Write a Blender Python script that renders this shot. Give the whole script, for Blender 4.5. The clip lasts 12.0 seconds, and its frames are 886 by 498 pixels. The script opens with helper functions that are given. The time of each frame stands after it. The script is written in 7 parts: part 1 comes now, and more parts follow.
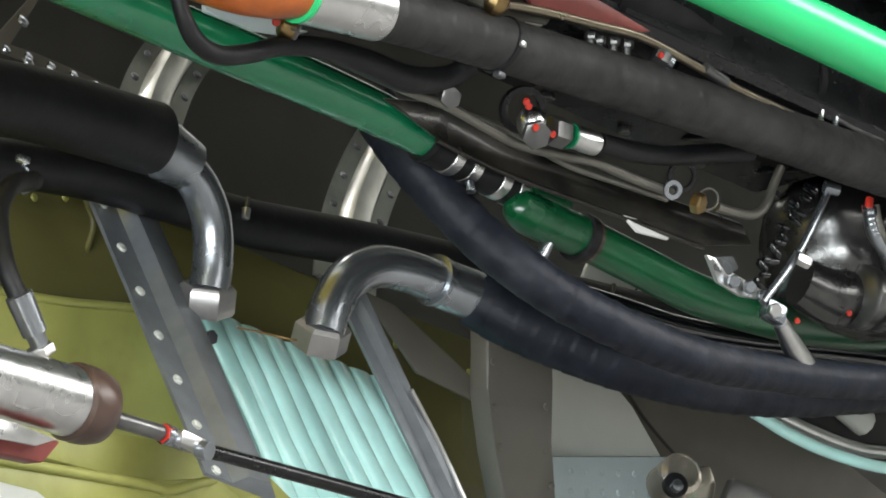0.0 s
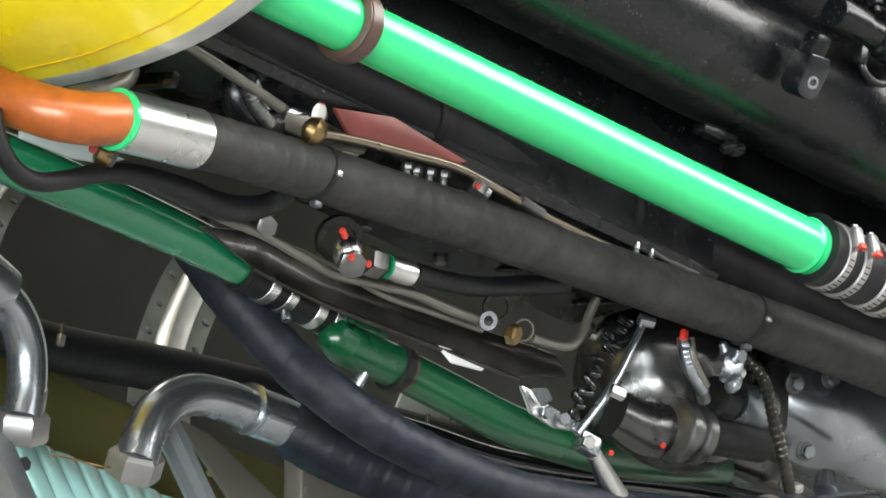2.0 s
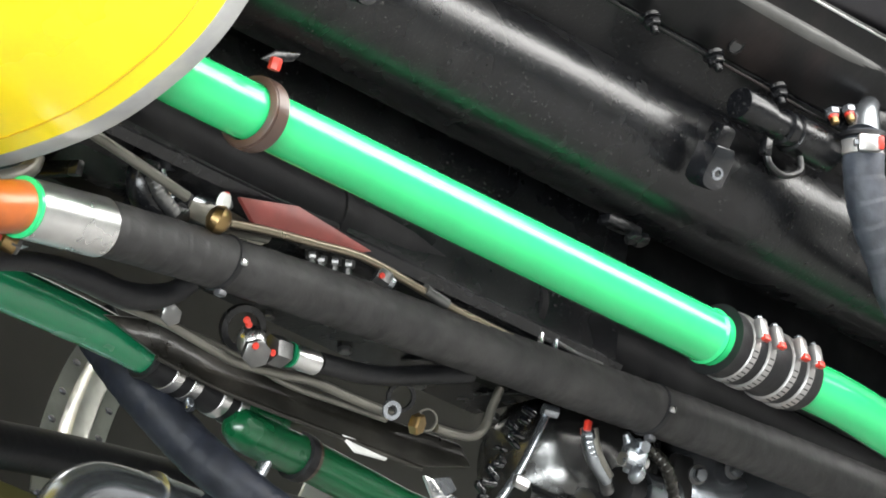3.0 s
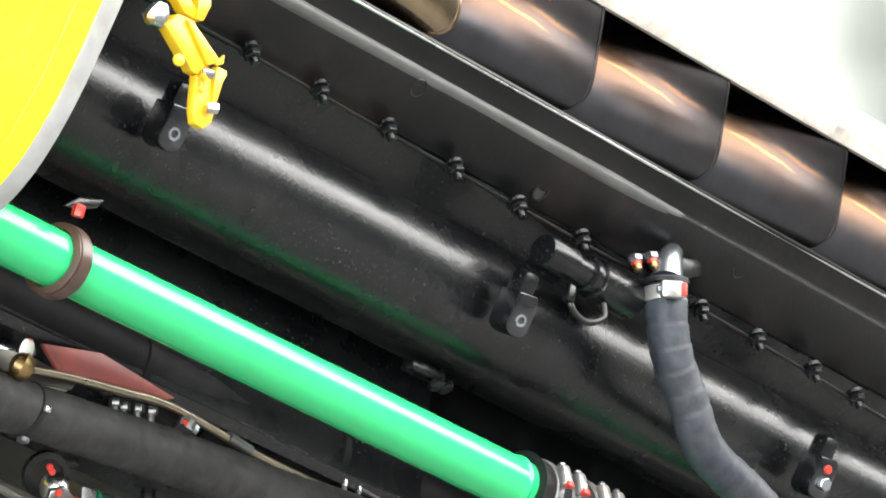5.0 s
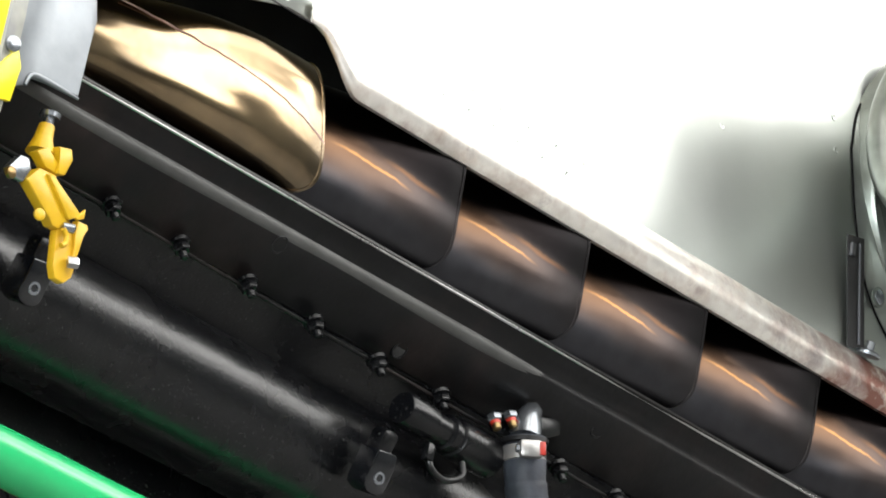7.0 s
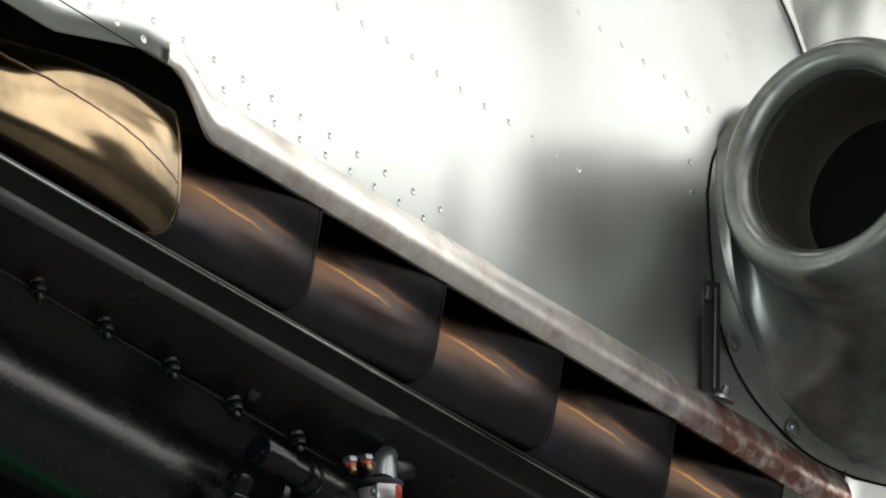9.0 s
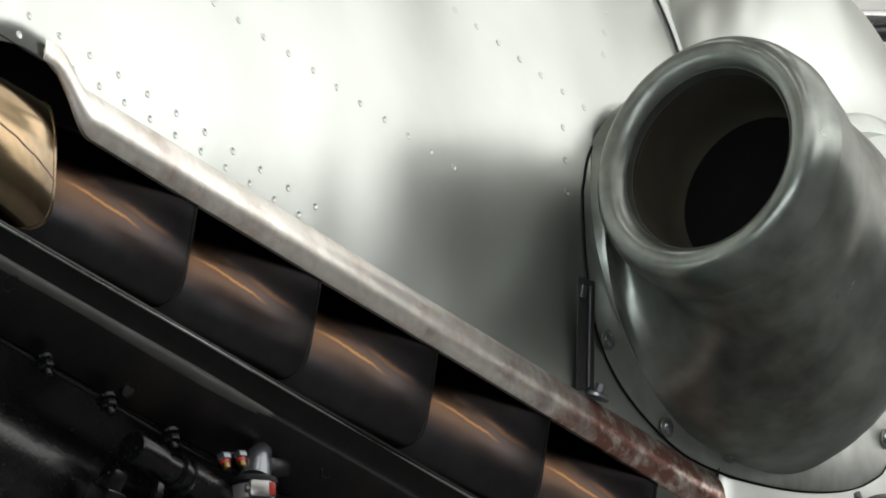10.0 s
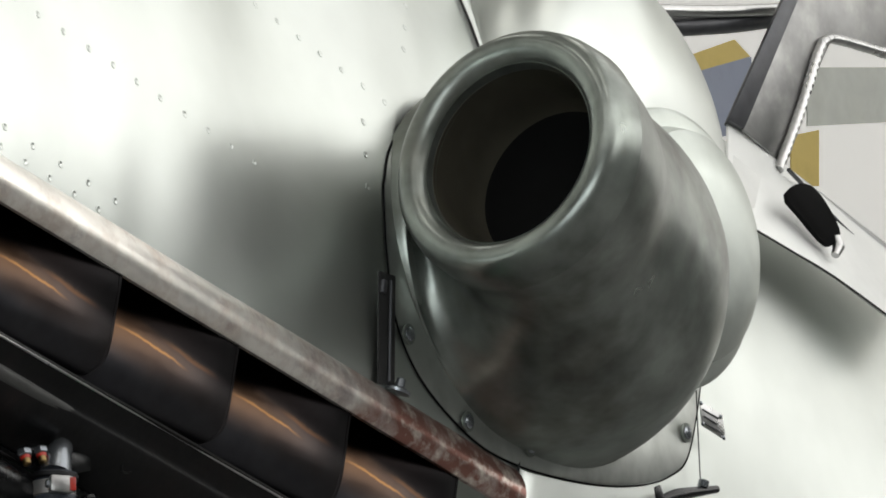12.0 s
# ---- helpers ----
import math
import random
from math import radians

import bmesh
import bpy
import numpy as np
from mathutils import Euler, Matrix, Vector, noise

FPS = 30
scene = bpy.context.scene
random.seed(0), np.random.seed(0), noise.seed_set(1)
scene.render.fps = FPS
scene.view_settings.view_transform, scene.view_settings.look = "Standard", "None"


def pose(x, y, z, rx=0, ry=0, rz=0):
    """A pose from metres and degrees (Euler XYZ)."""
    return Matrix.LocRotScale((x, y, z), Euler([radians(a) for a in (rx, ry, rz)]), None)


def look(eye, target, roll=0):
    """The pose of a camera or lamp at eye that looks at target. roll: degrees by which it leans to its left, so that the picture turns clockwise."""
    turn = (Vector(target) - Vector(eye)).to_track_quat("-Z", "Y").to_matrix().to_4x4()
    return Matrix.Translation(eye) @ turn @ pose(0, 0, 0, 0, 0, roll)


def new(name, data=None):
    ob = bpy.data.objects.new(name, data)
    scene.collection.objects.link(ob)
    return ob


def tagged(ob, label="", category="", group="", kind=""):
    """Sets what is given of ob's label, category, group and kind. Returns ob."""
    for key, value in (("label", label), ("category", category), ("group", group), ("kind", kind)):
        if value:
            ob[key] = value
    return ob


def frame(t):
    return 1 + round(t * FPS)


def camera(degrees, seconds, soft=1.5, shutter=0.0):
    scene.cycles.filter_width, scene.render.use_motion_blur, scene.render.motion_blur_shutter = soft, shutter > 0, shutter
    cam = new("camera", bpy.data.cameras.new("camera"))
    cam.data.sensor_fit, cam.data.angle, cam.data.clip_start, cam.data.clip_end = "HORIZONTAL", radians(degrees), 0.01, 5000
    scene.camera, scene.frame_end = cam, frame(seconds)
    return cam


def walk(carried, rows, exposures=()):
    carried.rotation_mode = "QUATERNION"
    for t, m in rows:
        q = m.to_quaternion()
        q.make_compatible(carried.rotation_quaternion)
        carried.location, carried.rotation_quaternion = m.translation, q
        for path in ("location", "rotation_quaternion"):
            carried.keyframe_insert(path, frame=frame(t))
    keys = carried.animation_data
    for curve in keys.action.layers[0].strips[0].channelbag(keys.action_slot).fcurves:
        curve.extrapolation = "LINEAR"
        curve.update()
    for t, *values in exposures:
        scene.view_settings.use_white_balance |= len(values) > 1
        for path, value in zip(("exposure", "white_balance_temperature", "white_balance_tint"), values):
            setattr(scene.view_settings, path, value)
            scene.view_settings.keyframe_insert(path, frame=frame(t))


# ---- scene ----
cam = camera(7.476, 12.0, soft=1.8)
PATH = [
    (0.0, pose(0, 0, 1.15, 96.058, 0.452, 4.765)),
    (0.5, pose(0, 0, 1.15, 96.391, 0.348, 4.294)),
    (1.0, pose(0, 0, 1.15, 96.632, 0.245, 3.880)),
    (1.5, pose(0, 0, 1.15, 96.821, 0.159, 3.513)),
    (2.0, pose(0, 0, 1.15, 97.145, 0.085, 3.152)),
    (2.5, pose(0, 0, 1.15, 97.606, 0.025, 2.793)),
    (3.0, pose(0, 0, 1.15, 97.902, -0.082, 2.315)),
    (3.2, pose(0, 0, 1.15, 97.960, -0.062, 2.115)),
    (4.8, pose(0, 0, 1.15, 98.974, 0.158, 0.804)),
    (5.0, pose(0, 0, 1.15, 99.141, 0.168, 0.674)),
    (5.5, pose(0, 0, 1.15, 99.576, 0.082, 0.336)),
    (6.0, pose(0, 0, 1.15, 100.000, 0.000, -0.000)),
    (6.5, pose(0, 0, 1.15, 100.318, -0.126, -0.338)),
    (7.0, pose(0, 0, 1.15, 100.473, -0.181, -0.588)),
    (7.2, pose(0, 0, 1.15, 100.501, -0.065, -0.652)),
    (9.0, pose(0, 0, 1.15, 100.842, -0.108, -1.810)),
    (9.5, pose(0, 0, 1.15, 100.895, -0.169, -2.342)),
    (10.0, pose(0, 0, 1.15, 100.821, -0.178, -2.899)),
    (10.5, pose(0, 0, 1.15, 100.743, -0.050, -3.344)),
    (11.0, pose(0, 0, 1.15, 100.648, -0.096, -3.773)),
    (11.5, pose(0, 0, 1.15, 100.647, 0.036, -4.191)),
    (12.0, pose(0, 0, 1.15, 100.775, 0.206, -4.541)),
]
walk(cam, PATH, exposures=[(0.0, 0.62), (0.7, 0.8), (1.5, 0.9), (2.5, 1.15), (3.2, 1.2), (5.0, 1.2), (5.5, 1.17), (6.0, 1.0), (6.5, 0.55), (7.2, -0.05), (8.8, -1.1), (9.5, -1.4), (12.0, -1.35)])

# ---- light ----
world = bpy.data.worlds.new("world")
scene.world = world
world.use_nodes = True
wn = world.node_tree
sky = wn.nodes.new("ShaderNodeTexSky")
sky.sky_type = "NISHITA"
sky.sun_disc = False
sky.sun_elevation, sky.sun_rotation = radians(40), radians(60)
wn.links.new(sky.outputs[0], wn.nodes["Background"].inputs[0])
wn.nodes["Background"].inputs[1].default_value = 0.12


def area(name, eye, target, w, h, power, color=(1, 1, 1)):
    lamp = bpy.data.lights.new(name, "AREA")
    lamp.shape, lamp.size, lamp.size_y, lamp.energy, lamp.color = "RECTANGLE", w, h, power, color
    ob = new(name, lamp)
    ob.matrix_world = look(eye, target)
    return ob


# ---- materials ----
def mat(name, color, rough=0.5, metal=0.0, vary=0.15, scale=30.0, bump=0.1, bump_scale=200.0, stain=None, stain_amount=0.3,
        stain_scale=6.0, spec=0.5, rough_vary=0.15, coat=0.0, stretch=(1, 1, 1)):
    """A surface with a fine grain, broad stains and a light relief."""
    mt = bpy.data.materials.new(name)
    mt.use_nodes = True
    nt = mt.node_tree
    n, l = nt.nodes, nt.links
    b = n["Principled BSDF"]
    tc = n.new("ShaderNodeTexCoord")
    mp = n.new("ShaderNodeMapping")
    mp.inputs["Scale"].default_value = stretch
    l.new(tc.outputs["Object"], mp.inputs[0])
    n1 = n.new("ShaderNodeTexNoise")
    n1.inputs["Scale"].default_value = scale
    n1.inputs["Detail"].default_value = 6
    n2 = n.new("ShaderNodeTexNoise")
    n2.inputs["Scale"].default_value = stain_scale
    n2.inputs["Detail"].default_value = 4
    n2.inputs["Roughness"].default_value = 0.65
    n3 = n.new("ShaderNodeTexNoise")
    n3.inputs["Scale"].default_value = bump_scale
    n3.inputs["Detail"].default_value = 3
    for k in (n1, n2, n3):
        l.new(mp.outputs[0], k.inputs["Vector"])
    r1 = n.new("ShaderNodeMapRange")
    r1.inputs["From Min"].default_value, r1.inputs["From Max"].default_value = 0.3, 0.7
    r1.inputs["To Min"].default_value, r1.inputs["To Max"].default_value = 1 - vary, 1 + vary
    l.new(n1.outputs["Fac"], r1.inputs["Value"])
    hue = n.new("ShaderNodeHueSaturation")
    l.new(r1.outputs[0], hue.inputs["Value"])
    mix = n.new("ShaderNodeMix")
    mix.data_type = "RGBA"
    st = stain or [c * 0.5 for c in color]
    mix.inputs[6].default_value = (*color, 1)
    mix.inputs[7].default_value = (*st, 1)
    r2 = n.new("ShaderNodeMapRange")
    r2.inputs["From Min"].default_value, r2.inputs["From Max"].default_value = 0.48, 0.72
    r2.inputs["To Max"].default_value = stain_amount
    l.new(n2.outputs["Fac"], r2.inputs["Value"])
    l.new(r2.outputs[0], mix.inputs[0])
    l.new(mix.outputs[2], hue.inputs["Color"])
    l.new(hue.outputs[0], b.inputs["Base Color"])
    r3 = n.new("ShaderNodeMapRange")
    r3.inputs["To Min"].default_value, r3.inputs["To Max"].default_value = max(rough - rough_vary, 0.03), min(rough + rough_vary, 1)
    l.new(n2.outputs["Fac"], r3.inputs["Value"])
    l.new(r3.outputs[0], b.inputs["Roughness"])
    b.inputs["Metallic"].default_value = metal
    b.inputs["Specular IOR Level"].default_value = spec
    b.inputs["Coat Weight"].default_value = coat
    b.inputs["Coat Roughness"].default_value = 0.08
    if bump:
        bp = n.new("ShaderNodeBump")
        bp.inputs["Strength"].default_value = bump
        bp.inputs["Distance"].default_value = 0.002
        l.new(n3.outputs["Fac"], bp.inputs["Height"])
        l.new(bp.outputs[0], b.inputs["Normal"])
    return mt


def dusty(mt, amount, scale, color):
    """Adds fine pale dust specks to a material."""
    n, l = mt.node_tree.nodes, mt.node_tree.links
    b = n["Principled BSDF"]
    old = b.inputs["Base Color"].links[0].from_socket
    tc = n.new("ShaderNodeTexCoord")
    nz = n.new("ShaderNodeTexNoise")
    nz.inputs["Scale"].default_value = scale
    nz.inputs["Detail"].default_value = 2
    wide = n.new("ShaderNodeTexNoise")
    wide.inputs["Scale"].default_value = 11
    l.new(tc.outputs["Object"], nz.inputs["Vector"])
    l.new(tc.outputs["Object"], wide.inputs["Vector"])
    r = n.new("ShaderNodeMapRange")
    r.inputs["From Min"].default_value, r.inputs["From Max"].default_value = 0.66, 0.72
    r.inputs["To Max"].default_value = amount
    l.new(nz.outputs["Fac"], r.inputs["Value"])
    m = n.new("ShaderNodeMath")
    m.operation = "MULTIPLY"
    l.new(r.outputs[0], m.inputs[0])
    l.new(wide.outputs["Fac"], m.inputs[1])
    mix = n.new("ShaderNodeMix")
    mix.data_type = "RGBA"
    mix.inputs[7].default_value = (*color, 1)
    l.new(m.outputs[0], mix.inputs[0])
    l.new(old, mix.inputs[6])
    l.new(mix.outputs[2], b.inputs["Base Color"])


def paint_fold_light(mt, color, width):
    """Paints highlight, shade and heat tint aslant along the middle of an exhaust stub."""
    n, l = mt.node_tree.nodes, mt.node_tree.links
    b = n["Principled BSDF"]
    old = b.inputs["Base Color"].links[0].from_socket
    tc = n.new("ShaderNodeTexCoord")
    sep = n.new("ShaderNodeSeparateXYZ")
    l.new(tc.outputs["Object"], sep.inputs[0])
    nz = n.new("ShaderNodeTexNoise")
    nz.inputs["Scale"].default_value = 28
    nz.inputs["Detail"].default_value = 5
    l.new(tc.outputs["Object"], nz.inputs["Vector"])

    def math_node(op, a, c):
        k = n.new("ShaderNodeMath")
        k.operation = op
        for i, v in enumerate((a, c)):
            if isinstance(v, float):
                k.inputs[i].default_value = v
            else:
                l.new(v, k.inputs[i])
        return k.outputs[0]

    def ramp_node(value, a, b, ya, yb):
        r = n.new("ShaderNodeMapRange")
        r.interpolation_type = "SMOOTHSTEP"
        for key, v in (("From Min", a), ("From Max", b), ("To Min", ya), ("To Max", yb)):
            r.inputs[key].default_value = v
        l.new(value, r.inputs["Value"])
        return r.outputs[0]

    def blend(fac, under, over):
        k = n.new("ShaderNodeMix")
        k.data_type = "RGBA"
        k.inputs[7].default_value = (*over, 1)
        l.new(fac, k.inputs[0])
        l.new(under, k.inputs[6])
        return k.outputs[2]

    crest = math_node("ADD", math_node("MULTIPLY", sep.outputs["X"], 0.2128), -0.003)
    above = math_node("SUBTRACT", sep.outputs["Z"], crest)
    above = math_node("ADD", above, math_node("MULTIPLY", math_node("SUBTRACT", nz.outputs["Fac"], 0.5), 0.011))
    # bronze tint below the fold, painted shade above it, painted glint lines along it
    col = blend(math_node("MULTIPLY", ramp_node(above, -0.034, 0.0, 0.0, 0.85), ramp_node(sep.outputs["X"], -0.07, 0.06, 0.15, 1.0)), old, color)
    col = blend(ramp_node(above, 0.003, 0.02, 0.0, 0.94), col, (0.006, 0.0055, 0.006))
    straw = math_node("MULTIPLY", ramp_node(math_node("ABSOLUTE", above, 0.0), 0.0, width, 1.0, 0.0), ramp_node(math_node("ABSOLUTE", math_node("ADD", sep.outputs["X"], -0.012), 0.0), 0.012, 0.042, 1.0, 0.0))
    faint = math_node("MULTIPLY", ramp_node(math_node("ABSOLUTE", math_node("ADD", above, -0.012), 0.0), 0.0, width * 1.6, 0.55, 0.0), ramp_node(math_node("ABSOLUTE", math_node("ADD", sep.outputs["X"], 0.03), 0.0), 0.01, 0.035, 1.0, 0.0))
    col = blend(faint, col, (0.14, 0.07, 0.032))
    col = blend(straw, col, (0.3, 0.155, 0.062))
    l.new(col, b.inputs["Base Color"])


def strip_wear(mt):
    """Adds rust-red flaked paint that thickens towards the aft end of the edge strip, and pale chips in it."""
    n, l = mt.node_tree.nodes, mt.node_tree.links
    b = n["Principled BSDF"]
    old = b.inputs["Base Color"].links[0].from_socket
    tc = n.new("ShaderNodeTexCoord")
    sep = n.new("ShaderNodeSeparateXYZ")
    l.new(tc.outputs["Object"], sep.inputs[0])
    for scale, detail, lo, hi, tone, spread in ((30, 5, 0.05, -0.2, (0.36, 0.3, 0.29), 0.16), (16, 6, -0.13, -0.32, (0.3, 0.145, 0.115), 0.36), (60, 4, -0.1, -0.42, (0.85, 0.78, 0.7), 0.16)):
        nz = n.new("ShaderNodeTexNoise")
        nz.inputs["Scale"].default_value = scale
        nz.inputs["Detail"].default_value = detail
        nz.inputs["Roughness"].default_value = 0.6
        l.new(tc.outputs["Object"], nz.inputs["Vector"])
        along = n.new("ShaderNodeMapRange")
        along.inputs["From Min"].default_value, along.inputs["From Max"].default_value = lo, hi
        l.new(sep.outputs["X"], along.inputs["Value"])
        edge = n.new("ShaderNodeMath")
        edge.operation = "MULTIPLY_ADD"
        edge.inputs[1].default_value = spread
        l.new(along.outputs[0], edge.inputs[0])
        l.new(nz.outputs["Fac"], edge.inputs[2])
        fac = n.new("ShaderNodeMapRange")
        fac.inputs["From Min"].default_value, fac.inputs["From Max"].default_value = 0.62, 0.84
        l.new(edge.outputs[0], fac.inputs["Value"])
        mix = n.new("ShaderNodeMix")
        mix.data_type = "RGBA"
        mix.inputs[7].default_value = (*tone, 1)
        l.new(fac.outputs[0], mix.inputs[0])
        l.new(old, mix.inputs[6])
        old = mix.outputs[2]
    l.new(old, b.inputs["Base Color"])


def glow(name, color, strength):
    mt = bpy.data.materials.new(name)
    mt.use_nodes = True
    b = mt.node_tree.nodes["Principled BSDF"]
    b.inputs["Base Color"].default_value = (*color, 1)
    b.inputs["Emission Color"].default_value = (*color, 1)
    b.inputs["Emission Strength"].default_value = strength
    return mt


M_SKIN = mat("bare_aluminium_skin", (0.66, 0.69, 0.66), 0.36, 1.0, 0.05, 8, 0.05, 6, (0.5, 0.53, 0.49), 0.35, 3, rough_vary=0.07)
M_STRIP = mat("heat_stained_strip", (0.93, 0.89, 0.83), 0.34, 0.8, 0.15, 30, 0.08, 50, (0.42, 0.28, 0.2), 0.5, 26, rough_vary=0.15)
M_EXH = mat("blued_steel_painted_light", (0.05, 0.05, 0.056), 0.34, 1.0, 0.15, 40, 0.04, 40, (0.05, 0.048, 0.05), 0.6, 7, rough_vary=0.08)
# The fold's highlight and shade are painted into this steel's colour.
paint_fold_light(M_EXH, (0.12, 0.066, 0.035), 0.0024)
strip_wear(M_STRIP)
M_EXH_BRIGHT = mat("straw_coloured_steel", (0.34, 0.25, 0.15), 0.16, 1.0, 0.12, 30, 0.06, 14, (0.08, 0.07, 0.058), 0.8, 8, rough_vary=0.08)
M_INTAKE = mat("grey_green_painted_metal", (0.255, 0.278, 0.255), 0.32, 0.8, 0.3, 22, 0.05, 25, (0.085, 0.074, 0.055), 0.72, 8, rough_vary=0.14, coat=0.12)
M_FLANGE = mat("worn_grey_flange_metal", (0.5, 0.52, 0.49), 0.33, 0.85, 0.12, 20, 0.06, 40, (0.16, 0.16, 0.145), 0.7, 9)
M_BLACK = mat("black_engine_paint", (0.0028, 0.003, 0.0038), 0.27, 0.0, 0.4, 60, 0.13, 300, (0.008, 0.008, 0.008), 0.6, 9, rough_vary=0.1, spec=0.34, coat=0.06)
dusty(M_BLACK, 0.6, 420, (0.14, 0.138, 0.13))
# Lighter grey paints the highlight along the flange ridge.
M_RIDGE = mat("ridge_highlight_grey", (0.05, 0.05, 0.048), 0.5, 0.1, 0.3, 30, 0.1, 140, (0.04, 0.04, 0.038), 0.8, 12, rough_vary=0.12)
M_BLACK_WORN = mat("worn_black_flange_paint", (0.005, 0.005, 0.0054), 0.36, 0.0, 0.4, 30, 0.1, 140, (0.02, 0.0135, 0.012), 0.7, 7, rough_vary=0.14, spec=0.2)
M_GREEN = mat("bright_green_paint", (0.022, 0.47, 0.155), 0.22, 0.0, 0.06, 20, 0.02, 90, (0.01, 0.36, 0.12), 0.4, 5, coat=0.22)
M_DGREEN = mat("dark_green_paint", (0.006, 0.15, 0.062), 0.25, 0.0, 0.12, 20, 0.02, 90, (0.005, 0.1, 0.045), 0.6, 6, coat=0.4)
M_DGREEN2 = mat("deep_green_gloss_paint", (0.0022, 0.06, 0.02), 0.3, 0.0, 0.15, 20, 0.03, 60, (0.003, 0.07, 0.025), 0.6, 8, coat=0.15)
M_CASTG = mat("oily_cast_alloy", (0.125, 0.125, 0.123), 0.25, 0.85, 0.3, 18, 0.35, 40, (0.025, 0.025, 0.024), 0.95, 16, rough_vary=0.12)
M_DUCT = mat("brown_stained_duct", (0.085, 0.078, 0.058), 0.45, 0.4, 0.2, 14, 0.05, 40, (0.05, 0.045, 0.035), 0.7, 8)
# M_HOSE is darkened for shade; M_HOSE3 is its lighter copy for the lit hose.
M_HOSE = mat("wrapped_rubber_shaded", (0.007, 0.009, 0.0145), 0.5, 0.0, 0.35, 60, 0.35, 120, (0.03, 0.032, 0.036), 0.4, 14, spec=0.2)
M_HOSE2 = mat("grey_black_wrapped_hose", (0.024, 0.0235, 0.0235), 0.55, 0.0, 0.3, 75, 0.45, 110, (0.05, 0.048, 0.045), 0.4, 12, spec=0.22)
M_HOSE3 = mat("wrapped_rubber_lit", (0.027, 0.031, 0.041), 0.55, 0.0, 0.4, 60, 0.35, 120, (0.07, 0.072, 0.076), 0.4, 16, spec=0.35)
M_MATT = mat("matt_black_paint", (0.004, 0.004, 0.0045), 0.55, 0.0, 0.3, 40, 0.08, 120, (0.02, 0.02, 0.02), 0.5, 10, spec=0.1)
M_RUBBER = mat("black_rubber", (0.0065, 0.0065, 0.0075), 0.5, 0.0, 0.3, 60, 0.15, 150, (0.022, 0.022, 0.022), 0.4, 9, spec=0.28)
M_ALU = mat("brushed_aluminium", (0.6, 0.6, 0.595), 0.28, 1.0, 0.08, 60, 0.08, 120, (0.5, 0.5, 0.48), 0.2, 9, rough_vary=0.05)
M_NUT = mat("spotted_light_alloy_nut", (0.36, 0.355, 0.35), 0.36, 0.8, 0.12, 60, 0.12, 90, (0.4, 0.33, 0.3), 0.6, 60)
M_STEEL = mat("grey_steel", (0.3, 0.32, 0.345), 0.26, 0.9, 0.15, 30, 0.08, 100, (0.2, 0.21, 0.22), 0.6, 8)
M_STAY = mat("blue_grey_stay_paint", (0.25, 0.27, 0.29), 0.33, 0.55, 0.15, 30, 0.08, 80, (0.1, 0.11, 0.12), 0.5, 8)
M_GREYT = mat("dull_grey_olive_tube", (0.14, 0.134, 0.115), 0.35, 0.6, 0.15, 40, 0.05, 90)
M_STRIP_RED = mat("rust_red_strip", (0.5, 0.3, 0.25), 0.4, 0.8, 0.25, 40, 0.1, 60, (0.75, 0.68, 0.62), 0.9, 14)
M_CAST = mat("cast_alloy", (0.15, 0.15, 0.148), 0.32, 0.85, 0.25, 25, 0.3, 60, (0.06, 0.06, 0.06), 0.7, 9)
M_DARKSTEEL = mat("dark_grey_metal", (0.09, 0.092, 0.1), 0.4, 0.6, 0.2, 30, 0.1, 90, (0.04, 0.04, 0.045), 0.5, 8)
M_ORANGE = mat("orange_painted_metal", (0.36, 0.088, 0.015), 0.36, 0.1, 0.15, 30, 0.06, 60, (0.16, 0.045, 0.014), 0.75, 22, coat=0.2)
M_YELLOW = mat("yellow_paint", (0.92, 0.76, 0.015), 0.3, 0.0, 0.04, 15, 0.02, 60, (0.85, 0.62, 0.01), 0.3, 4)
M_YELLOW_D = mat("amber_yellow_paint", (0.6, 0.37, 0.01), 0.35, 0.0, 0.1, 30, 0.05, 90, (0.6, 0.33, 0.02), 0.5, 12)
M_LIPGREY = mat("grey_edge_paint", (0.34, 0.34, 0.33), 0.35, 0.3, 0.15, 40, 0.05, 80, (0.5, 0.5, 0.38), 0.8, 12)
# Far panel tone, darkened to hold the shade under the engine.
M_PANEL = mat("shaded_olive_grey_paint", (0.03, 0.029, 0.025), 0.45, 0.1, 0.2, 12, 0.06, 60, (0.02, 0.019, 0.015), 0.6, 4)
M_OLIVE = mat("yellow_olive_primer", (0.29, 0.3, 0.08), 0.42, 0.0, 0.14, 14, 0.1, 50, (0.2, 0.195, 0.05), 0.8, 9)
# Darker copy of the olive primer, for tray parts in shade.
M_OLIVE_SHADE = mat("shaded_olive_primer", (0.085, 0.08, 0.026), 0.45, 0.0, 0.15, 14, 0.1, 50, (0.06, 0.055, 0.018), 0.6, 7)
M_BLUEGREY = mat("pale_blue_grey_paint", (0.4, 0.47, 0.48), 0.5, 0.0, 0.12, 14, 0.08, 40)
M_CYAN = mat("pale_turquoise_paint", (0.55, 0.93, 0.9), 0.14, 0.0, 0.08, 30, 0.05, 60, (0.4, 0.8, 0.77), 0.5, 8, coat=0.6)
M_PALE = mat("pale_grey_paint", (0.5, 0.52, 0.48), 0.45, 0.0, 0.08, 12, 0.04, 40, (0.42, 0.43, 0.38), 0.5, 5)
M_GREYP = mat("warm_grey_paint", (0.11, 0.103, 0.087), 0.5, 0.1, 0.15, 12, 0.05, 50, (0.075, 0.068, 0.055), 0.5, 5)
M_RED = mat("red_lacquer_mark", (0.42, 0.026, 0.014), 0.35, 0.0, 0.2, 80, 0.05, 90)
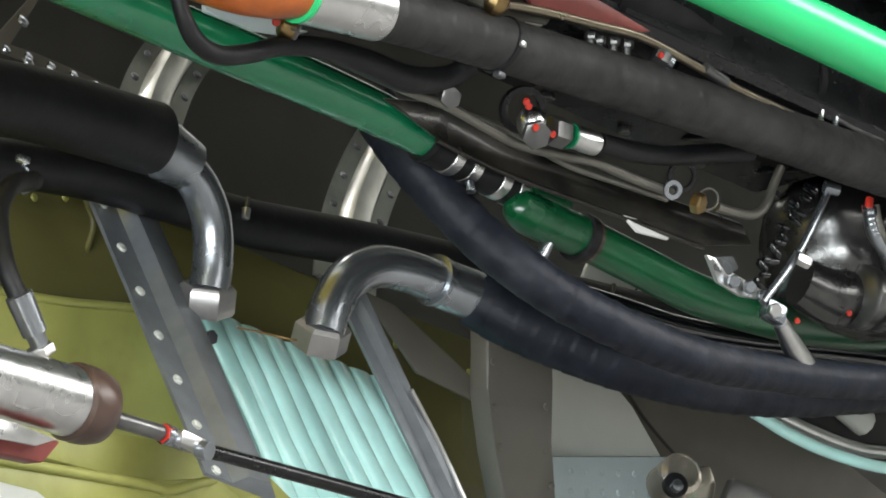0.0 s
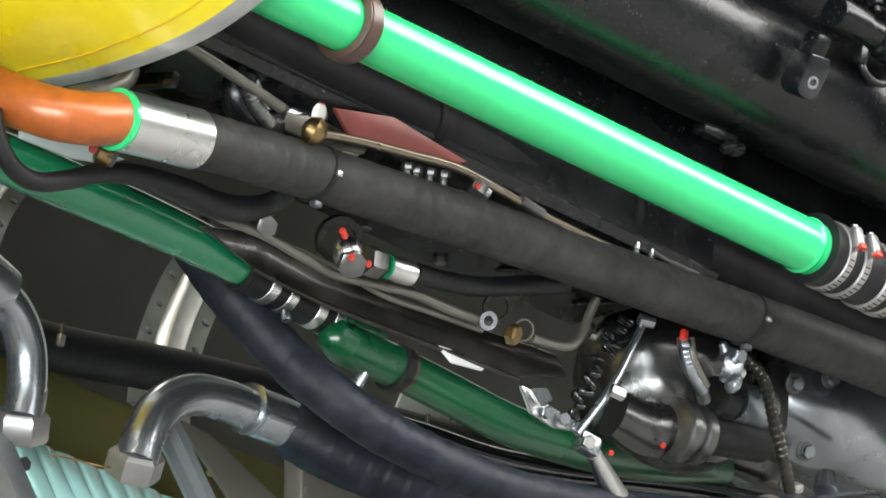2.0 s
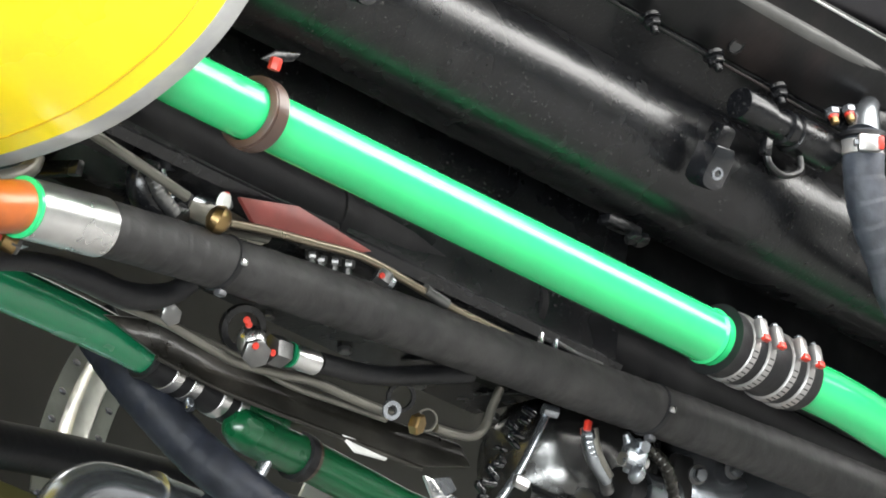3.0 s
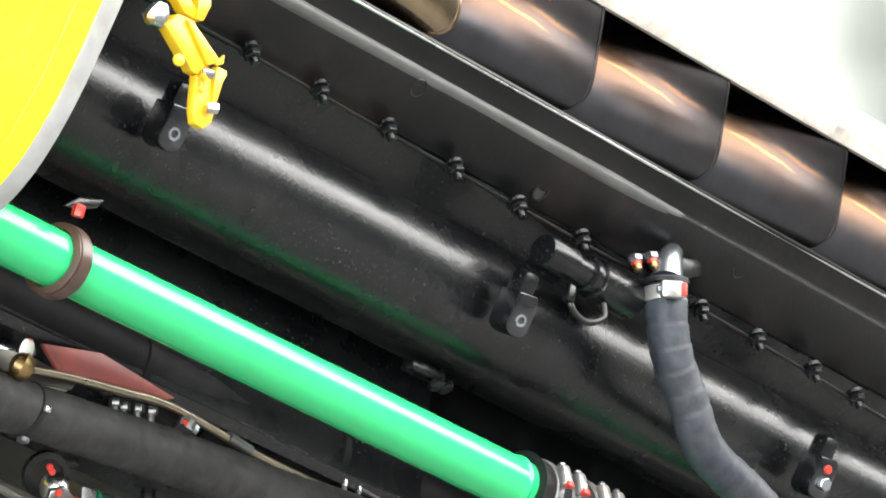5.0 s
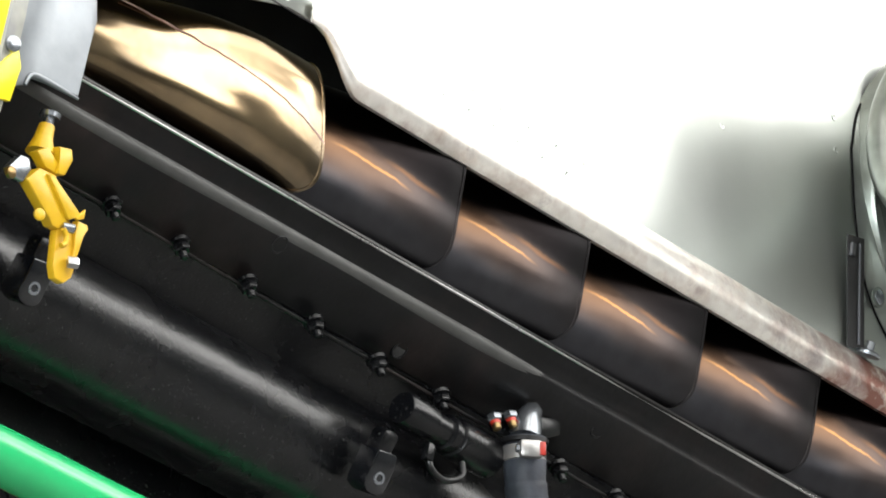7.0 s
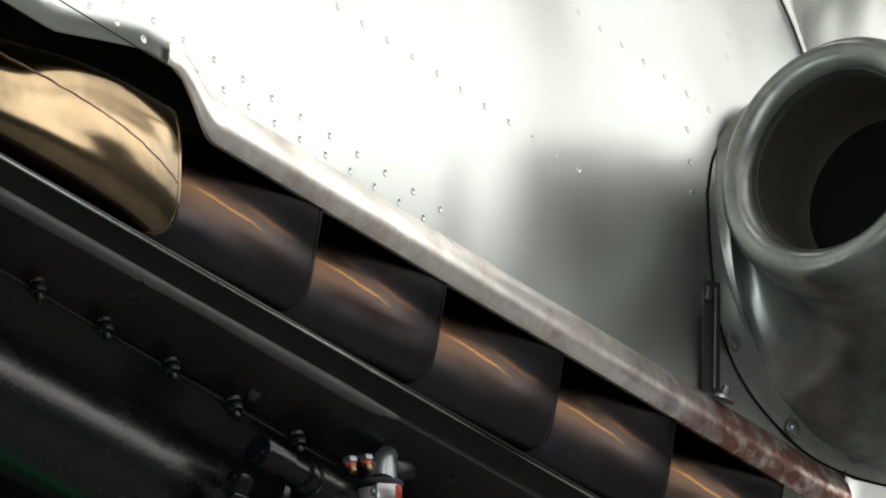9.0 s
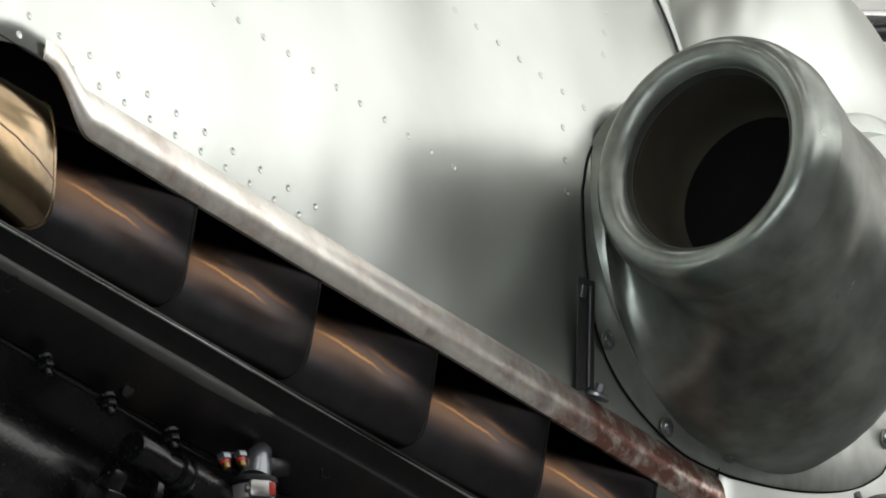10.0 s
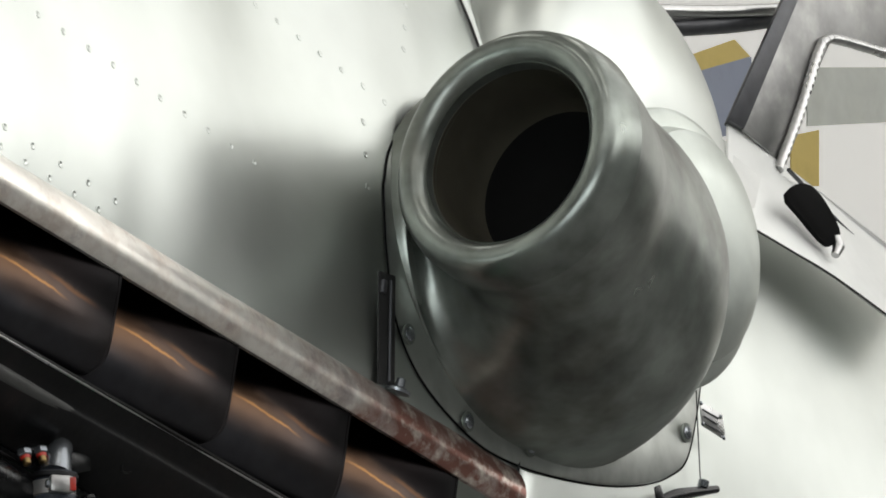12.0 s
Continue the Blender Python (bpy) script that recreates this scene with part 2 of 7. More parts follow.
M_REDBR = mat("red_brown_paint", (0.15, 0.03, 0.025), 0.5, 0.0, 0.25, 40, 0.05, 90)
M_BRASS = mat("tarnished_brass", (0.28, 0.19, 0.085), 0.35, 1.0, 0.2, 60, 0.05, 90)
M_BRASS2 = mat("tan_metal_line", (0.24, 0.205, 0.15), 0.3, 0.9, 0.15, 60, 0.04, 90)
M_ALU2 = mat("pale_cream_metal", (0.5, 0.47, 0.4), 0.26, 0.9, 0.1, 40, 0.05, 90)
# Cover colour includes the shade below the engine.
M_COVER = mat("shaded_dark_cover", (0.014, 0.013, 0.01), 0.3, 0.5, 0.3, 20, 0.15, 40, (0.07, 0.064, 0.055), 0.6, 10, spec=0.4, coat=0.2)
M_BROWN = mat("brown_rubber_boot", (0.06, 0.035, 0.026), 0.35, 0.0, 0.3, 40, 0.15, 90, (0.05, 0.03, 0.025), 0.6, 12)
M_WHITE = mat("white_plastic", (0.75, 0.75, 0.72), 0.4, 0.0, 0.05)
M_CONCRETE = mat("grey_hangar_floor", (0.13, 0.129, 0.126), 0.4, 0.0, 0.15, 2, 0.05, 20, (0.1, 0.099, 0.096), 0.5, 0.6)
M_WALL = mat("pale_hangar_wall", (0.82, 0.8, 0.74), 0.6, 0.0, 0.06, 1.5, 0.03, 10, (0.5, 0.49, 0.45), 0.4, 0.4)
# Dark tone for unseen walls, chosen to darken what the metal reflects.
M_DARKWALL = mat("dark_grey_wall_tone", (0.15, 0.16, 0.155), 0.5, 0.0, 0.1, 1.0, 0.03, 8, (0.09, 0.1, 0.1), 0.5, 0.3)
M_BLACKGLOSS = mat("gloss_black_enamel", (0.004, 0.0045, 0.006), 0.16, 0.0, 0.3, 40, 0.04, 80, (0.012, 0.012, 0.014), 0.5, 9, coat=0.5)
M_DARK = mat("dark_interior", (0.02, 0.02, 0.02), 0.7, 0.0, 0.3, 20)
# Glow shared by the east glazing and the added panels.
M_PANELGLOW = glow("bright_panel_glow", (1.0, 0.99, 0.97), 2.5)
M_NORTHGLOW = glow("pale_wall_glow", (1.0, 0.985, 0.95), 0.55)
M_TUBE = glow("strip_light_diffuser", (1.0, 0.97, 0.92), 7.0)

# ---- the aircraft: places are given as x aft, y to port, z up, in metres; SHIP's own x points forward ----
SHIP = Matrix(((-0.60763, 0.78374, 0.12861, 0.1520), (-0.76675, -0.62109, 0.16229, 5.2745), (0.20707, 0.00000, 0.97833, 2.0465), (0, 0, 0, 1)))


AFT = Matrix.Diagonal((-1, 1, 1, 1))


def V(p):
    return Vector(p)


class Thing:
    """An Empty at c, in the aircraft's axes, that holds the parts of one thing."""

    def __init__(self, name, c, label, category, group="", kind=""):
        self.ob = new(name)
        self.ob.empty_display_size = 0.02
        self.c = Vector(c)
        self.ob.matrix_world = SHIP @ Matrix.Translation(AFT @ self.c)
        tagged(self.ob, label, category, group, kind)

    def part(self, name, bm, material, label="", parent=None, smooth=True):
        me = bpy.data.meshes.new(name)
        bmesh.ops.translate(bm, verts=bm.verts, vec=-self.c)
        bmesh.ops.transform(bm, matrix=AFT, verts=bm.verts)
        bmesh.ops.recalc_face_normals(bm, faces=bm.faces)
        for f in bm.faces:
            f.smooth = smooth
        bm.to_mesh(me)
        bm.free()
        if smooth:
            me.set_sharp_from_angle(angle=radians(38))
        me.materials.append(material)
        ob = new(name, me)
        ob.parent = parent or self.ob
        if label:
            tagged(ob, label)
        return ob


def single(name, bm, material, label, category, group="", kind="", smooth=True):
    """A thing that is one mesh, in the aircraft's axes, with its origin at its middle."""
    c = sum((v.co for v in bm.verts), Vector()) / len(bm.verts)
    bmesh.ops.translate(bm, verts=bm.verts, vec=-c)
    bmesh.ops.transform(bm, matrix=AFT, verts=bm.verts)
    bmesh.ops.recalc_face_normals(bm, faces=bm.faces)
    me = bpy.data.meshes.new(name)
    for f in bm.faces:
        f.smooth = smooth
    bm.to_mesh(me)
    bm.free()
    if smooth:
        me.set_sharp_from_angle(angle=radians(38))
    me.materials.append(material)
    ob = new(name, me)
    ob.matrix_world = SHIP @ Matrix.Translation(AFT @ c)
    return tagged(ob, label, category, group, kind)


# ---- shapes ----
def spline(pts, n=8):
    """Points along a smooth curve through pts."""
    p = [Vector(q) for q in pts]
    if len(p) == 2:
        return [p[0].lerp(p[1], i / n) for i in range(n + 1)]
    p = [p[0] * 2 - p[1]] + p + [p[-1] * 2 - p[-2]]
    out = []
    for i in range(1, len(p) - 2):
        a, b, c, d = p[i - 1:i + 3]
        for k in range(n):
            t = k / n
            out.append(0.5 * ((2 * b) + (c - a) * t + (2 * a - 5 * b + 4 * c - d) * t * t + (3 * b - a - 3 * c + d) * t ** 3))
    out.append(p[-2])
    return out


def loft(bm, rings, closed=True, caps=True):
    rows = [[bm.verts.new(v) for v in ring] for ring in rings]
    n = len(rows[0])
    for a, b in zip(rows, rows[1:]):
        for i in range(n if closed else n - 1):
            j = (i + 1) % n
            bm.faces.new((a[i], a[j], b[j], b[i]))
    if caps and closed:
        bm.faces.new(rows[0])
        bm.faces.new(rows[-1])
    return bm


def tube(pts, r, seg=16, n=8, bm=None, caps=True, ribs=0.0, pitch=0.012):
    """A round bar or hose along a smooth curve; r is one radius or one for each point. ribs: depth of the wrapping's ridges."""
    bm = bm or bmesh.new()
    if ribs:
        length = sum((Vector(b) - Vector(a)).length for a, b in zip(pts, pts[1:]))
        n = max(n, int(length / pitch * 6 / max(len(pts) - 1, 1)))
    c = spline(pts, n)
    rad = r if isinstance(r, (list, tuple)) else [r] * len(pts)
    up = None
    rings = []
    run = 0.0
    for i, p in enumerate(c):
        run += (p - c[i - 1]).length if i else 0.0
        d = (c[min(i + 1, len(c) - 1)] - c[max(i - 1, 0)]).normalized()
        if up is None:
            up = d.orthogonal().normalized()
        up = (up - d * up.dot(d)).normalized()
        side = d.cross(up)
        f = i / (len(c) - 1) * (len(rad) - 1)
        k = min(int(f), len(rad) - 2)
        rr = rad[k] + (rad[k + 1] - rad[k]) * (f - k)
        if ribs:
            rr += ribs * (1 - (run / pitch) % 1) * (0.6 + 0.8 * noise.noise((run * 9, 3, 1))) + ribs * 0.6 * noise.noise(p * 45)
        rings.append([p + rr * (math.cos(2 * math.pi * j / seg) * up + math.sin(2 * math.pi * j / seg) * side) for j in range(seg)])
    return loft(bm, rings, True, caps)


def axes_of(axis):
    d = Vector(axis).normalized()
    u = d.orthogonal().normalized()
    if abs(d.z) < 0.95:
        u = (Vector((0, 0, 1)) - d * d.z).normalized()
    return d, u, d.cross(u)


def lathe(p, axis, prof, seg=24, bm=None, caps=True, turn=0.0):
    """A turned body: prof holds (distance along the axis from p, radius)."""
    bm = bm or bmesh.new()
    d, u, w = axes_of(axis)
    p = Vector(p)
    rings = [[p + d * s + max(r, 0.0002) * (math.cos(2 * math.pi * j / seg + turn) * u + math.sin(2 * math.pi * j / seg + turn) * w) for j in range(seg)] for s, r in prof]
    return loft(bm, rings, True, caps)


def hexagon(p, axis, r, h, bm=None, turn=0.0):
    """A chamfered hexagon head or nut."""
    return lathe(p, axis, [(0, r * 0.92), (h * 0.12, r), (h * 0.85, r), (h, r * 0.86)], 6, bm, True, turn)


def brick(c, size, axes=((1, 0, 0), (0, 1, 0), (0, 0, 1)), bevel=0.0015, bm=None):
    """A block with rounded edges, its sides along the axes given."""
    own = bmesh.new()
    bmesh.ops.create_cube(own, size=1)
    for v in own.verts:
        v.co = Vector((v.co.x * size[0], v.co.y * size[1], v.co.z * size[2]))
    if bevel:
        bmesh.ops.bevel(own, geom=own.edges[:], offset=bevel, segments=2, affect="EDGES", profile=0.5)
    ax = [Vector(a).normalized() for a in axes]
    for v in own.verts:
        v.co = Vector(c) + ax[0] * v.co.x + ax[1] * v.co.y + ax[2] * v.co.z
    if bm is None:
        return own
    me = bpy.data.meshes.new("tmp")
    own.to_mesh(me)
    own.free()
    bm.from_mesh(me)
    bpy.data.meshes.remove(me)
    return bm


def plate(poly, thick, bevel=0.0012, bm=None):
    """A flat plate with the outline poly, made thicker by the vector thick."""
    own = bmesh.new()
    a = [own.verts.new(Vector(p)) for p in poly]
    b = [own.verts.new(Vector(p) + Vector(thick)) for p in poly]
    own.faces.new(a)
    own.faces.new(b[::-1])
    k = len(a)
    for i in range(k):
        own.faces.new((a[i], a[(i + 1) % k], b[(i + 1) % k], b[i]))
    if bevel:
        bmesh.ops.bevel(own, geom=own.edges[:], offset=bevel, segments=2, affect="EDGES", profile=0.5)
    if bm is None:
        return own
    me = bpy.data.meshes.new("tmp")
    own.to_mesh(me)
    own.free()
    bm.from_mesh(me)
    bpy.data.meshes.remove(me)
    return bm


def sweep(prof, x0, x1, n=2, bm=None, closed=True, wobble=0.0):
    """A section of (y, z) drawn out along the aircraft."""
    bm = bm or bmesh.new()
    rings = []
    for i in range(n + 1):
        x = x0 + (x1 - x0) * i / n
        rings.append([Vector((x, y + wobble * noise.noise((x * 5, y * 5, z * 5)), z)) for y, z in prof])
    return loft(bm, rings, closed, closed)


def arc(cy, cz, r, a0, a1, n=10):
    return [(cy + r * math.cos(radians(a0 + (a1 - a0) * i / n)), cz + r * math.sin(radians(a0 + (a1 - a0) * i / n))) for i in range(n + 1)]


def hollow(p, axis, prof_out, prof_in, seg=32):
    """A turned shell with an outside and an inside."""
    bm = lathe(p, axis, list(prof_out) + list(prof_in)[::-1], seg, None, False)
    rows = len(prof_out) + len(prof_in)
    bm.verts.ensure_lookup_table()
    for j in range(seg):
        k = (j + 1) % seg
        bm.faces.new((bm.verts[(rows - 1) * seg + j], bm.verts[(rows - 1) * seg + k], bm.verts[k], bm.verts[j]))
    return bm

# ---- the hangar (world axes) ----
def wall_box(name, lo, hi, material, label, category="wall", kind="structure"):
    bm = bmesh.new()
    bmesh.ops.create_cube(bm, size=1)
    mid = (Vector(lo) + Vector(hi)) / 2
    for v in bm.verts:
        v.co = Vector([v.co[i] * (hi[i] - lo[i]) for i in range(3)])
    me = bpy.data.meshes.new(name)
    bm.to_mesh(me)
    bm.free()
    me.materials.append(material)
    ob = new(name, me)
    ob.location = mid
    return tagged(ob, label, category, kind=kind)


wall_box("floor", (-16, -12, -0.2), (16, 22, 0), M_CONCRETE, "grey polished concrete floor of a hangar", "floor")
wall_box("ceiling", (-16, -12, 11), (16, 22, 11.2), M_WALL, "pale flat ceiling of the hangar", "ceiling")
wall_box("wall_north", (-16, 22, 0), (16, 22.3, 11), M_WALL, "pale plain hangar wall behind the aircraft")
# the south wall, unseen: an added glow panel and fill lamp brighten the front
wall_box("wall_south", (-16, -12.3, 0), (-10.2, -12, 11), M_DARKWALL, "unseen dark grey wall beside the added glow panel")
wall_box("wall_south", (4.2, -12.3, 0), (16, -12, 11), M_DARKWALL, "unseen dark grey wall beside the added glow panel")
wall_box("wall_south_lintel", (-10.2, -12.3, 3.9), (4.2, -12, 11), M_DARKWALL, "unseen dark grey wall above the added glow panel")
wall_box("glow_panel_south", (-10.2, -12.28, 0), (4.2, -12.2, 3.9), M_PANELGLOW, "added bright glow panel behind the camera", "window")
# Glowing panel added to brighten the background past the windscreen.
wall_box("glow_panel_north", (-15, 21.9, 4.2), (15, 21.98, 10.2), M_NORTHGLOW, "added pale glow panel that brightens the far wall", "window")
wall_box("wall_west", (-16.3, -12, 0), (-16, 22, 11), M_DARKWALL, "dark plain hangar wall")
# the unseen east wall: dark below to darken reflections, glazing above, a lintel over it
wall_box("wall_east", (16, -12, 0), (16.3, 22, 5.6), M_DARKWALL, "unseen dark grey wall below the glazing, darkens reflections")
wall_box("wall_east_lintel", (16, -12, 10.4), (16.3, 22, 11), M_WALL, "pale lintel above the hangar glazing")
wall_box("window_1", (16.05, -12, 5.6), (16.15, 22, 10.4), M_PANELGLOW, "bright daylight glazing of the hangar", "window")
for k in range(9):
    wall_box("window_mullion", (15.9, -12 + 4.25 * k - 0.08, 5.6), (16.04, -12 + 4.25 * k + 0.08, 10.4), M_DARKSTEEL, "dark steel mullion of the hangar glazing", "mullion")
# Unseen ceiling panel, added so the upper skin reflects brighter.
wall_box("glow_panel_roof", (4.5, -6, 10.94), (15, 16, 10.99), M_PANELGLOW, "unseen bright glow panel added under the ceiling", "window")
for gx in (-9, -3, 2.5):
    for gy in (-6, 2, 10):
        wall_box("ceiling_light", (gx - 0.5, gy - 2.2, 10.86), (gx + 0.5, gy + 2.2, 10.998), M_TUBE, "long white strip light under the ceiling", "lamp", "")
area("daylight_east", (15.6, 4, 8.0), (0, 5, 2), 24, 4.4, 1000, (1, 0.99, 0.97))
# The south lamp is an added fill behind the camera.
area("fill_lamp_south", (-3, -11.4, 2.0), (0, 5, 1.9), 14, 3.6, 1650, (0.89, 0.965, 1.0))
area("strip_light_bank", (3, 0, 10.6), (1, 5, 2), 16, 12, 1100, (1, 0.985, 0.97))

# ---- upper cowling skin ----
MID = -0.37  # the aircraft's centre plane


def low_edge(x):
    """Height of the skin's lower edge: the exhaust cut-out, its hump at the front, and the full side aft."""
    if x > 0.585:
        return -0.03
    s = min(max((-0.305 - x) / 0.05, 0), 1)
    s = s * s * (3 - 2 * s)
    return 0.098 + 0.038 * s - min(0.028, 0.27 * max(0.0, -0.39 - x))


def ramp(d, wide):
    """A soft ramp: nought below, d above."""
    q = d / wide
    return wide * (q if q > 30 else math.log(1 + math.exp(q)))


def side_y(z, x=0.3):
    """Half section of the cowling: the port side's y at height z; it leans in more towards the nose."""
    # lean and drawn are shaped so the skin's reflections fit the camera's view.
    lean = 0.19 * max(0.0, 0.28 - x) ** 1.2 * max(0.0, z - 0.115)
    drawn = 0.085 * math.exp(-((x - 0.22) / 0.095) ** 2) * (ramp(z - 0.185, 0.012) - ramp(z - 0.38, 0.06))
    return section_y(z) - lean - drawn


def section_y(z):
    if z < 0.11:
        y = 0.0 - 0.25 * max(0.0, -z) ** 1.5
    else:
        t = (z - 0.11) / 0.65
        y = -0.37 * (1 - math.sqrt(max(0.0, 1 - t ** 2.0)))
    return y


def dents(x, y, z):
    """The skin's slight unevenness."""
    return 0.0022 * noise.noise((x * 9, y * 9, z * 7)) + 0.003 * noise.noise((x * 2.4, z * 3.0, 5)) + 0.0006 * noise.noise((x * 20, z * 5, 9))


def skin_mesh(x0, x1, nx, z_low, top=0.76, nz=44):
    bm = bmesh.new()
    rings = []
    for i in range(nx + 1):
        x = x0 + (x1 - x0) * i / nx
        zl = z_low(x)
        ring = []
        for j in range(nz + 1):
            s = j / nz
            z = zl + (top - zl) * (1 - (1 - s) ** 1.6)
            ring.append((x, side_y(z, x), z))
        ring += [(p[0], 2 * MID - p[1], p[2]) for p in ring[-2::-1]]
        dent = [Vector(p) + Vector((0, dents(*p), 0)) for p in ring]
        rings.append(dent)
    return loft(bm, rings, False)


cowl = Thing("engine_cowling", (0.2, 0, 0.4), "bare aluminium upper engine cowling with rows of flush rivets", "cowling")
cowl_skin = cowl.part("skin", skin_mesh(-0.76, 0.583, 90, low_edge), M_SKIN)
cowl_skin.modifiers.new("thick", "SOLIDIFY").thickness = 0.002
aft = Thing("fuselage_side", (1.4, 0, 0.2), "bare aluminium fuselage side with a soft sheen", "fuselage")
aft_skin = aft.part("skin", skin_mesh(0.5832, 2.6, 60, low_edge), M_SKIN)
aft_skin.modifiers.new("thick", "SOLIDIFY").thickness = 0.002

# Dark tube covers the skin joint and paints the crease's shade.
aft.part("crease_shade_line", tube([(0.5832, side_y(z, 0.5832) + dents(0.5832, side_y(z, 0.5832), z) + 0.0008, z) for z in [0.1 + 0.62 * i / 40 for i in range(41)]], 0.0012, 8, 2), M_DARK, "dark tube over the skin joint, painted as crease shade")

# rolled edge strip over the exhausts
strip = Thing("exhaust_edge_strip", (0.1, 0, 0.11), "heat-stained rolled metal edge strip above the exhausts", "edge strip")
sec = [(-0.004, 0.1305), (0.002, 0.1295), (0.0075, 0.124), (0.0115, 0.117), (0.014, 0.109), (0.0145, 0.102), (0.0125, 0.0945), (0.008, 0.09), (0.004, 0.09), (0.009, 0.1), (0.01, 0.109), (0.007, 0.117), (0.0, 0.122)]
def strip_ring(x):
    """The strip's section at x; its front end thins out up the hump of the cut-out."""
    k = min(max((x + 0.365) / 0.06, 0.12), 1)
    rise = low_edge(x) - 0.098
    return [Vector((x, y * k + 0.001 * noise.noise((x * 6, z * 8, 2)), 0.098 + (z - 0.098) * (0.35 + 0.65 * k) + rise)) for y, z in sec]


strip.part("front_band", loft(bmesh.new(), [strip_ring(-0.365 + 0.665 * i / 110) for i in range(111)]), M_STRIP)
strip.part("aft_band", loft(bmesh.new(), [strip_ring(0.3 + 0.3 * i / 50) for i in range(51)]), M_STRIP, "rust-red worn aft end")

# ---- exhaust stubs ----
def squircle(cy, cz, ry, rz, n=28, e=3.0):
    out = []
    for i in range(n):
        a = 2 * math.pi * i / n
        c, s = math.cos(a), math.sin(a)
        out.append((cy + ry * math.copysign(abs(c) ** (2 / e), c), cz + rz * math.copysign(abs(s) ** (2 / e), s)))
    return out


def stub(x, z_top, bright):
    """A flattened exhaust stub: its outer face folds inwards above a soft crest and its lower outlet corner is rounded."""
    tall = z_top
    cz = tall / 2
    t = Thing("exhaust_stub", (x - 0.08, -0.03, cz), "straw-coloured bright steel exhaust stub with a weld seam" if bright else "heat-blued flattened steel exhaust stub", "exhaust stub", "row of exhaust stubs")

    def face(s, yy, zz):
        """Pushes a point of the section at s into the folded, cornered shape."""
        crest = cz + (0.046 - 0.066 * s if bright else 0.03 - 0.05 * s)
        wide = 0.009 if bright else 0.0022 + 0.035 * (s - 0.6) ** 2
        fold = 0.15 if bright else 0.62
        soft = ramp(zz - crest, wide)
        if not bright:
            soft -= ramp(zz - crest - 0.011 * math.sin(math.pi * min(max((s - 0.3) / 0.62, 0), 1)), wide * 1.4)
        r = 0.024
        low = max(0.0, r - zz) / r
        back = (1 - math.sqrt(max(0.0, 1 - min(low, 1.0) ** 2))) * r * s ** 4
        lift = (0.034 * max(0.0, 1 - s) ** 0.8 * max(0.0, 1 - zz / tall)) if bright else 0.0
        wave = 0.0012 * noise.noise((s * 5 + x * 40, zz * 45, 3)) + (0.003 * math.sin(7 * s + 30 * zz) * math.sin(math.pi * s) if bright else 0.0)
        return (x - 0.235 + 0.235 * s - back, yy - fold * soft + (0.02 if bright else -0.06) * (crest - zz) + wave, zz + lift)

    rings, inner = [], []
    for s in [i / 24 for i in range(25)]:
        y = -0.024 - 0.085 * max(0.0, 1 - s) ** 1.7
        ry = 0.027 + 0.006 * math.sin(math.pi * s)
        rz = tall / 2 * (0.9 + 0.1 * s) + 0.003 * math.sin(math.pi * s)
        rings.append([face(s, yy, zz) for yy, zz in squircle(y, cz, ry, rz, 96, 2.5 + 1.3 * s)])
    for s in (1.0, 0.9, 0.75):
        y = -0.024 - 0.085 * max(0.0, 1 - s) ** 1.7
        inner.append([face(s, yy, zz) for yy, zz in squircle(y, cz, 0.0255, tall / 2 - 0.0018, 96, 3.7)])
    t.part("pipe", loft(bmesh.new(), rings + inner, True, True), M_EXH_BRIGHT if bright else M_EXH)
    rim = []
    for ds, g in ((-0.014, -0.0004), (-0.012, 0.0006), (0.0, 0.0006), (0.002, -0.0004)):
        rim.append([face(1 + ds, yy, zz) for yy, zz in squircle(-0.024, cz, 0.027 + g, tall / 2 + g, 72, 3.8)])
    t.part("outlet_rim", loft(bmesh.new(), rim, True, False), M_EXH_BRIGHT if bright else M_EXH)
    if bright:
        weld = []
        for s in [0.2 + 0.8 * i / 30 for i in range(31)]:
            yw = -0.024 - 0.085 * max(0.0, 1 - s) ** 1.7 + 0.027 + 0.006 * math.sin(math.pi * s)
            px, py, pz = face(s, yw, cz + 0.044 - 0.056 * s + 0.0012 * noise.noise((s * 40, x * 30, 0)))
            weld.append((px, py - 0.0003, pz))
        t.part("weld_seam", tube(weld, 0.0009, 8, 2), M_STRIP_RED, "rough weld seam")
    return t


for k, x in enumerate((-0.33, -0.165, 0.0, 0.163, 0.327, 0.49)):
    stub(x, 0.116 if k == 0 else 0.117, k == 0)
# Wall and shelf are coloured dark to hold the exhaust bay's shade.
single("exhaust_bay_wall", sweep([(-0.13, -0.06), (-0.125, 0.3), (-0.135, 0.3), (-0.14, -0.06)], -0.75, 0.62, 4), M_DARK, "dark wall painted as shade behind the exhaust stubs", "bay wall", kind="structure")
single("exhaust_bay_floor", sweep([(-0.14, -0.03), (-0.012, -0.02), (-0.012, -0.016), (-0.14, -0.026)], -0.75, 0.62, 4), M_DARK, "dark shelf painted as shade below the exhaust stubs", "bay floor", kind="structure")

# ---- engine block ----
engine = Thing("engine_block", (-0.1, -0.12, -0.15), "gloss black painted inverted aircraft engine cylinder bank", "engine")
flange = [(-0.013, -0.002), (0.002, -0.006), (0.003, -0.0085), (0.001, -0.011), (-0.0045, -0.0175), (-0.0085, -0.0225), (-0.0098, -0.026), (-0.0092, -0.0292), (-0.0096, -0.0325), (-0.0125, -0.0375), (-0.0175, -0.0435), (-0.026, -0.0515), (-0.04, -0.062), (-0.045, -0.066), (-0.062, -0.066), (-0.062, -0.02)]
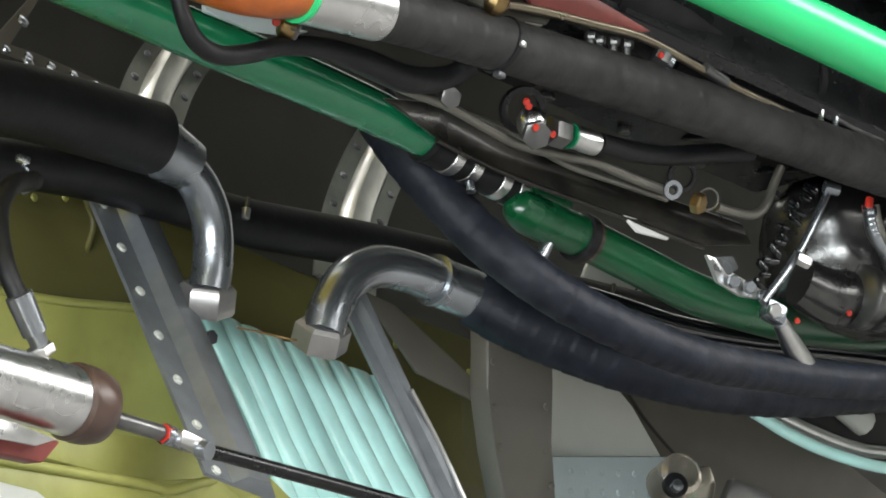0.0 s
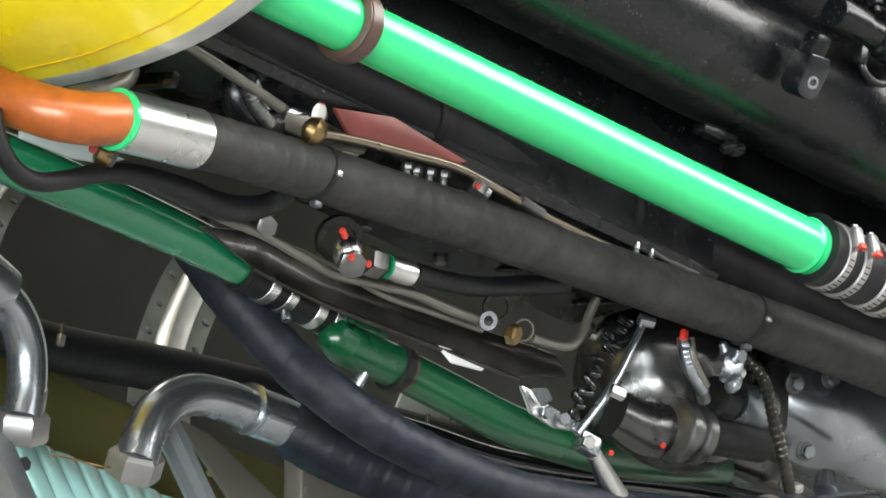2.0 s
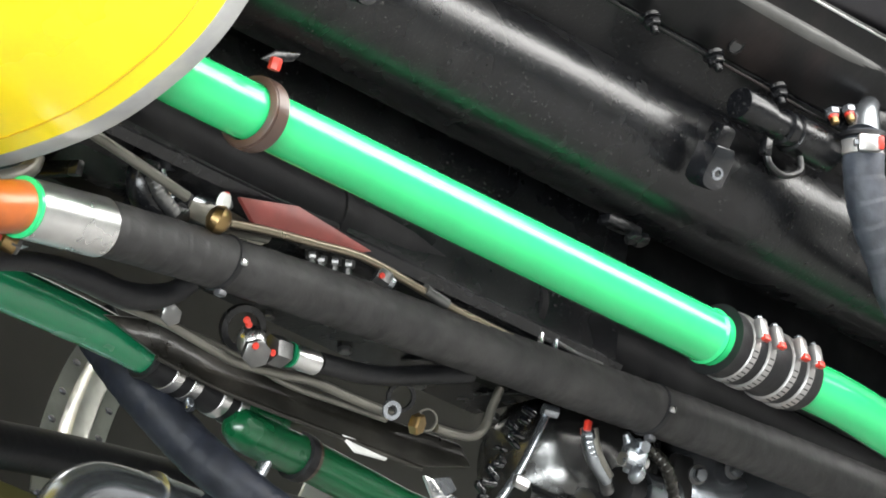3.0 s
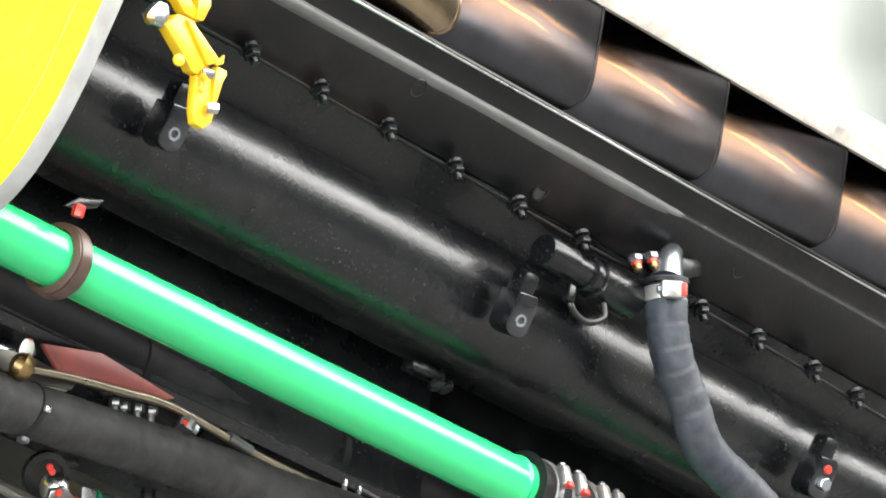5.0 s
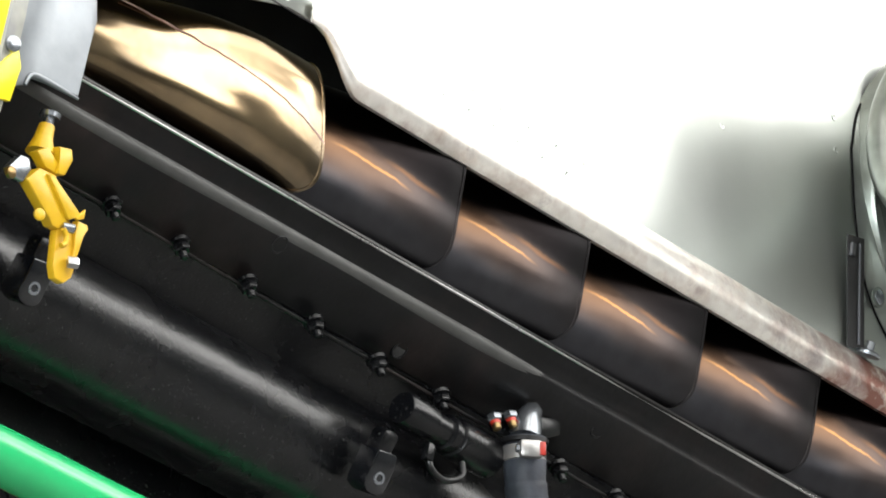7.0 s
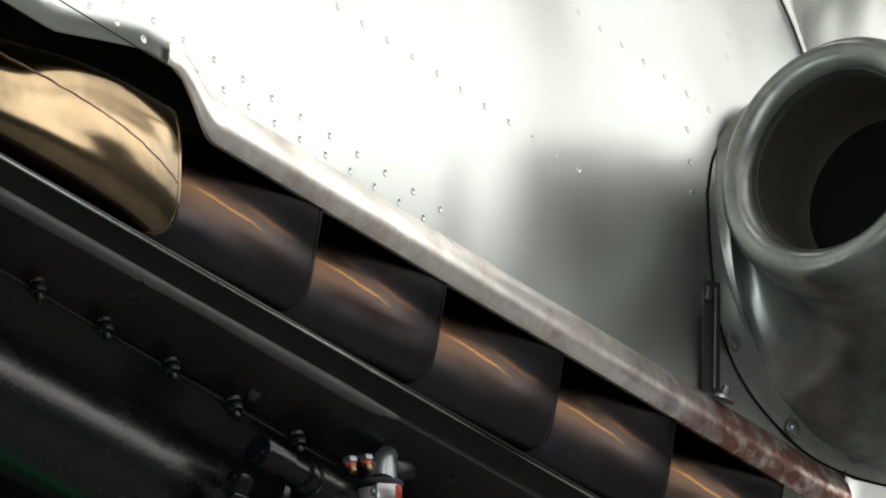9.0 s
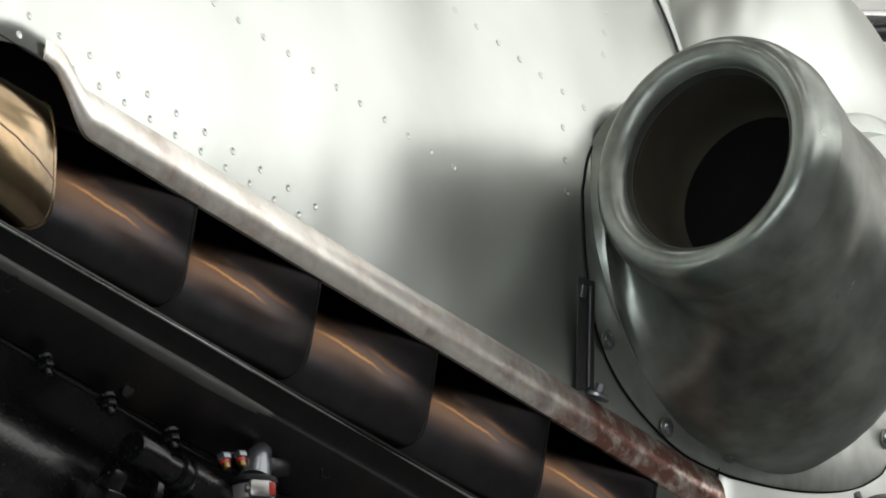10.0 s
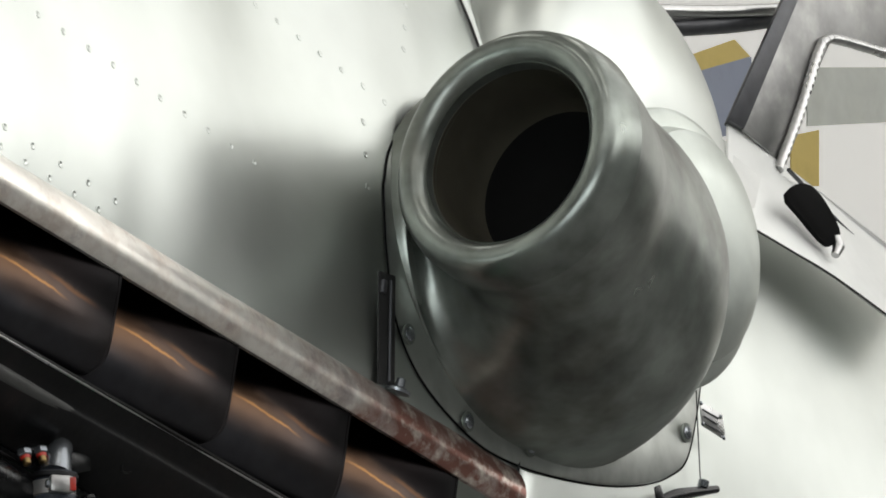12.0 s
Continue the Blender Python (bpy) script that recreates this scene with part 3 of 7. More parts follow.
engine.part("upper_flange", sweep(flange, -0.74, 0.62, 60, wobble=0.0012), M_BLACK_WORN, "black ridged flange under the exhausts")
bank = [(-0.0465, -0.068), (-0.0535, -0.073), (-0.0745, -0.09), (-0.0785, -0.0945)] + arc(-0.113, -0.138, 0.056, 48, -168, 30) + [(-0.172, -0.02), (-0.06, -0.02)]
engine.part("bright_edge", tube([(-0.7, 0.0015, -0.0095), (-0.35, 0.0018, -0.0095), (0.0, 0.0015, -0.0095), (0.3, 0.0015, -0.0095), (0.6, 0.0015, -0.0095)], 0.0011, 8, 12), M_ALU, "thin bright rail edge")
engine.part("ridge", tube([(-0.73, -0.0172, -0.029), (-0.5, -0.0172, -0.029), (-0.3, -0.0172, -0.029), (-0.1, -0.0172, -0.029), (0.05, -0.0178, -0.0295), (0.2, -0.0185, -0.03)], [0.0088, 0.0088, 0.0087, 0.0085, 0.0075, 0.006], 28, 6), M_RIDGE, "ridge along the flange, painted lighter as a highlight")
engine.part("nut_ledge", tube([(-0.74, -0.0395, -0.067), (-0.5116, -0.0395, -0.0695), (-0.2677, -0.0395, -0.074), (-0.1, -0.0395, -0.0765), (0.127, -0.0395, -0.0805), (0.33, -0.0395, -0.088), (0.6, -0.0395, -0.094)], 0.0016, 8, 6), M_BLACK_WORN, "thin rubbed ledge that carries the nuts")
engine.part("cylinder_bank", sweep(bank, -0.76, 0.62, 70, wobble=0.0015), M_BLACK)

# ---- nose ring cowl ----
half = [(0.0, 0.26), (0.045, 0.2), (0.068, 0.1), (0.077, 0.0), (0.0735, -0.06), (0.064, -0.114), (0.05, -0.154), (0.027, -0.208), (-0.002, -0.254), (-0.04, -0.286), (-0.1, -0.316), (-0.179, -0.333), (-0.263, -0.339)]
ring_in = [(p[1], p[2]) for p in spline([(0, *q) for q in half], 5)]
ring_all = ring_in + [(2 * MID - y, z) for y, z in ring_in[::-1]]
nose = Thing("nose_cowl", (-1.0, MID, -0.05), "yellow painted nose ring cowl with a grey rear edge", "nose cowl")


def nose_ring(x, grow):
    return [Vector((x, MID + (y - MID) * grow, -0.03 + (z + 0.03) * grow)) for y, z in ring_all]


nose.part("shell", loft(bmesh.new(), [nose_ring(x, g) for x, g in ((-0.766, 0.998), (-0.8, 0.997), (-0.9, 0.985), (-1.05, 0.95), (-1.25, 0.87), (-1.4, 0.78))] + [nose_ring(-1.4, 0.74)] + [nose_ring(x, g) for x, g in ((-1.2, 0.85), (-0.9, 0.95), (-0.766, 0.975))], True, False), M_YELLOW)
nose.part("rear_edge", loft(bmesh.new(), [nose_ring(x, g) for x, g in ((-0.75, 0.975), (-0.748, 0.988), (-0.75, 0.998), (-0.766, 1.001), (-0.768, 0.998), (-0.768, 0.976), (-0.75, 0.975))], True, False), M_LIPGREY, "chipped grey painted edge")

nose.part("edge_line", tube([(-0.79, p.y, p.z) for p in nose_ring(-0.79, 0.9985)[22:110]], 0.0007, 6, 1), M_YELLOW_D, "faint amber line near the edge")

# ---- starboard cowling panel and ribs, seen under the engine ----
panel_sec = [(-0.83, 0.1), (-0.84, -0.1), (-0.83, -0.25), (-0.8, -0.4), (-0.74, -0.52), (-0.66, -0.62), (-0.56, -0.7)]
ps = [(p[1], p[2]) for p in spline([(0, *q) for q in panel_sec], 6)]
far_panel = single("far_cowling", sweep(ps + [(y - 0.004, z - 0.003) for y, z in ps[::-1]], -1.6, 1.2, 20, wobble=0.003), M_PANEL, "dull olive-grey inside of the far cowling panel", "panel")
# ---- coolant pipes and hoses ----
def clamp_band(thing, p, axis, r, w=0.007, name="hose_clamp", red=True, screw=(0, 0.6, 0.8), mesh_mat=None):
    """A worm-drive clamp: a band, its screw housing and the red paint mark on it."""
    d = Vector(axis).normalized()
    band = thing.part(name, lathe(Vector(p) - d * w / 2, d, [(0, r + 0.0004), (0.0006, r + 0.0014), (w - 0.0006, r + 0.0014), (w, r + 0.0004)], 28), mesh_mat or M_NUT, "bright steel worm-drive hose clamp")
    s = Vector(screw)
    s = (s - d * s.dot(d)).normalized()
    q = d.cross(s)
    c = Vector(p) + s * (r + 0.004)
    thing.part("screw_housing", brick(c + s * 0.001, (w * 1.2, 0.019, 0.0085), (d, q, s), 0.0028), M_NUT, parent=band)
    thing.part("screw", hexagon(c + q * 0.006, q, 0.0035, 0.006), M_STEEL, parent=band)
    if red:
        thing.part("paint_mark", brick(c - q * 0.0085 + s * 0.0035, (w * 0.9, 0.005, 0.005), (d, q, s), 0.0008), M_RED, "red lacquer seal mark", parent=band)
    for k in range(8):
        a = radians(34 + 10 * k)
        n = s * math.cos(a) - q * math.sin(a)
        thing.part("slot", brick(Vector(p) + n * (r + 0.0013), (w * 0.6, 0.0011, 0.0007), (d, d.cross(n), n), 0), M_DARK, parent=band, smooth=False)
    return band


PY, PZ, PR = -0.08, -0.2692, 0.0214
CX = (-0.0927, -0.08, -0.2759)[0]  # forward end of the coupling
pipe = Thing("coolant_pipe", (-0.4, PY, PZ), "glossy bright green coolant pipe along the engine", "pipe")
pipe.part("tube", tube([(-0.95, PY, PZ), (-0.6, PY, PZ), (CX + 0.014, PY, PZ)], PR, 32), M_GREEN)
pipe.part("bead", lathe((CX - 0.012, PY, PZ), (1, 0, 0), [(0, PR), (0.003, PR + 0.0015), (0.006, PR)], 32), M_GREEN)
pipe_aft = Thing("coolant_pipe", (CX + 0.3, PY, PZ), "glossy bright green coolant pipe aft of the coupling", "pipe")
pipe_aft.part("tube", tube([(CX + 0.1, PY, PZ), (CX + 0.2, PY, PZ - 0.002), (CX + 0.45, PY - 0.02, PZ - 0.02), (CX + 0.65, PY - 0.08, PZ - 0.05)], PR * 0.93, 32), M_GREEN)
coup = Thing("hose_coupling", (CX + 0.06, PY, PZ), "black rubber hose coupling with four steel clamps", "hose coupling")
coup.part("sleeve", lathe((CX, PY, PZ), (1, 0, 0), [(0, PR + 0.001), (0.0, PR + 0.0075), (0.008, PR + 0.0055), (0.04, PR + 0.0045), (0.106, PR + 0.0045), (0.109, PR + 0.003), (0.109, PR - 0.003)], 32), M_RUBBER)
for x in (0.02, 0.04, 0.071, 0.09):
    clamp_band(coup, (CX + x, PY, PZ), (1, 0, 0), PR + 0.0052, 0.0085, screw=(0, 0.93, 0.36))

# pipe clip near the nose
KX = (-0.6329, -0.08, -0.2595)[0]
clip = Thing("pipe_clip", (KX, PY, PZ), "brown rubber-lined pipe clip with a red-marked bolt", "pipe clip")
clip.part("band", hollow((KX - 0.009, PY, PZ), (1, 0, 0), [(0, PR + 0.002), (0.002, PR + 0.0058), (0.016, PR + 0.0058), (0.018, PR + 0.002)], [(0, PR + 0.001), (0.018, PR + 0.001)]), M_BROWN)
clip.part("strap", hollow((KX - 0.005, PY, PZ), (1, 0, 0), [(0, PR + 0.0065), (0.01, PR + 0.0065)], [(0, PR + 0.0055), (0.01, PR + 0.0055)]), M_BROWN)
clip.part("bolt", hexagon((-0.652, -0.05, -0.2453), (0.0, 0.2, 1), 0.0046, 0.009), M_RED, "red-marked bolt head")
clip.part("tab", plate([(-0.656, -0.06, -0.2374), (-0.6412, -0.06, -0.2258), (-0.6149, -0.06, -0.2188), (-0.6222, -0.06, -0.2278), (-0.645, -0.06, -0.2366)], (0, -0.003, 0.001)), M_BLACK)

# wrapped black hose with an aluminium end sleeve and an orange elbow
HY = -0.16
hose = Thing("large_hose", (-0.369, -0.16, -0.3312), "black fabric-wrapped hose with an aluminium end sleeve", "hose")
hose.part("body", tube([(-0.7, -0.16, -0.3666), (-0.5633, -0.16, -0.3511), (-0.3666, -0.16, -0.3335), (-0.1683, -0.16, -0.319), (0.0075, -0.16, -0.3059), (0.2451, -0.16, -0.2942), (0.5247, -0.17, -0.2837)], 0.0203, 32, ribs=0.0009, pitch=0.017), M_HOSE2)
hose.part("end_sleeve", lathe((-0.7687, -0.16, -0.3769), V((0.0769, 0, 0.0108)), [(0, 0.02), (0.001, 0.0222), (0.0775, 0.0222), (0.078, 0.02)], 36), M_ALU, "plain aluminium end sleeve")
elbow = Thing("elbow_pipe", (-0.792, -0.16, -0.3781), "orange painted elbow pipe with a green sealing ring", "pipe")
elbow.part("tube", tube([(-0.752, -0.16, -0.3746), (-0.7725, -0.16, -0.3776), (-0.7931, -0.165, -0.3835), (-0.8137, -0.18, -0.3845), (-0.8254, -0.21, -0.3754), (-0.8252, -0.26, -0.3558), (-0.8076, -0.33, -0.3284)], [0.0196, 0.0194, 0.0192, 0.019, 0.019, 0.019, 0.019], 28), M_ORANGE)
elbow.part("seal_ring", lathe((-0.7727, -0.16, -0.3775), V((0.0769, 0, 0.0108)), [(0, 0.02), (0.001, 0.0226), (0.004, 0.0226), (0.005, 0.02)], 28), M_GREEN, "green sealing ring")
for p in ((-0.5628, -0.16, -0.351), (-0.0639, -0.16, -0.3109)):
    p = V(p)
    tie = Thing("cable_tie", p, "thin black cable tie round the hose", "cable tie", "cable ties")
    tie.part("band", lathe(p - Vector((0.0025, 0, 0)), (1, 0.0, -0.12), [(0, 0.0205), (0.0005, 0.0222), (0.0045, 0.0222), (0.005, 0.0205)], 28), M_RUBBER)
    tie.part("lock", brick(p + Vector((0.0, 0.004, -0.024)), (0.008, 0.007, 0.005)), M_DARKSTEEL)
    tie.part("tail", brick(p + Vector((0.001, 0.0225, -0.002)), (0.006, 0.004, 0.005)), M_ALU)

# dark green pipe under the engine
GY = -0.3
gp = Thing("lower_coolant_pipe", (-0.5833, -0.3, -0.3834), "dark green coolant pipe below the engine", "pipe")
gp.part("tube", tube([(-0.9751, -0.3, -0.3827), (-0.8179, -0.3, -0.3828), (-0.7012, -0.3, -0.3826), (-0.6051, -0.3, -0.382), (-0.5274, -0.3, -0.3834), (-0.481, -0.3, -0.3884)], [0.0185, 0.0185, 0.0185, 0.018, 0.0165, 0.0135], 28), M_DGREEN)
gc = Thing("hose_coupling", (-0.427, -0.3, -0.3931), "black rubber coupling with four plain alloy bands", "hose coupling")
cdir = V((-0.3791, -0.3, -0.3963)) - V((-0.4806, -0.3, -0.3901))
gc.part("sleeve", tube([(-0.4833, -0.3, -0.3896), (-0.4795, -0.3, -0.3897), (-0.3791, -0.3, -0.3963)], [0.0165, 0.0148, 0.0148], 28), M_RUBBER)
for p in ((-0.4576, -0.3, -0.3909), (-0.4369, -0.3, -0.3921), (-0.4043, -0.3, -0.3942), (-0.3846, -0.3, -0.3953)):
    gc.part("band", lathe(V(p) - cdir.normalized() * 0.005, cdir, [(0, 0.015), (0.0005, 0.0157), (0.0095, 0.0157), (0.01, 0.015)], 28), M_ALU)
gc.part("band_screw", lathe((-0.441, -0.29, -0.4089), (0, 0.3, -1), [(0, 0.004), (0.008, 0.004)], 10), M_STEEL)
gb = Thing("pipe_junction", (-0.3217, -0.3, -0.4075), "glossy dark green pipe junction with a rounded end", "pipe junction")
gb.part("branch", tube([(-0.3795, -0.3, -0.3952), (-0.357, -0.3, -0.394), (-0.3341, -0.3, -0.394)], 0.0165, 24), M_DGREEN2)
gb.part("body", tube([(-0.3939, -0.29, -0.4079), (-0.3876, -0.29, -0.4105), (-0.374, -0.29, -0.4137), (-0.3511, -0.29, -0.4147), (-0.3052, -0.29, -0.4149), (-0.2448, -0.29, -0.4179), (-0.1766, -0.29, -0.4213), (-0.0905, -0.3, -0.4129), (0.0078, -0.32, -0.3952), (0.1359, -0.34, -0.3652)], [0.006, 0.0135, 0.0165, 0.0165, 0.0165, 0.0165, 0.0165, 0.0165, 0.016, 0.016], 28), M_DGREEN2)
gclip = Thing("pipe_clip", (-0.3052, -0.29, -0.4149), "black rubber-lined clip on the green pipe", "pipe clip")
gd = V((-0.2448, -0.29, -0.4179)) - V((-0.3052, -0.29, -0.4149))
gclip.part("band", lathe((-0.3183, -0.29, -0.4151), gd, [(0, 0.0165), (0.001, 0.0195), (0.009, 0.0195), (0.01, 0.0165)], 28), M_RUBBER)
gclip.part("inner_band", lathe((-0.3091, -0.29, -0.4151), gd, [(0, 0.0165), (0.001, 0.0185), (0.004, 0.0185), (0.005, 0.0165)], 28), M_BROWN)
gclip.part("stud", tube([(-0.3492, -0.29, -0.4308), (-0.3585, -0.29, -0.4496)], 0.0058, 14), M_STEEL)
gclip.part("bolt", hexagon((-0.3355, -0.28, -0.3916), (0.3, 0.5, 0.8), 0.0065, 0.008), M_STEEL)

# long black hoses
h1 = Thing("hanging_hose", (-0.3952, -0.22, -0.492), "black wrapped hose hanging below the engine", "hose")
h1.part("body", tube([(-0.4793, -0.37, -0.3468), (-0.4632, -0.36, -0.3698), (-0.4494, -0.33, -0.4034), (-0.4195, -0.3, -0.4396), (-0.3958, -0.27, -0.4649), (-0.3634, -0.25, -0.4817), (-0.3188, -0.23, -0.4937), (-0.2636, -0.22, -0.4978), (-0.198, -0.22, -0.491), (-0.0986, -0.22, -0.4733), (-0.0193, -0.22, -0.4549), (0.0583, -0.22, -0.4329)], [0.0185, 0.0185, 0.0185, 0.0182, 0.018, 0.0175, 0.0165, 0.016, 0.0155, 0.0145, 0.0135, 0.0135], 24, ribs=0.0012, pitch=0.017), M_HOSE)
h2 = Thing("return_hose", (-0.2623, -0.34, -0.4804), "black rubber hose from the steel elbow", "hose")
h2.part("body", tube([(-0.2521, -0.45, -0.4341), (-0.2351, -0.43, -0.4457), (-0.199, -0.4, -0.4586), (-0.1632, -0.37, -0.4693), (-0.1148, -0.34, -0.4742), (-0.0494, -0.32, -0.467), (0.0406, -0.31, -0.4433), (0.1665, -0.3, -0.4003)], [0.0235, 0.024, 0.0235, 0.021, 0.0185, 0.0165, 0.0155, 0.0155], 24, ribs=0.0012, pitch=0.017), M_HOSE)
h3 = Thing("supply_hose", (-0.3145, -0.55, -0.3938), "black hose running behind the steel elbows", "hose")
h3.part("body", tube([(-0.7246, -0.55, -0.4508), (-0.622, -0.55, -0.4291), (-0.5325, -0.55, -0.4184), (-0.427, -0.55, -0.4126), (-0.314, -0.55, -0.396), (-0.1837, -0.55, -0.3797), (-0.0479, -0.55, -0.3675), (0.0919, -0.55, -0.3501), (0.2355, -0.55, -0.3249), (0.3836, -0.55, -0.294)], 0.019, 20), M_RUBBER)
h4 = Thing("radiator_hose", (-0.6484, -0.5, -0.3925), "thick matt black hose with a steel end sleeve", "hose")
h4.part("body", tube([(-0.8011, -0.5, -0.4215), (-0.6993, -0.5, -0.4058), (-0.575, -0.5, -0.3949)], 0.0285, 28), M_RUBBER)
h4.part("end_sleeve", tube([(-0.5869, -0.5, -0.3962), (-0.536, -0.5, -0.4044)], [0.027, 0.0205], 28, 4), M_STEEL, "dull steel end sleeve")
e1 = Thing("elbow_pipe", (-0.4955, -0.5, -0.4504), "grey steel elbow pipe with a hexagon union nut", "pipe")
e1.part("tube", tube([(-0.5493, -0.5, -0.4028), (-0.5198, -0.5, -0.4167), (-0.5006, -0.5, -0.4405), (-0.4933, -0.5, -0.47), (-0.4936, -0.5, -0.4927)], 0.0158, 24), M_STEEL)
e1.part("union_nut", hexagon((-0.4851, -0.509, -0.5076), V((-0.4953, -0.5, -0.4841)) - V((-0.4851, -0.509, -0.5076)), 0.0225, 0.024, turn=0.52), M_NUT)
e2 = Thing("elbow_pipe", (-0.377, -0.45, -0.4476), "grey steel elbow pipe with a bright end sleeve", "pipe")
e2.part("tube", tube([(-0.4147, -0.45, -0.508), (-0.4108, -0.45, -0.4866), (-0.397, -0.45, -0.4601), (-0.3686, -0.45, -0.4415), (-0.3342, -0.45, -0.4353), (-0.2984, -0.45, -0.4343)], 0.0168, 24), M_STEEL)
e2.part("collar", lathe((-0.3057, -0.45, -0.4337), V((-0.2422, -0.45, -0.4337)) - V((-0.3057, -0.45, -0.4337)), [(0, 0.016), (0.001, 0.021), (0.004, 0.021), (0.005, 0.018), (0.006, 0.02), (0.009, 0.02), (0.01, 0.016)], 28), M_STEEL)
e2.part("end_sleeve", lathe((-0.3004, -0.45, -0.434), V((-0.2422, -0.45, -0.4337)) - V((-0.3004, -0.45, -0.434)), [(0, 0.0185), (0.002, 0.0195), (0.041, 0.0205), (0.042, 0.018)], 28), M_STEEL, "bright steel end sleeve")
e2.part("union_nut", hexagon((-0.4075, -0.461, -0.5179), V((-0.4146, -0.45, -0.499)) - V((-0.4075, -0.461, -0.5179)), 0.0225, 0.022, turn=0.52), M_NUT)
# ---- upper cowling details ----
# Black for painted depth in openings, and for the gasket.
M_PITCH = mat("black_for_depth_and_gasket", (0.004, 0.004, 0.004), 0.8, 0.0, 0.2, 30, spec=0.1)
# ---- supercharger air intake ----
IY, IZ, IX = 0.124, 0.315, 0.339
intake = Thing("air_intake", (0.5, 0.05, 0.33), "grey-green painted trumpet air intake with a rolled lip", "air intake")
lip_out = [(0.0, 0.0815), (-0.004, 0.0835), (-0.0075, 0.087), (-0.0095, 0.091), (-0.0105, 0.0955), (-0.0095, 0.1005), (-0.0065, 0.105), (-0.001, 0.109), (0.009, 0.1118), (0.03, 0.1127)]
lip_in = [(0.0, 0.0805), (0.006, 0.0797), (0.012, 0.0793)]
intake.part("lip", hollow((IX, IY, IZ), (1, 0, 0), lip_out[::-1], lip_in, 64), M_INTAKE, "worn blue-grey rolled lip")


def elbow_ring(c, radii, tilt, n=72):
    """An oval ring round c; tilt turns its plane from facing forward to facing outboard, where it fills out aft and below."""
    a = radians(tilt)
    e1 = Vector((math.sin(a), math.cos(a), 0))
    full = min(max((tilt - 40) / 50, 0), 1)
    ring = []
    for i in range(n):
        u, w = math.cos(2 * math.pi * i / n), math.sin(2 * math.pi * i / n)
        k = 1 + full * (0.14 * max(u, 0) ** 0.8 + 0.13 * max(-u * w * 2, 0) ** 1.5 * (u > 0))
        ring.append(Vector(c) + e1 * radii[0] * u * k + Vector((0, 0, 1)) * radii[1] * w * (1 + full * 0.05 * max(-u * w * 2, 0) ** 1.5 * (u > 0)))
    return ring


body_keys = [((0.367, 0.124, 0.315), (0.1125, 0.1125), 0), ((0.383, 0.122, 0.315), (0.109, 0.111), 3), ((0.41, 0.117, 0.314), (0.103, 0.111), 12),
             ((0.446, 0.106, 0.312), (0.097, 0.116), 25), ((0.487, 0.09, 0.31), (0.115, 0.13), 42), ((0.528, 0.07, 0.309), (0.143, 0.144), 58),
             ((0.549, 0.042, 0.309), (0.162, 0.152), 71), ((0.56, 0.018, 0.309), (0.178, 0.157), 82), ((0.566, -0.002, 0.309), (0.19, 0.16), 90), ((0.57, -0.03, 0.309), (0.198, 0.163), 90)]
keys = [spline([k[0] for k in body_keys], 5), spline([(*k[1], k[2]) for k in body_keys], 5)]
intake.part("elbow_body", loft(bmesh.new(), [elbow_ring(c, (r[0], r[1]), r[2]) for c, r in zip(*keys)], True, False), M_INTAKE)
intake.part("duct_liner", hollow((IX + 0.012, IY, IZ), (1, -0.06, 0), [(0, 0.0825), (0.075, 0.0825)], [(0, 0.0793), (0.05, 0.0782), (0.068, 0.075), (0.075, 0.0715)], 64), M_DUCT, "brown-stained duct wall")
# Flat black disc paints the shade deep in the throat.
intake.part("throat_shade_disc", lathe((IX + 0.0872, IY - 0.0045, IZ), (1, -0.06, 0), [(0, 0.081), (0.004, 0.081)], 40), M_PITCH, "flat black piece painted as the dark duct inside")


def on_skin(x, z, out=0.0):
    """The skin's point behind (x, 0, z) along the camera's line of sight."""
    y, px, pz = 0.0, x, z
    for k in range(20):
        y = side_y(pz, px)
        px, pz = x - 1.357 * y, z - 0.643 * y
    return Vector((px, y + dents(px, y, pz) + out, pz))


FLANGE = spline([(x, 0, z) for x, z in ((0.34, 0.3), (0.343, 0.337), (0.373, 0.378), (0.48, 0.42), (0.65, 0.5), (0.79, 0.47), (0.85, 0.37), (0.85, 0.25), (0.816, 0.206), (0.737, 0.17), (0.622, 0.141), (0.542, 0.133), (0.479, 0.141), (0.422, 0.162), (0.38, 0.197), (0.357, 0.245), (0.34, 0.3))], 6)[:-1]


def flange_outline(grow=1.0, out=0.003):
    return [on_skin(0.6 + (p.x - 0.6) * grow, 0.32 + (p.z - 0.32) * grow, out) for p in FLANGE]


rings = [flange_outline(1.0, -0.004), flange_outline(1.0, 0.0012), flange_outline(0.985, 0.002), flange_outline(0.8, 0.0035), flange_outline(0.4, 0.0035)]
intake_flange = intake.part("flange", loft(bmesh.new(), rings, True, False), M_FLANGE, "grey-green screwed flange plate")
intake.part("gasket", tube(flange_outline(1.006, 0.0006) + flange_outline(1.006, 0.0006)[:1], 0.0009, 6, 2), M_PITCH, "thin black gasket line")
for p in ((0.3965, 0.004, 0.1866), (0.4966, 0.004, 0.1438), (0.5915, 0.004, 0.1544), (0.8354, 0.004, 0.2532), (0.3569, 0.004, 0.3528)):
    q = on_skin(p[0], p[2], 0.005)
    sc = intake.part("flange_screw", lathe(q, (0, 1, 0), [(0, 0.0062), (0.0018, 0.0062), (0.0028, 0.0045), (0.003, 0.0001)], 18), M_STEEL, parent=intake_flange)
    intake.part("screw_washer", lathe(q - Vector((0, 0.001, 0)), (0, 1, 0), [(0, 0.009), (0.0014, 0.009), (0.0018, 0.007)], 18), M_INTAKE, parent=intake_flange)

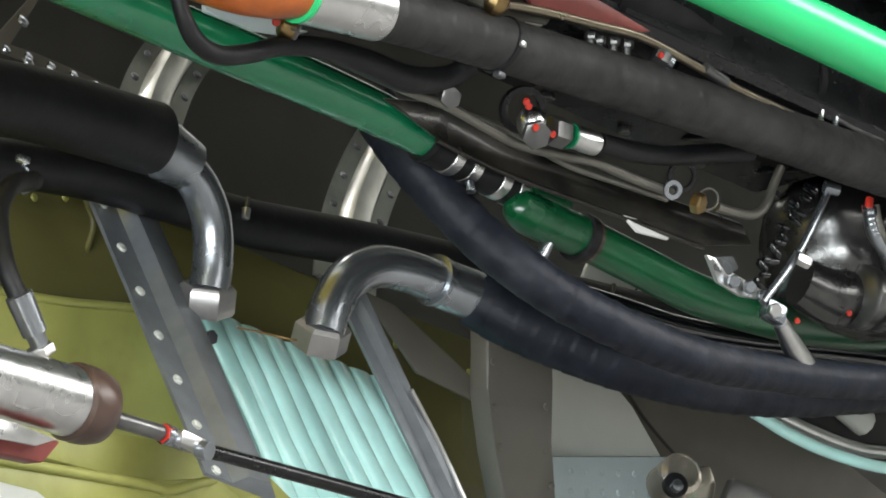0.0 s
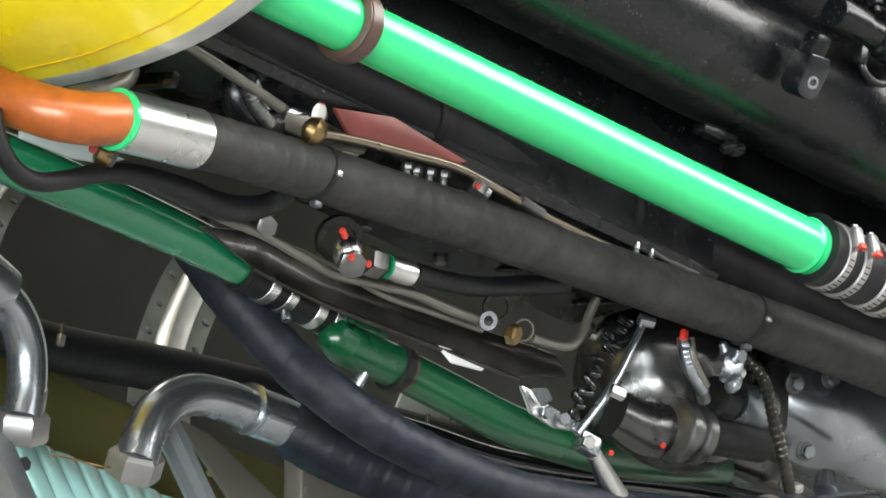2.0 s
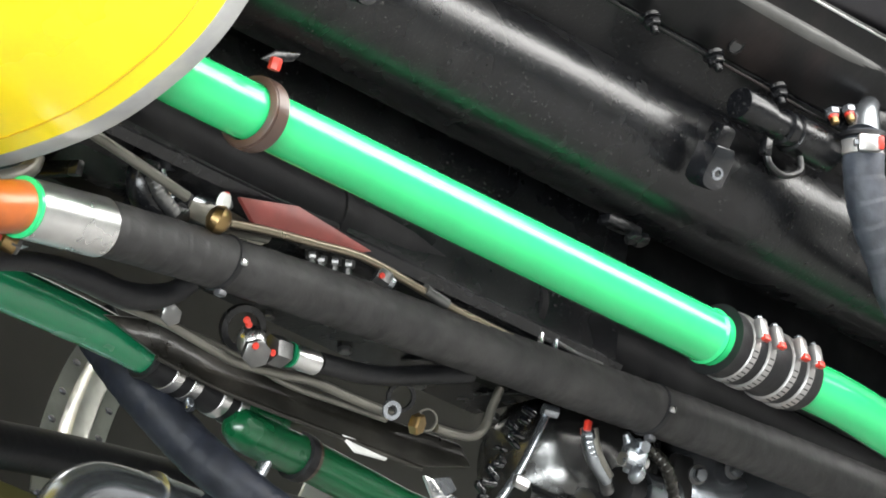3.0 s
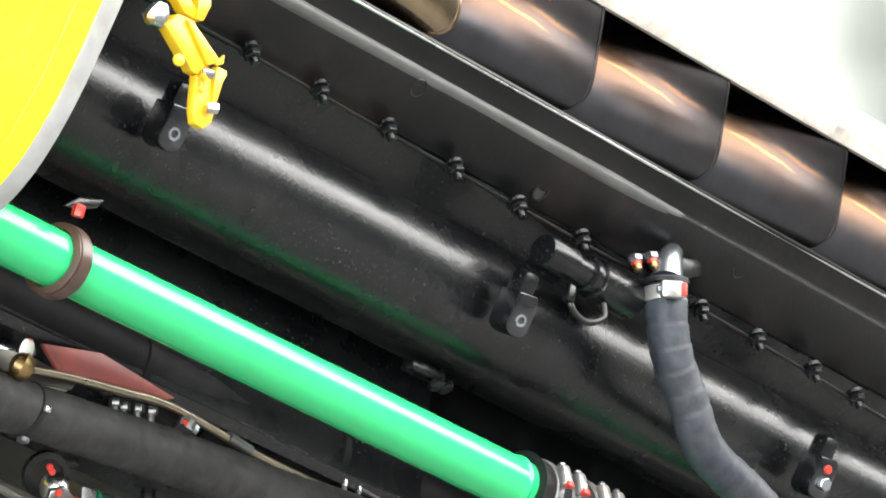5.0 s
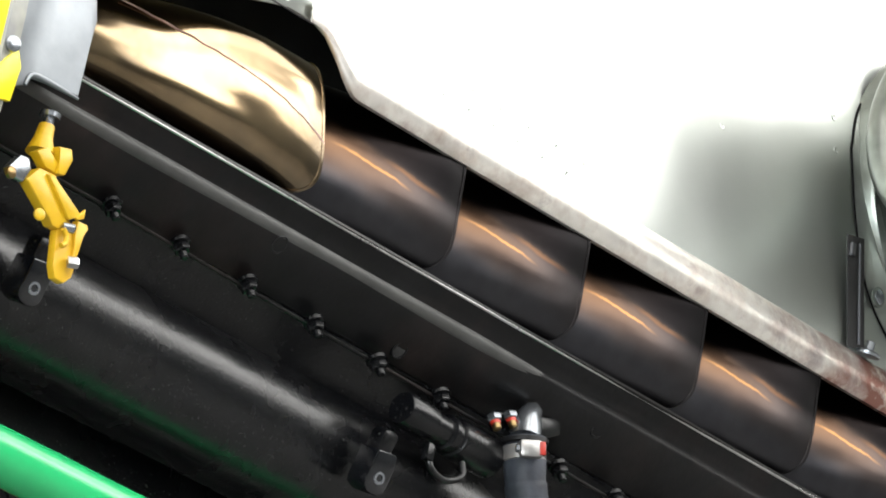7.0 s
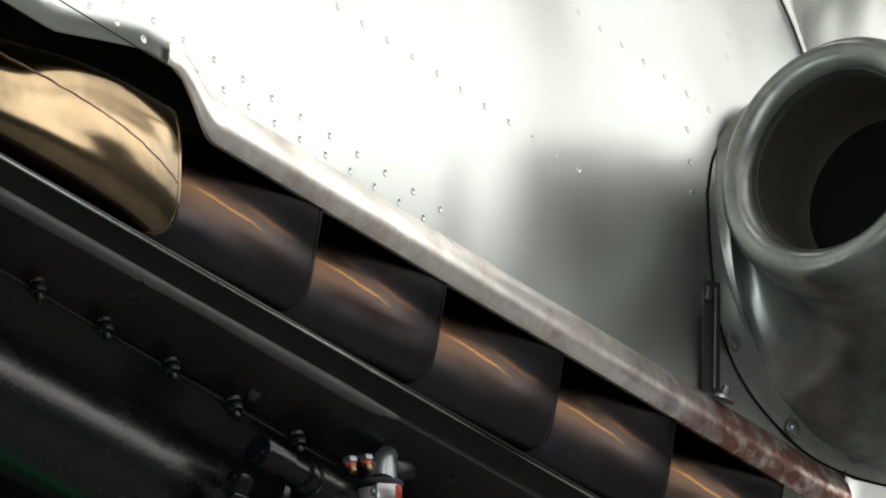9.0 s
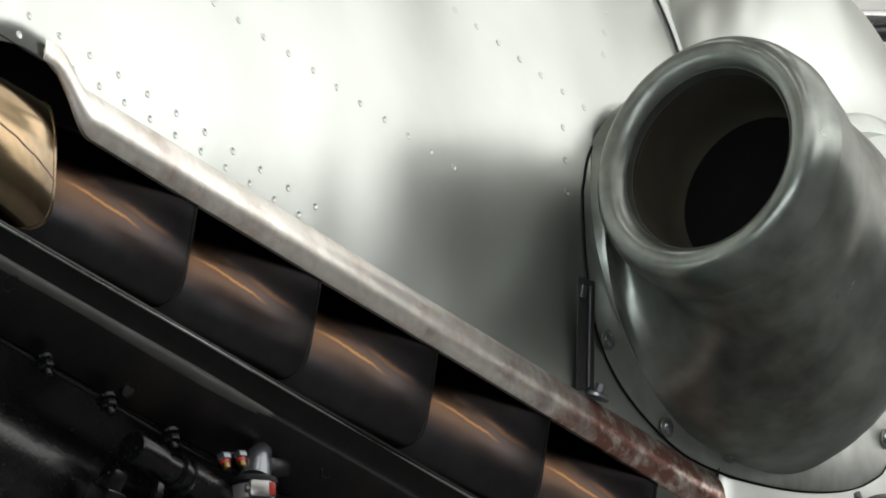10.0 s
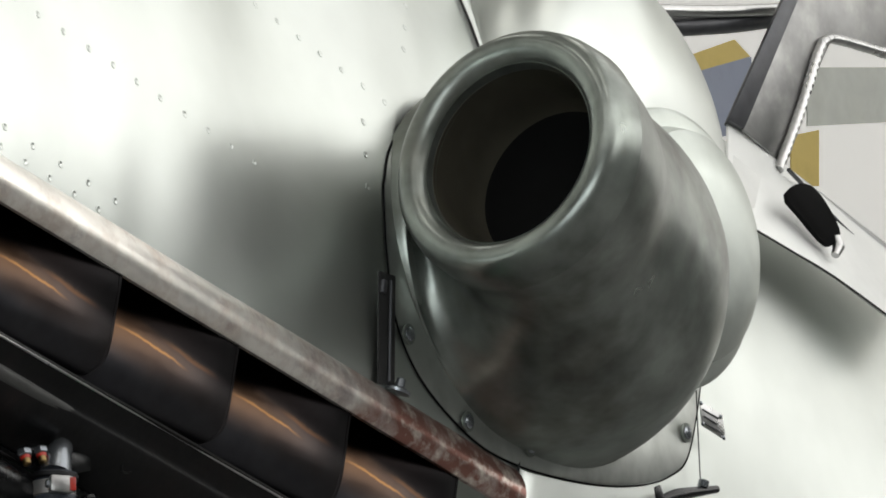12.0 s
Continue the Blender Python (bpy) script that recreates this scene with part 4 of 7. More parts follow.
# rounded blister behind the intake
blister = bmesh.new()
bmesh.ops.create_uvsphere(blister, u_segments=72, v_segments=48, radius=1)
BC = Vector((0.731, -0.109, 0.511))
for v in blister.verts:
    x, y, z = v.co
    v.co = BC + Vector(((0.139 if x < 0 else 0.252) * x, 0.111 * y, 0.191 * z))
single("cowling_blister", blister, M_SKIN, "bare aluminium teardrop blister beside the intake", "blister")

M_FAIRING = mat("pale_grey_green_metal", (0.62, 0.66, 0.62), 0.36, 0.8, 0.1, 16, 0.05, 30, (0.42, 0.45, 0.42), 0.6, 6)
# pale fairing lobe behind the intake
lobe_c = V((0.7802, 0.004, 0.4102))
lobe_u = V((0.9078, 0.004, 0.4587)) - lobe_c
lobe_v = V((0.8272, 0.004, 0.2919)) - lobe_c
lobe_mesh = bmesh.new()
lobe_rings = []
for rise, size in ((-0.02, 1.03), (0.001, 1.0), (0.004, 0.985), (0.006, 0.95), (0.008, 0.86), (0.024, 0.82), (0.034, 0.7), (0.04, 0.45), (0.042, 0.02)):
    lobe_rings.append([lobe_c + Vector((0, rise, 0)) + (lobe_u * math.cos(2 * math.pi * i / 64) + lobe_v * math.sin(2 * math.pi * i / 64)) * size for i in range(64)])
lobe_part = Thing("intake_fairing", lobe_c, "pale grey-green rounded fairing behind the intake with a rolled rim", "fairing")
lobe_part.part("dome", loft(lobe_mesh, lobe_rings[4:], True, True), M_FAIRING)
lobe_part.part("rim", loft(bmesh.new(), lobe_rings[:5], True, False), M_FAIRING, "flat rim with a rolled edge")

# slot with a hinge pin in front of the intake
slot = Thing("cowling_latch", (0.3629, 0.003, 0.1768), "dark latch slot with a steel pin in the cowling", "latch")
# Dark plate on the skin stands in for the shaded recess.
slot.part("frame", plate([(0.3426, 0.003, 0.2241), (0.3675, 0.003, 0.2284), (0.3852, 0.003, 0.1368), (0.361, 0.003, 0.1296)], (0, 0.0012, 0), 0.0004), M_DARK, "flat dark plate painted as the slot recess")
slot.part("bar", tube([(0.3594, 0.006, 0.2209), (0.3668, 0.006, 0.1779), (0.374, 0.006, 0.136)], 0.0014, 10), M_DARKSTEEL)
slot.part("block", brick((0.35, 0.006, 0.2123), (0.006, 0.004, 0.012)), M_DARKSTEEL)
slot.part("pin", lathe((0.3899, 0.004, 0.1319), (0, 0.25, 1), [(0, 0.011), (0.0025, 0.0115), (0.004, 0.009), (0.005, 0.0045), (0.012, 0.004), (0.013, 0.002)], 18), M_STEEL, "steel hinge pin with a washer")

# rivets in rows over the cowling
M_RIVET = mat("dulled_rivet_head", (0.62, 0.65, 0.62), 0.36, 1.0, 0.1, 60)
rivet_mesh = None
ROWS = (((-0.4611, 0, 0.1418), (-0.0345, 0, 0.134), 14), ((-0.4255, 0, 0.161), (-0.0147, 0, 0.149), 12), ((-0.178, 0, 0.259), (0.159, 0, 0.2506), 11), ((0.128, 0, 0.382), (0.326, 0, 0.372), 7), ((0.3, 0, 0.343), (0.319, 0, 0.291), 3), ((0.34, 0, 0.47), (0.345, 0, 0.43), 3))
for a, b, n in ROWS:
    for i in range(n):
        q = V(a).lerp(V(b), i / (n - 1))
        x, y, z = on_skin(q.x, q.z)
        lift = (side_y(z + 0.01, x) - side_y(z - 0.01, x)) / 0.02
        if rivet_mesh is None:
            rv = cowl.part("rivet", lathe(cowl.c, (0, 1, 0), [(-0.001, 0.0034), (0.0001, 0.0033), (0.0003, 0.0029), (0.0003, 0.0024), (0.00012, 0.0021), (0.00012, 0.0002)], 18), M_RIVET, parent=cowl_skin)
            rivet_mesh = rv.data
        else:
            rv = new("rivet", rivet_mesh)
            rv.parent = cowl_skin
        rv.location = AFT @ (Vector((x, y, z)) - cowl.c)
        rv.rotation_euler = (math.atan(-lift), 0, 0)
cowl.part("panel_gap", tube([(-0.4966, 0.0015, 0.1311), (-0.4047, 0.0015, 0.1311), (-0.3631, 0.0015, 0.1313)], 0.0006, 6), M_DARK, "thin dark panel gap")

# aft fuselage details
plate_thing = Thing("data_plate", (0.8494, 0.02, 0.2686), "small riveted metal data plate with unreadable lines", "data plate")
plate_thing.part("plate", plate([(0.8463, 0.006, 0.2877), (0.8854, 0.006, 0.2893), (0.8955, 0.006, 0.2673), (0.8541, 0.006, 0.2673)], (0, 0.001, 0), 0.0003), M_ALU)
for a, b in (((0.8519, 0.0075, 0.2815), (0.8792, 0.0075, 0.2826)), ((0.8549, 0.0075, 0.2761), (0.8784, 0.0075, 0.2768)), ((0.8579, 0.0075, 0.2706), (0.8854, 0.0075, 0.2712))):
    plate_thing.part("text_bar", tube([a, b], 0.0008, 6), M_DARKSTEEL)
for p in ((0.8479, 0.007, 0.2861), (0.8825, 0.007, 0.2854), (0.8907, 0.007, 0.2683), (0.855, 0.007, 0.2691)):
    plate_thing.part("rivet", lathe(p, (0, 1, 0), [(0, 0.0022), (0.001, 0.0018), (0.0013, 0.0003)], 10), M_STEEL)
lever = Thing("latch_lever", (0.8281, 0.015, 0.1934), "black pivoting latch lever on the fuselage side", "lever")
lever.part("arm", tube([(0.7801, 0.015, 0.1673), (0.8148, 0.015, 0.1867), (0.876, 0.015, 0.2132)], [0.004, 0.006, 0.0035], 12), M_BLACK)
lever.part("pivot", lathe((0.8527, 0.015, 0.2073), (0, 0.2, 1), [(0, 0.005), (0.006, 0.005), (0.007, 0.003)], 12), M_STEEL)
lever.part("tab", plate([(0.7726, 0.02, 0.1642), (0.7663, 0.02, 0.1768), (0.7749, 0.02, 0.1819), (0.7866, 0.02, 0.1711)], (0, 0.002, 0)), M_BLACK)
aft.part("panel_gap", tube([(0.8443, 0.003, 0.2982), (0.8567, 0.003, 0.2539), (0.8683, 0.003, 0.2138)], 0.0006, 6), M_DARK, "thin dark panel gap")

# windscreen and cockpit side
M_SCREEN = mat("brushed_screen_sheet", (0.3, 0.3, 0.295), 0.42, 0.9, 0.25, 18, 0.1, 40, (0.5, 0.5, 0.48), 0.7, 14)
# Pale, barely metallic tone paints the bright reflection on the sill.
M_SILL = mat("sheet_with_painted_gleam", (0.9, 0.91, 0.89), 0.5, 0.3, 0.06, 12, 0.04, 40)
screen = Thing("windscreen", (1.163, -0.1, 0.72), "bare metal windscreen frame with welded bars", "windscreen")
screen.part("front_post", plate([(1.087, -0.1, 0.8075), (1.114, -0.1, 0.8188), (1.037, -0.1, 0.6417), (1.008, -0.1, 0.6396)], (0.01, -0.012, 0)), M_DARKSTEEL, "dark grey post")
screen.part("side_plate", plate([(1.112, -0.1, 0.8179), (1.276, -0.1, 0.8863), (1.288, -0.1, 0.8214), (1.172, -0.1, 0.789), (1.103, -0.1, 0.6349), (1.035, -0.1, 0.6399)], (0, -0.004, 0)), M_SCREEN, "bright bare sheet metal side")
screen.part("weld_bar", tube([(1.095, -0.095, 0.6224), (1.122, -0.095, 0.6913), (1.144, -0.095, 0.7622), (1.156, -0.095, 0.7807), (1.185, -0.095, 0.7923), (1.302, -0.095, 0.8203)], 0.0046, 12, ribs=0.0014, pitch=0.009), M_ALU, "bright welded bar")
screen.part("top_rail", tube([(0.862, -0.2, 0.71), (0.9151, -0.14, 0.7191), (1.034, -0.13, 0.766), (1.163, -0.13, 0.8227)], 0.006, 12), M_ALU)
screen.part("front_rail", tube([(0.8673, -0.2, 0.6833), (0.9332, -0.15, 0.7094), (1.052, -0.14, 0.7616), (1.159, -0.14, 0.8144)], 0.0095, 12), M_DARKSTEEL)
screen.part("sill", plate([(1.023, -0.11, 0.648), (1.125, -0.1, 0.6345), (1.292, -0.09, 0.6217), (1.375, -0.09, 0.6113), (1.271, -0.02, 0.4993), (1.113, -0.03, 0.5109), (0.9717, -0.042, 0.512), (0.9725, -0.07, 0.5542)], (0, -0.003, 0), 0.0005), M_SILL, "bright metal sill")
aft.part("sill_seam", tube([(0.9581, -0.035, 0.5059), (1.03, -0.03, 0.5068), (1.111, -0.025, 0.5071), (1.262, -0.015, 0.4968)], 0.0011, 6), M_DARK, "dark seam below the sill")
aft.part("sill_rail", tube([(1.097, -0.085, 0.6216), (1.202, -0.085, 0.604), (1.288, -0.085, 0.596), (1.371, -0.085, 0.5854)], 0.0022, 8), M_DARKSTEEL, "dark cockpit sill rail")
scoop = Thing("air_scoop", (1.059, -0.03, 0.5485), "small metal air scoop with a flat black plate painted as the dark opening", "air scoop")
mouth = spline([(1.037, -0.05, 0.5681), (1.052, -0.05, 0.5826), (1.079, -0.05, 0.5922), (1.1, -0.045, 0.5824), (1.121, -0.04, 0.5632), (1.121, -0.04, 0.5517), (1.104, -0.04, 0.5395), (1.088, -0.045, 0.5455), (1.063, -0.05, 0.5571), (1.041, -0.05, 0.5613)], 3)
# Raised black plate paints the shade inside the scoop opening.
scoop.part("mouth", plate(mouth, (-0.004, 0.006, 0.0), 0.001), M_PITCH, "flat black plate painted as the dark opening")
scoop.part("foot", tube([(1.114, -0.035, 0.5542), (1.116, -0.033, 0.5446), (1.112, -0.033, 0.5338)], [0.004, 0.006, 0.004], 14), M_ALU)

# flat patches fitted to the camera's view for the background past the windscreen
def far_board(name, corners, material, label, category):
    return single(name, plate(corners, (0, -0.004, 0), 0), material, label, category, kind="structure", smooth=False)


M_FYEL = mat("ochre_board", (0.55, 0.42, 0.12), 0.6, 0, 0.1, 1)
M_FBLU = mat("grey_blue_board", (0.25, 0.28, 0.36), 0.6, 0, 0.15, 1)
far_board("background_patch", [(9.672, -6, 4.993), (10.07, -6, 5.187), (10.11, -6, 4.989), (9.765, -6, 4.806)], M_FBLU, "grey-blue flat patch fitted to the view past the windscreen", "board")
far_board("background_patch", [(9.16, -5.6, 4.763), (9.371, -5.6, 4.896), (9.452, -5.6, 4.882), (9.231, -5.6, 4.753)], M_FYEL, "ochre yellow flat patch fitted to the view past the windscreen", "board")
far_board("background_patch", [(9.681, -5.6, 4.754), (9.812, -5.6, 4.822), (9.839, -5.6, 4.675), (9.705, -5.6, 4.622)], M_FYEL, "ochre yellow flat patch fitted to the view past the windscreen", "board")
far_board("background_patch", [(10.35, -6, 5.27), (10.84, -6, 5.469), (10.87, -6, 5.318), (10.38, -6, 5.108)], M_PALE, "grey flat patch fitted to the view past the windscreen", "board")
# ---- small parts on the engine ----
def seam_bolt(p):
    t = Thing("stud_nut", p, "black painted stud with a nut and washer", "nut", "nuts along the engine flange")
    p = Vector(p)
    d = Vector((0.1, 0.45, -0.9)).normalized()
    t.part("washer", lathe(p - d * 0.004, d, [(0, 0.0085), (0.003, 0.0085), (0.0035, 0.007)], 16), M_BLACK)
    t.part("nut", hexagon(p - d * 0.001, d, 0.0068, 0.007), M_BLACK)
    t.part("stud", lathe(p + d * 0.005, d, [(0, 0.0034), (0.006, 0.0034), (0.007, 0.0024)], 12), M_BLACK)
    return t


for p in ((-0.5116, -0.036, -0.0689), (-0.431, -0.036, -0.0696), (-0.3498, -0.036, -0.0709), (-0.2677, -0.036, -0.0734), (-0.1881, -0.036, -0.0761), (-0.1073, -0.036, -0.0758),
          (0.0502, -0.036, -0.0809), (0.1269, -0.036, -0.0799), (0.2056, -0.036, -0.0808), (0.2661, -0.036, -0.0838), (0.3301, -0.036, -0.0874)):
    seam_bolt(p)

for p in ((-0.3453, -0.0145, -0.0397), (-0.1659, -0.034, -0.0583), (0.0705, -0.017, -0.0429)):
    h = Thing("flange_hole", p, "black rimmed hole in the engine flange with a dark disc", "plug", "plugs in the engine flange")
    n = Vector((0, 0.78, -0.62))
    h.part("rim", hollow(V(p) - n * 0.002, n, [(0, 0.0078), (0.0018, 0.0078), (0.0023, 0.0072)], [(0, 0.0058), (0.0022, 0.0063)], 24), M_BLACK)
    # Dark disc stands in for the shaded bottom of the hole.
    h.part("plug", lathe(V(p) - n * 0.0035, n, [(0, 0.0063), (0.0028, 0.0063), (0.003, 0.005)], 20), M_DARK)


def lug(p, red=False):
    t = Thing("engine_lug", p, "black lifting lug with a threaded hole", "lug", "lugs on the engine")
    p = Vector(p)
    n = Vector((-0.2, 0.9, -0.35)).normalized()
    up = (Vector((0.1, 0, 1)) - n * Vector((0.1, 0, 1)).dot(n)).normalized()
    sd = up.cross(n)
    outline = []
    for a in range(0, 181, 30):
        outline.append(p + sd * 0.0108 * math.cos(radians(a)) - up * (0.01 + 0.008 * math.sin(radians(a))))
    outline += [p - sd * 0.0108 + up * 0.01, p - sd * 0.007 + up * 0.018, p + sd * 0.0108 + up * 0.016]
    t.part("body", plate([q - n * 0.02 for q in outline], n * 0.026, 0.002), M_BLACKGLOSS)
    t.part("foot", brick(p - n * 0.014 + up * 0.02 - sd * 0.002, (0.017, 0.02, 0.03), (sd, n, up), 0.006), M_BLACK)
    t.part("bush", hollow(p + n * 0.006 - up * 0.004, n, [(0, 0.005), (0.0012, 0.005)], [(0, 0.003), (0.0012, 0.003)], 18), M_STEEL)
    if red:
        t.part("paint_mark", lathe(p + n * 0.006 + up * 0.008, n, [(0, 0.004), (0.002, 0.003)], 10), M_RED, "red lacquer mark")
        t.part("bolt", hexagon(p + n * 0.007 - up * 0.004, n, 0.006, 0.006), M_STEEL)


lug((-0.1779, -0.03, -0.1621))
lug((-0.5892, -0.03, -0.1572))
lug((0.222, -0.03, -0.1675), True)

# plug cap with a wire loop
cap = Thing("engine_breather", (-0.1011, -0.035, -0.1018), "black cylindrical engine breather with a wire loop", "breather")
d = (V((-0.046, -0.035, -0.1017)) - V((-0.1487, -0.035, -0.0996))).normalized()
cap.part("cap", lathe((-0.1602, -0.03, -0.1031), d, [(0, 0.001), (0.001, 0.0125), (0.003, 0.0135), (0.034, 0.0135), (0.035, 0.0115)], 28), M_BLACK)
cap.part("neck", lathe((-0.1218, -0.033, -0.1021), d, [(0, 0.0115), (0.02, 0.0115), (0.021, 0.0145), (0.026, 0.0145), (0.027, 0.0125), (0.034, 0.0125)], 28), M_BLACK)
cap.part("body", lathe((-0.0901, -0.035, -0.1022), d, [(0, 0.013), (0.002, 0.0165), (0.05, 0.0165), (0.052, 0.014)], 28), M_BLACK)
cap.part("loop", tube([(-0.1219, -0.03, -0.121), (-0.1173, -0.028, -0.1382), (-0.0984, -0.028, -0.142), (-0.0785, -0.028, -0.1321), (-0.0783, -0.03, -0.1202)], 0.003, 10), M_BLACK)
cap.part("loop_clip", brick((-0.1232, -0.028, -0.1272), (0.008, 0.008, 0.014)), M_BLACK)

# outlet with two red-marked bolts and a hose
out = Thing("vent_hose", (-0.0181, -0.01, -0.1112), "black wrapped vent hose clamped to an engine outlet", "hose")
out.part("hose", tube([(-0.0266, -0.012, -0.0848), (-0.0221, -0.01, -0.1172), (-0.0082, -0.01, -0.1453), (0.0166, -0.01, -0.1722), (0.0496, -0.012, -0.2022), (0.1241, -0.02, -0.2166), (0.2048, -0.03, -0.2369), (0.3185, -0.06, -0.2385)], 0.0164, 24, ribs=0.0014, pitch=0.018), M_HOSE3)
out.part("neck", tube([(-0.0265, -0.012, -0.0857), (-0.0215, -0.016, -0.0685), (-0.0101, -0.022, -0.0555)], [0.0135, 0.0115, 0.0085], 20), M_STEEL, "bright steel pipe neck")
hd = V((-0.0266, -0.012, -0.0848)) - V((-0.0221, -0.01, -0.1172))
out.part("collar", lathe((-0.027, -0.012, -0.0906), hd, [(0, 0.0165), (0.001, 0.0195), (0.004, 0.0195), (0.005, 0.0165)], 24), M_RUBBER)
clamp_band(out, (-0.0262, -0.012, -0.0983), hd, 0.0166, 0.012, screw=(-0.55, 0.75, -0.1))
fl = Thing("outlet_flange", (-0.031, -0.025, -0.0765), "black outlet flange with two red-marked bolts", "flange")
fl.part("base", plate([(-0.0584, -0.03, -0.0736), (-0.0454, -0.03, -0.0644), (0.0257, -0.03, -0.0446), (0.0284, -0.03, -0.058), (-0.0126, -0.03, -0.0791), (-0.0488, -0.03, -0.0844)], (0.004, 0.006, -0.002)), M_BLACK)
for p in ((-0.0584, -0.02, -0.077), (-0.0393, -0.02, -0.0686)):
    bd = Vector((0.05, 0.4, -0.9)).normalized()
    b = fl.part("bolt", hexagon(V(p) - bd * 0.002, bd, 0.006, 0.006), M_STEEL)
    fl.part("stud", lathe(V(p) + bd * 0.004, bd, [(0, 0.0036), (0.007, 0.0036), (0.008, 0.002)], 10), M_BRASS, parent=b)
    fl.part("paint_mark", lathe(V(p) + bd * 0.0035, bd, [(0, 0.0044), (0.003, 0.004)], 10), M_RED, "red lacquer mark", parent=b)

# yellow latch arm
arm = Thing("yellow_latch", (-0.6363, 0.02, -0.1172), "chipped yellow painted latch arm hanging by the nose cowl", "latch")
arm.part("hinge_bolt", lathe((-0.6519, 0.02, -0.0665), (0, 0.1, 1), [(0, 0.004), (0.006, 0.004), (0.0065, 0.008), (0.01, 0.008)], 14), M_STEEL)
arm.part("eye", tube([(-0.6525, 0.02, -0.0668), (-0.654, 0.02, -0.0769), (-0.6551, 0.02, -0.0886)], [0.006, 0.007, 0.011], 16), M_YELLOW_D)
arm.part("head", plate([(-0.6714, 0.024, -0.0948), (-0.6605, 0.024, -0.0878), (-0.6473, 0.024, -0.0958), (-0.6487, 0.024, -0.1038), (-0.6603, 0.024, -0.1029)], (0, 0.009, 0), 0.0012), M_YELLOW_D)
arm.part("head_cheek", plate([(-0.6522, 0.026, -0.0842), (-0.6382, 0.026, -0.0811), (-0.6353, 0.026, -0.0887), (-0.6414, 0.026, -0.1028), (-0.6503, 0.026, -0.1041), (-0.6481, 0.026, -0.0935)], (0, 0.009, 0), 0.0012), M_YELLOW_D)
arm.part("clevis", plate([(-0.6966, 0.024, -0.1164), (-0.6861, 0.024, -0.1032), (-0.677, 0.024, -0.1023), (-0.6729, 0.024, -0.1097), (-0.6794, 0.024, -0.1219), (-0.6904, 0.024, -0.1213)], (0, 0.008, 0), 0.0015), M_STEEL, "worn bare steel clevis")
arm.part("clevis_pin", lathe((-0.6998, 0.036, -0.1228), (0, 1, 0), [(0, 0.0045), (0.003, 0.0045), (0.004, 0.003)], 14), M_BRASS)
arm.part("upper_arm", plate([(-0.678, 0.024, -0.1188), (-0.666, 0.024, -0.1057), (-0.6485, 0.024, -0.1046), (-0.6254, 0.024, -0.1296), (-0.6369, 0.024, -0.1417), (-0.6441, 0.024, -0.1415), (-0.6548, 0.024, -0.1332)], (0, 0.009, 0), 0.0012), M_YELLOW_D)
arm.part("upper_flank", plate([(-0.66, 0.03, -0.1079), (-0.6516, 0.03, -0.1083), (-0.6191, 0.03, -0.1251), (-0.6317, 0.03, -0.1329)], (0.001, 0.006, 0), 0.001), M_YELLOW_D)
arm.part("shoulder", lathe((-0.663, 0.036, -0.1409), (-0.3, 0.9, 0), [(0, 0.0045), (0.002, 0.0045), (0.003, 0.003)], 14), M_YELLOW_D)
arm.part("lower_arm", plate([(-0.6368, 0.024, -0.1413), (-0.6253, 0.024, -0.1298), (-0.6222, 0.024, -0.1327), (-0.6201, 0.024, -0.1464), (-0.6143, 0.024, -0.15), (-0.6115, 0.024, -0.1598), (-0.6141, 0.024, -0.1704), (-0.6213, 0.024, -0.1773), (-0.6309, 0.024, -0.1764), (-0.6347, 0.024, -0.1675)], (0, 0.007, 0), 0.0012), M_YELLOW_D)
arm.part("side_rail", plate([(-0.6198, 0.028, -0.1287), (-0.6089, 0.028, -0.1284), (-0.6073, 0.028, -0.1318), (-0.6125, 0.028, -0.1383), (-0.6139, 0.028, -0.154), (-0.6181, 0.028, -0.1577), (-0.6197, 0.028, -0.141)], (0, 0.006, 0), 0.001), M_YELLOW_D)
arm.part("spring_leaf", plate([(-0.6251, 0.034, -0.129), (-0.6163, 0.034, -0.1191), (-0.6164, 0.034, -0.1268), (-0.6228, 0.034, -0.1302)], (0, 0.003, 0), 0.0008), M_YELLOW_D)
arm.part("spring", tube([(-0.6359, 0.036, -0.1414), (-0.6316, 0.036, -0.1449), (-0.6312, 0.036, -0.1505), (-0.6352, 0.036, -0.1541)], 0.0022, 10), M_YELLOW_D)
arm.part("knuckle_pin", lathe((-0.634, 0.034, -0.139), (0.8, 0.6, 0), [(0, 0.0035), (0.008, 0.0035), (0.009, 0.002)], 14), M_STEEL)
arm.part("end_screw", hexagon((-0.6239, 0.034, -0.1619), (0.8, 0.6, 0.1), 0.0046, 0.008), M_ALU)

# bright cowl corner between the nose ring and the first exhaust
corner = Thing("cowling_corner", (-0.6334, -0, 0.0013), "pale bare metal cowling corner behind the nose ring", "cowling")
corner.part("sheet", plate([(-0.7616, 0.012, 0.0578), (-0.6282, 0.012, 0.1136), (-0.6089, 0.012, 0.033), (-0.613, 0.012, 0.0091), (-0.6163, 0.012, -0.0293), (-0.6409, 0.012, -0.0301), (-0.6668, 0.012, -0.0325), (-0.6734, 0.012, -0.0421), (-0.709, 0.012, -0.0604)], (0, -0.004, 0), 0.001), M_STAY)
corner.part("roll", tube([(-0.6739, 0.0125, -0.0423), (-0.6707, 0.0125, -0.0345), (-0.6639, 0.0125, -0.0314), (-0.6413, 0.0125, -0.0308), (-0.6171, 0.0125, -0.031)], [0.0015, 0.0022, 0.0025, 0.0022, 0.001], 12), M_STAY)
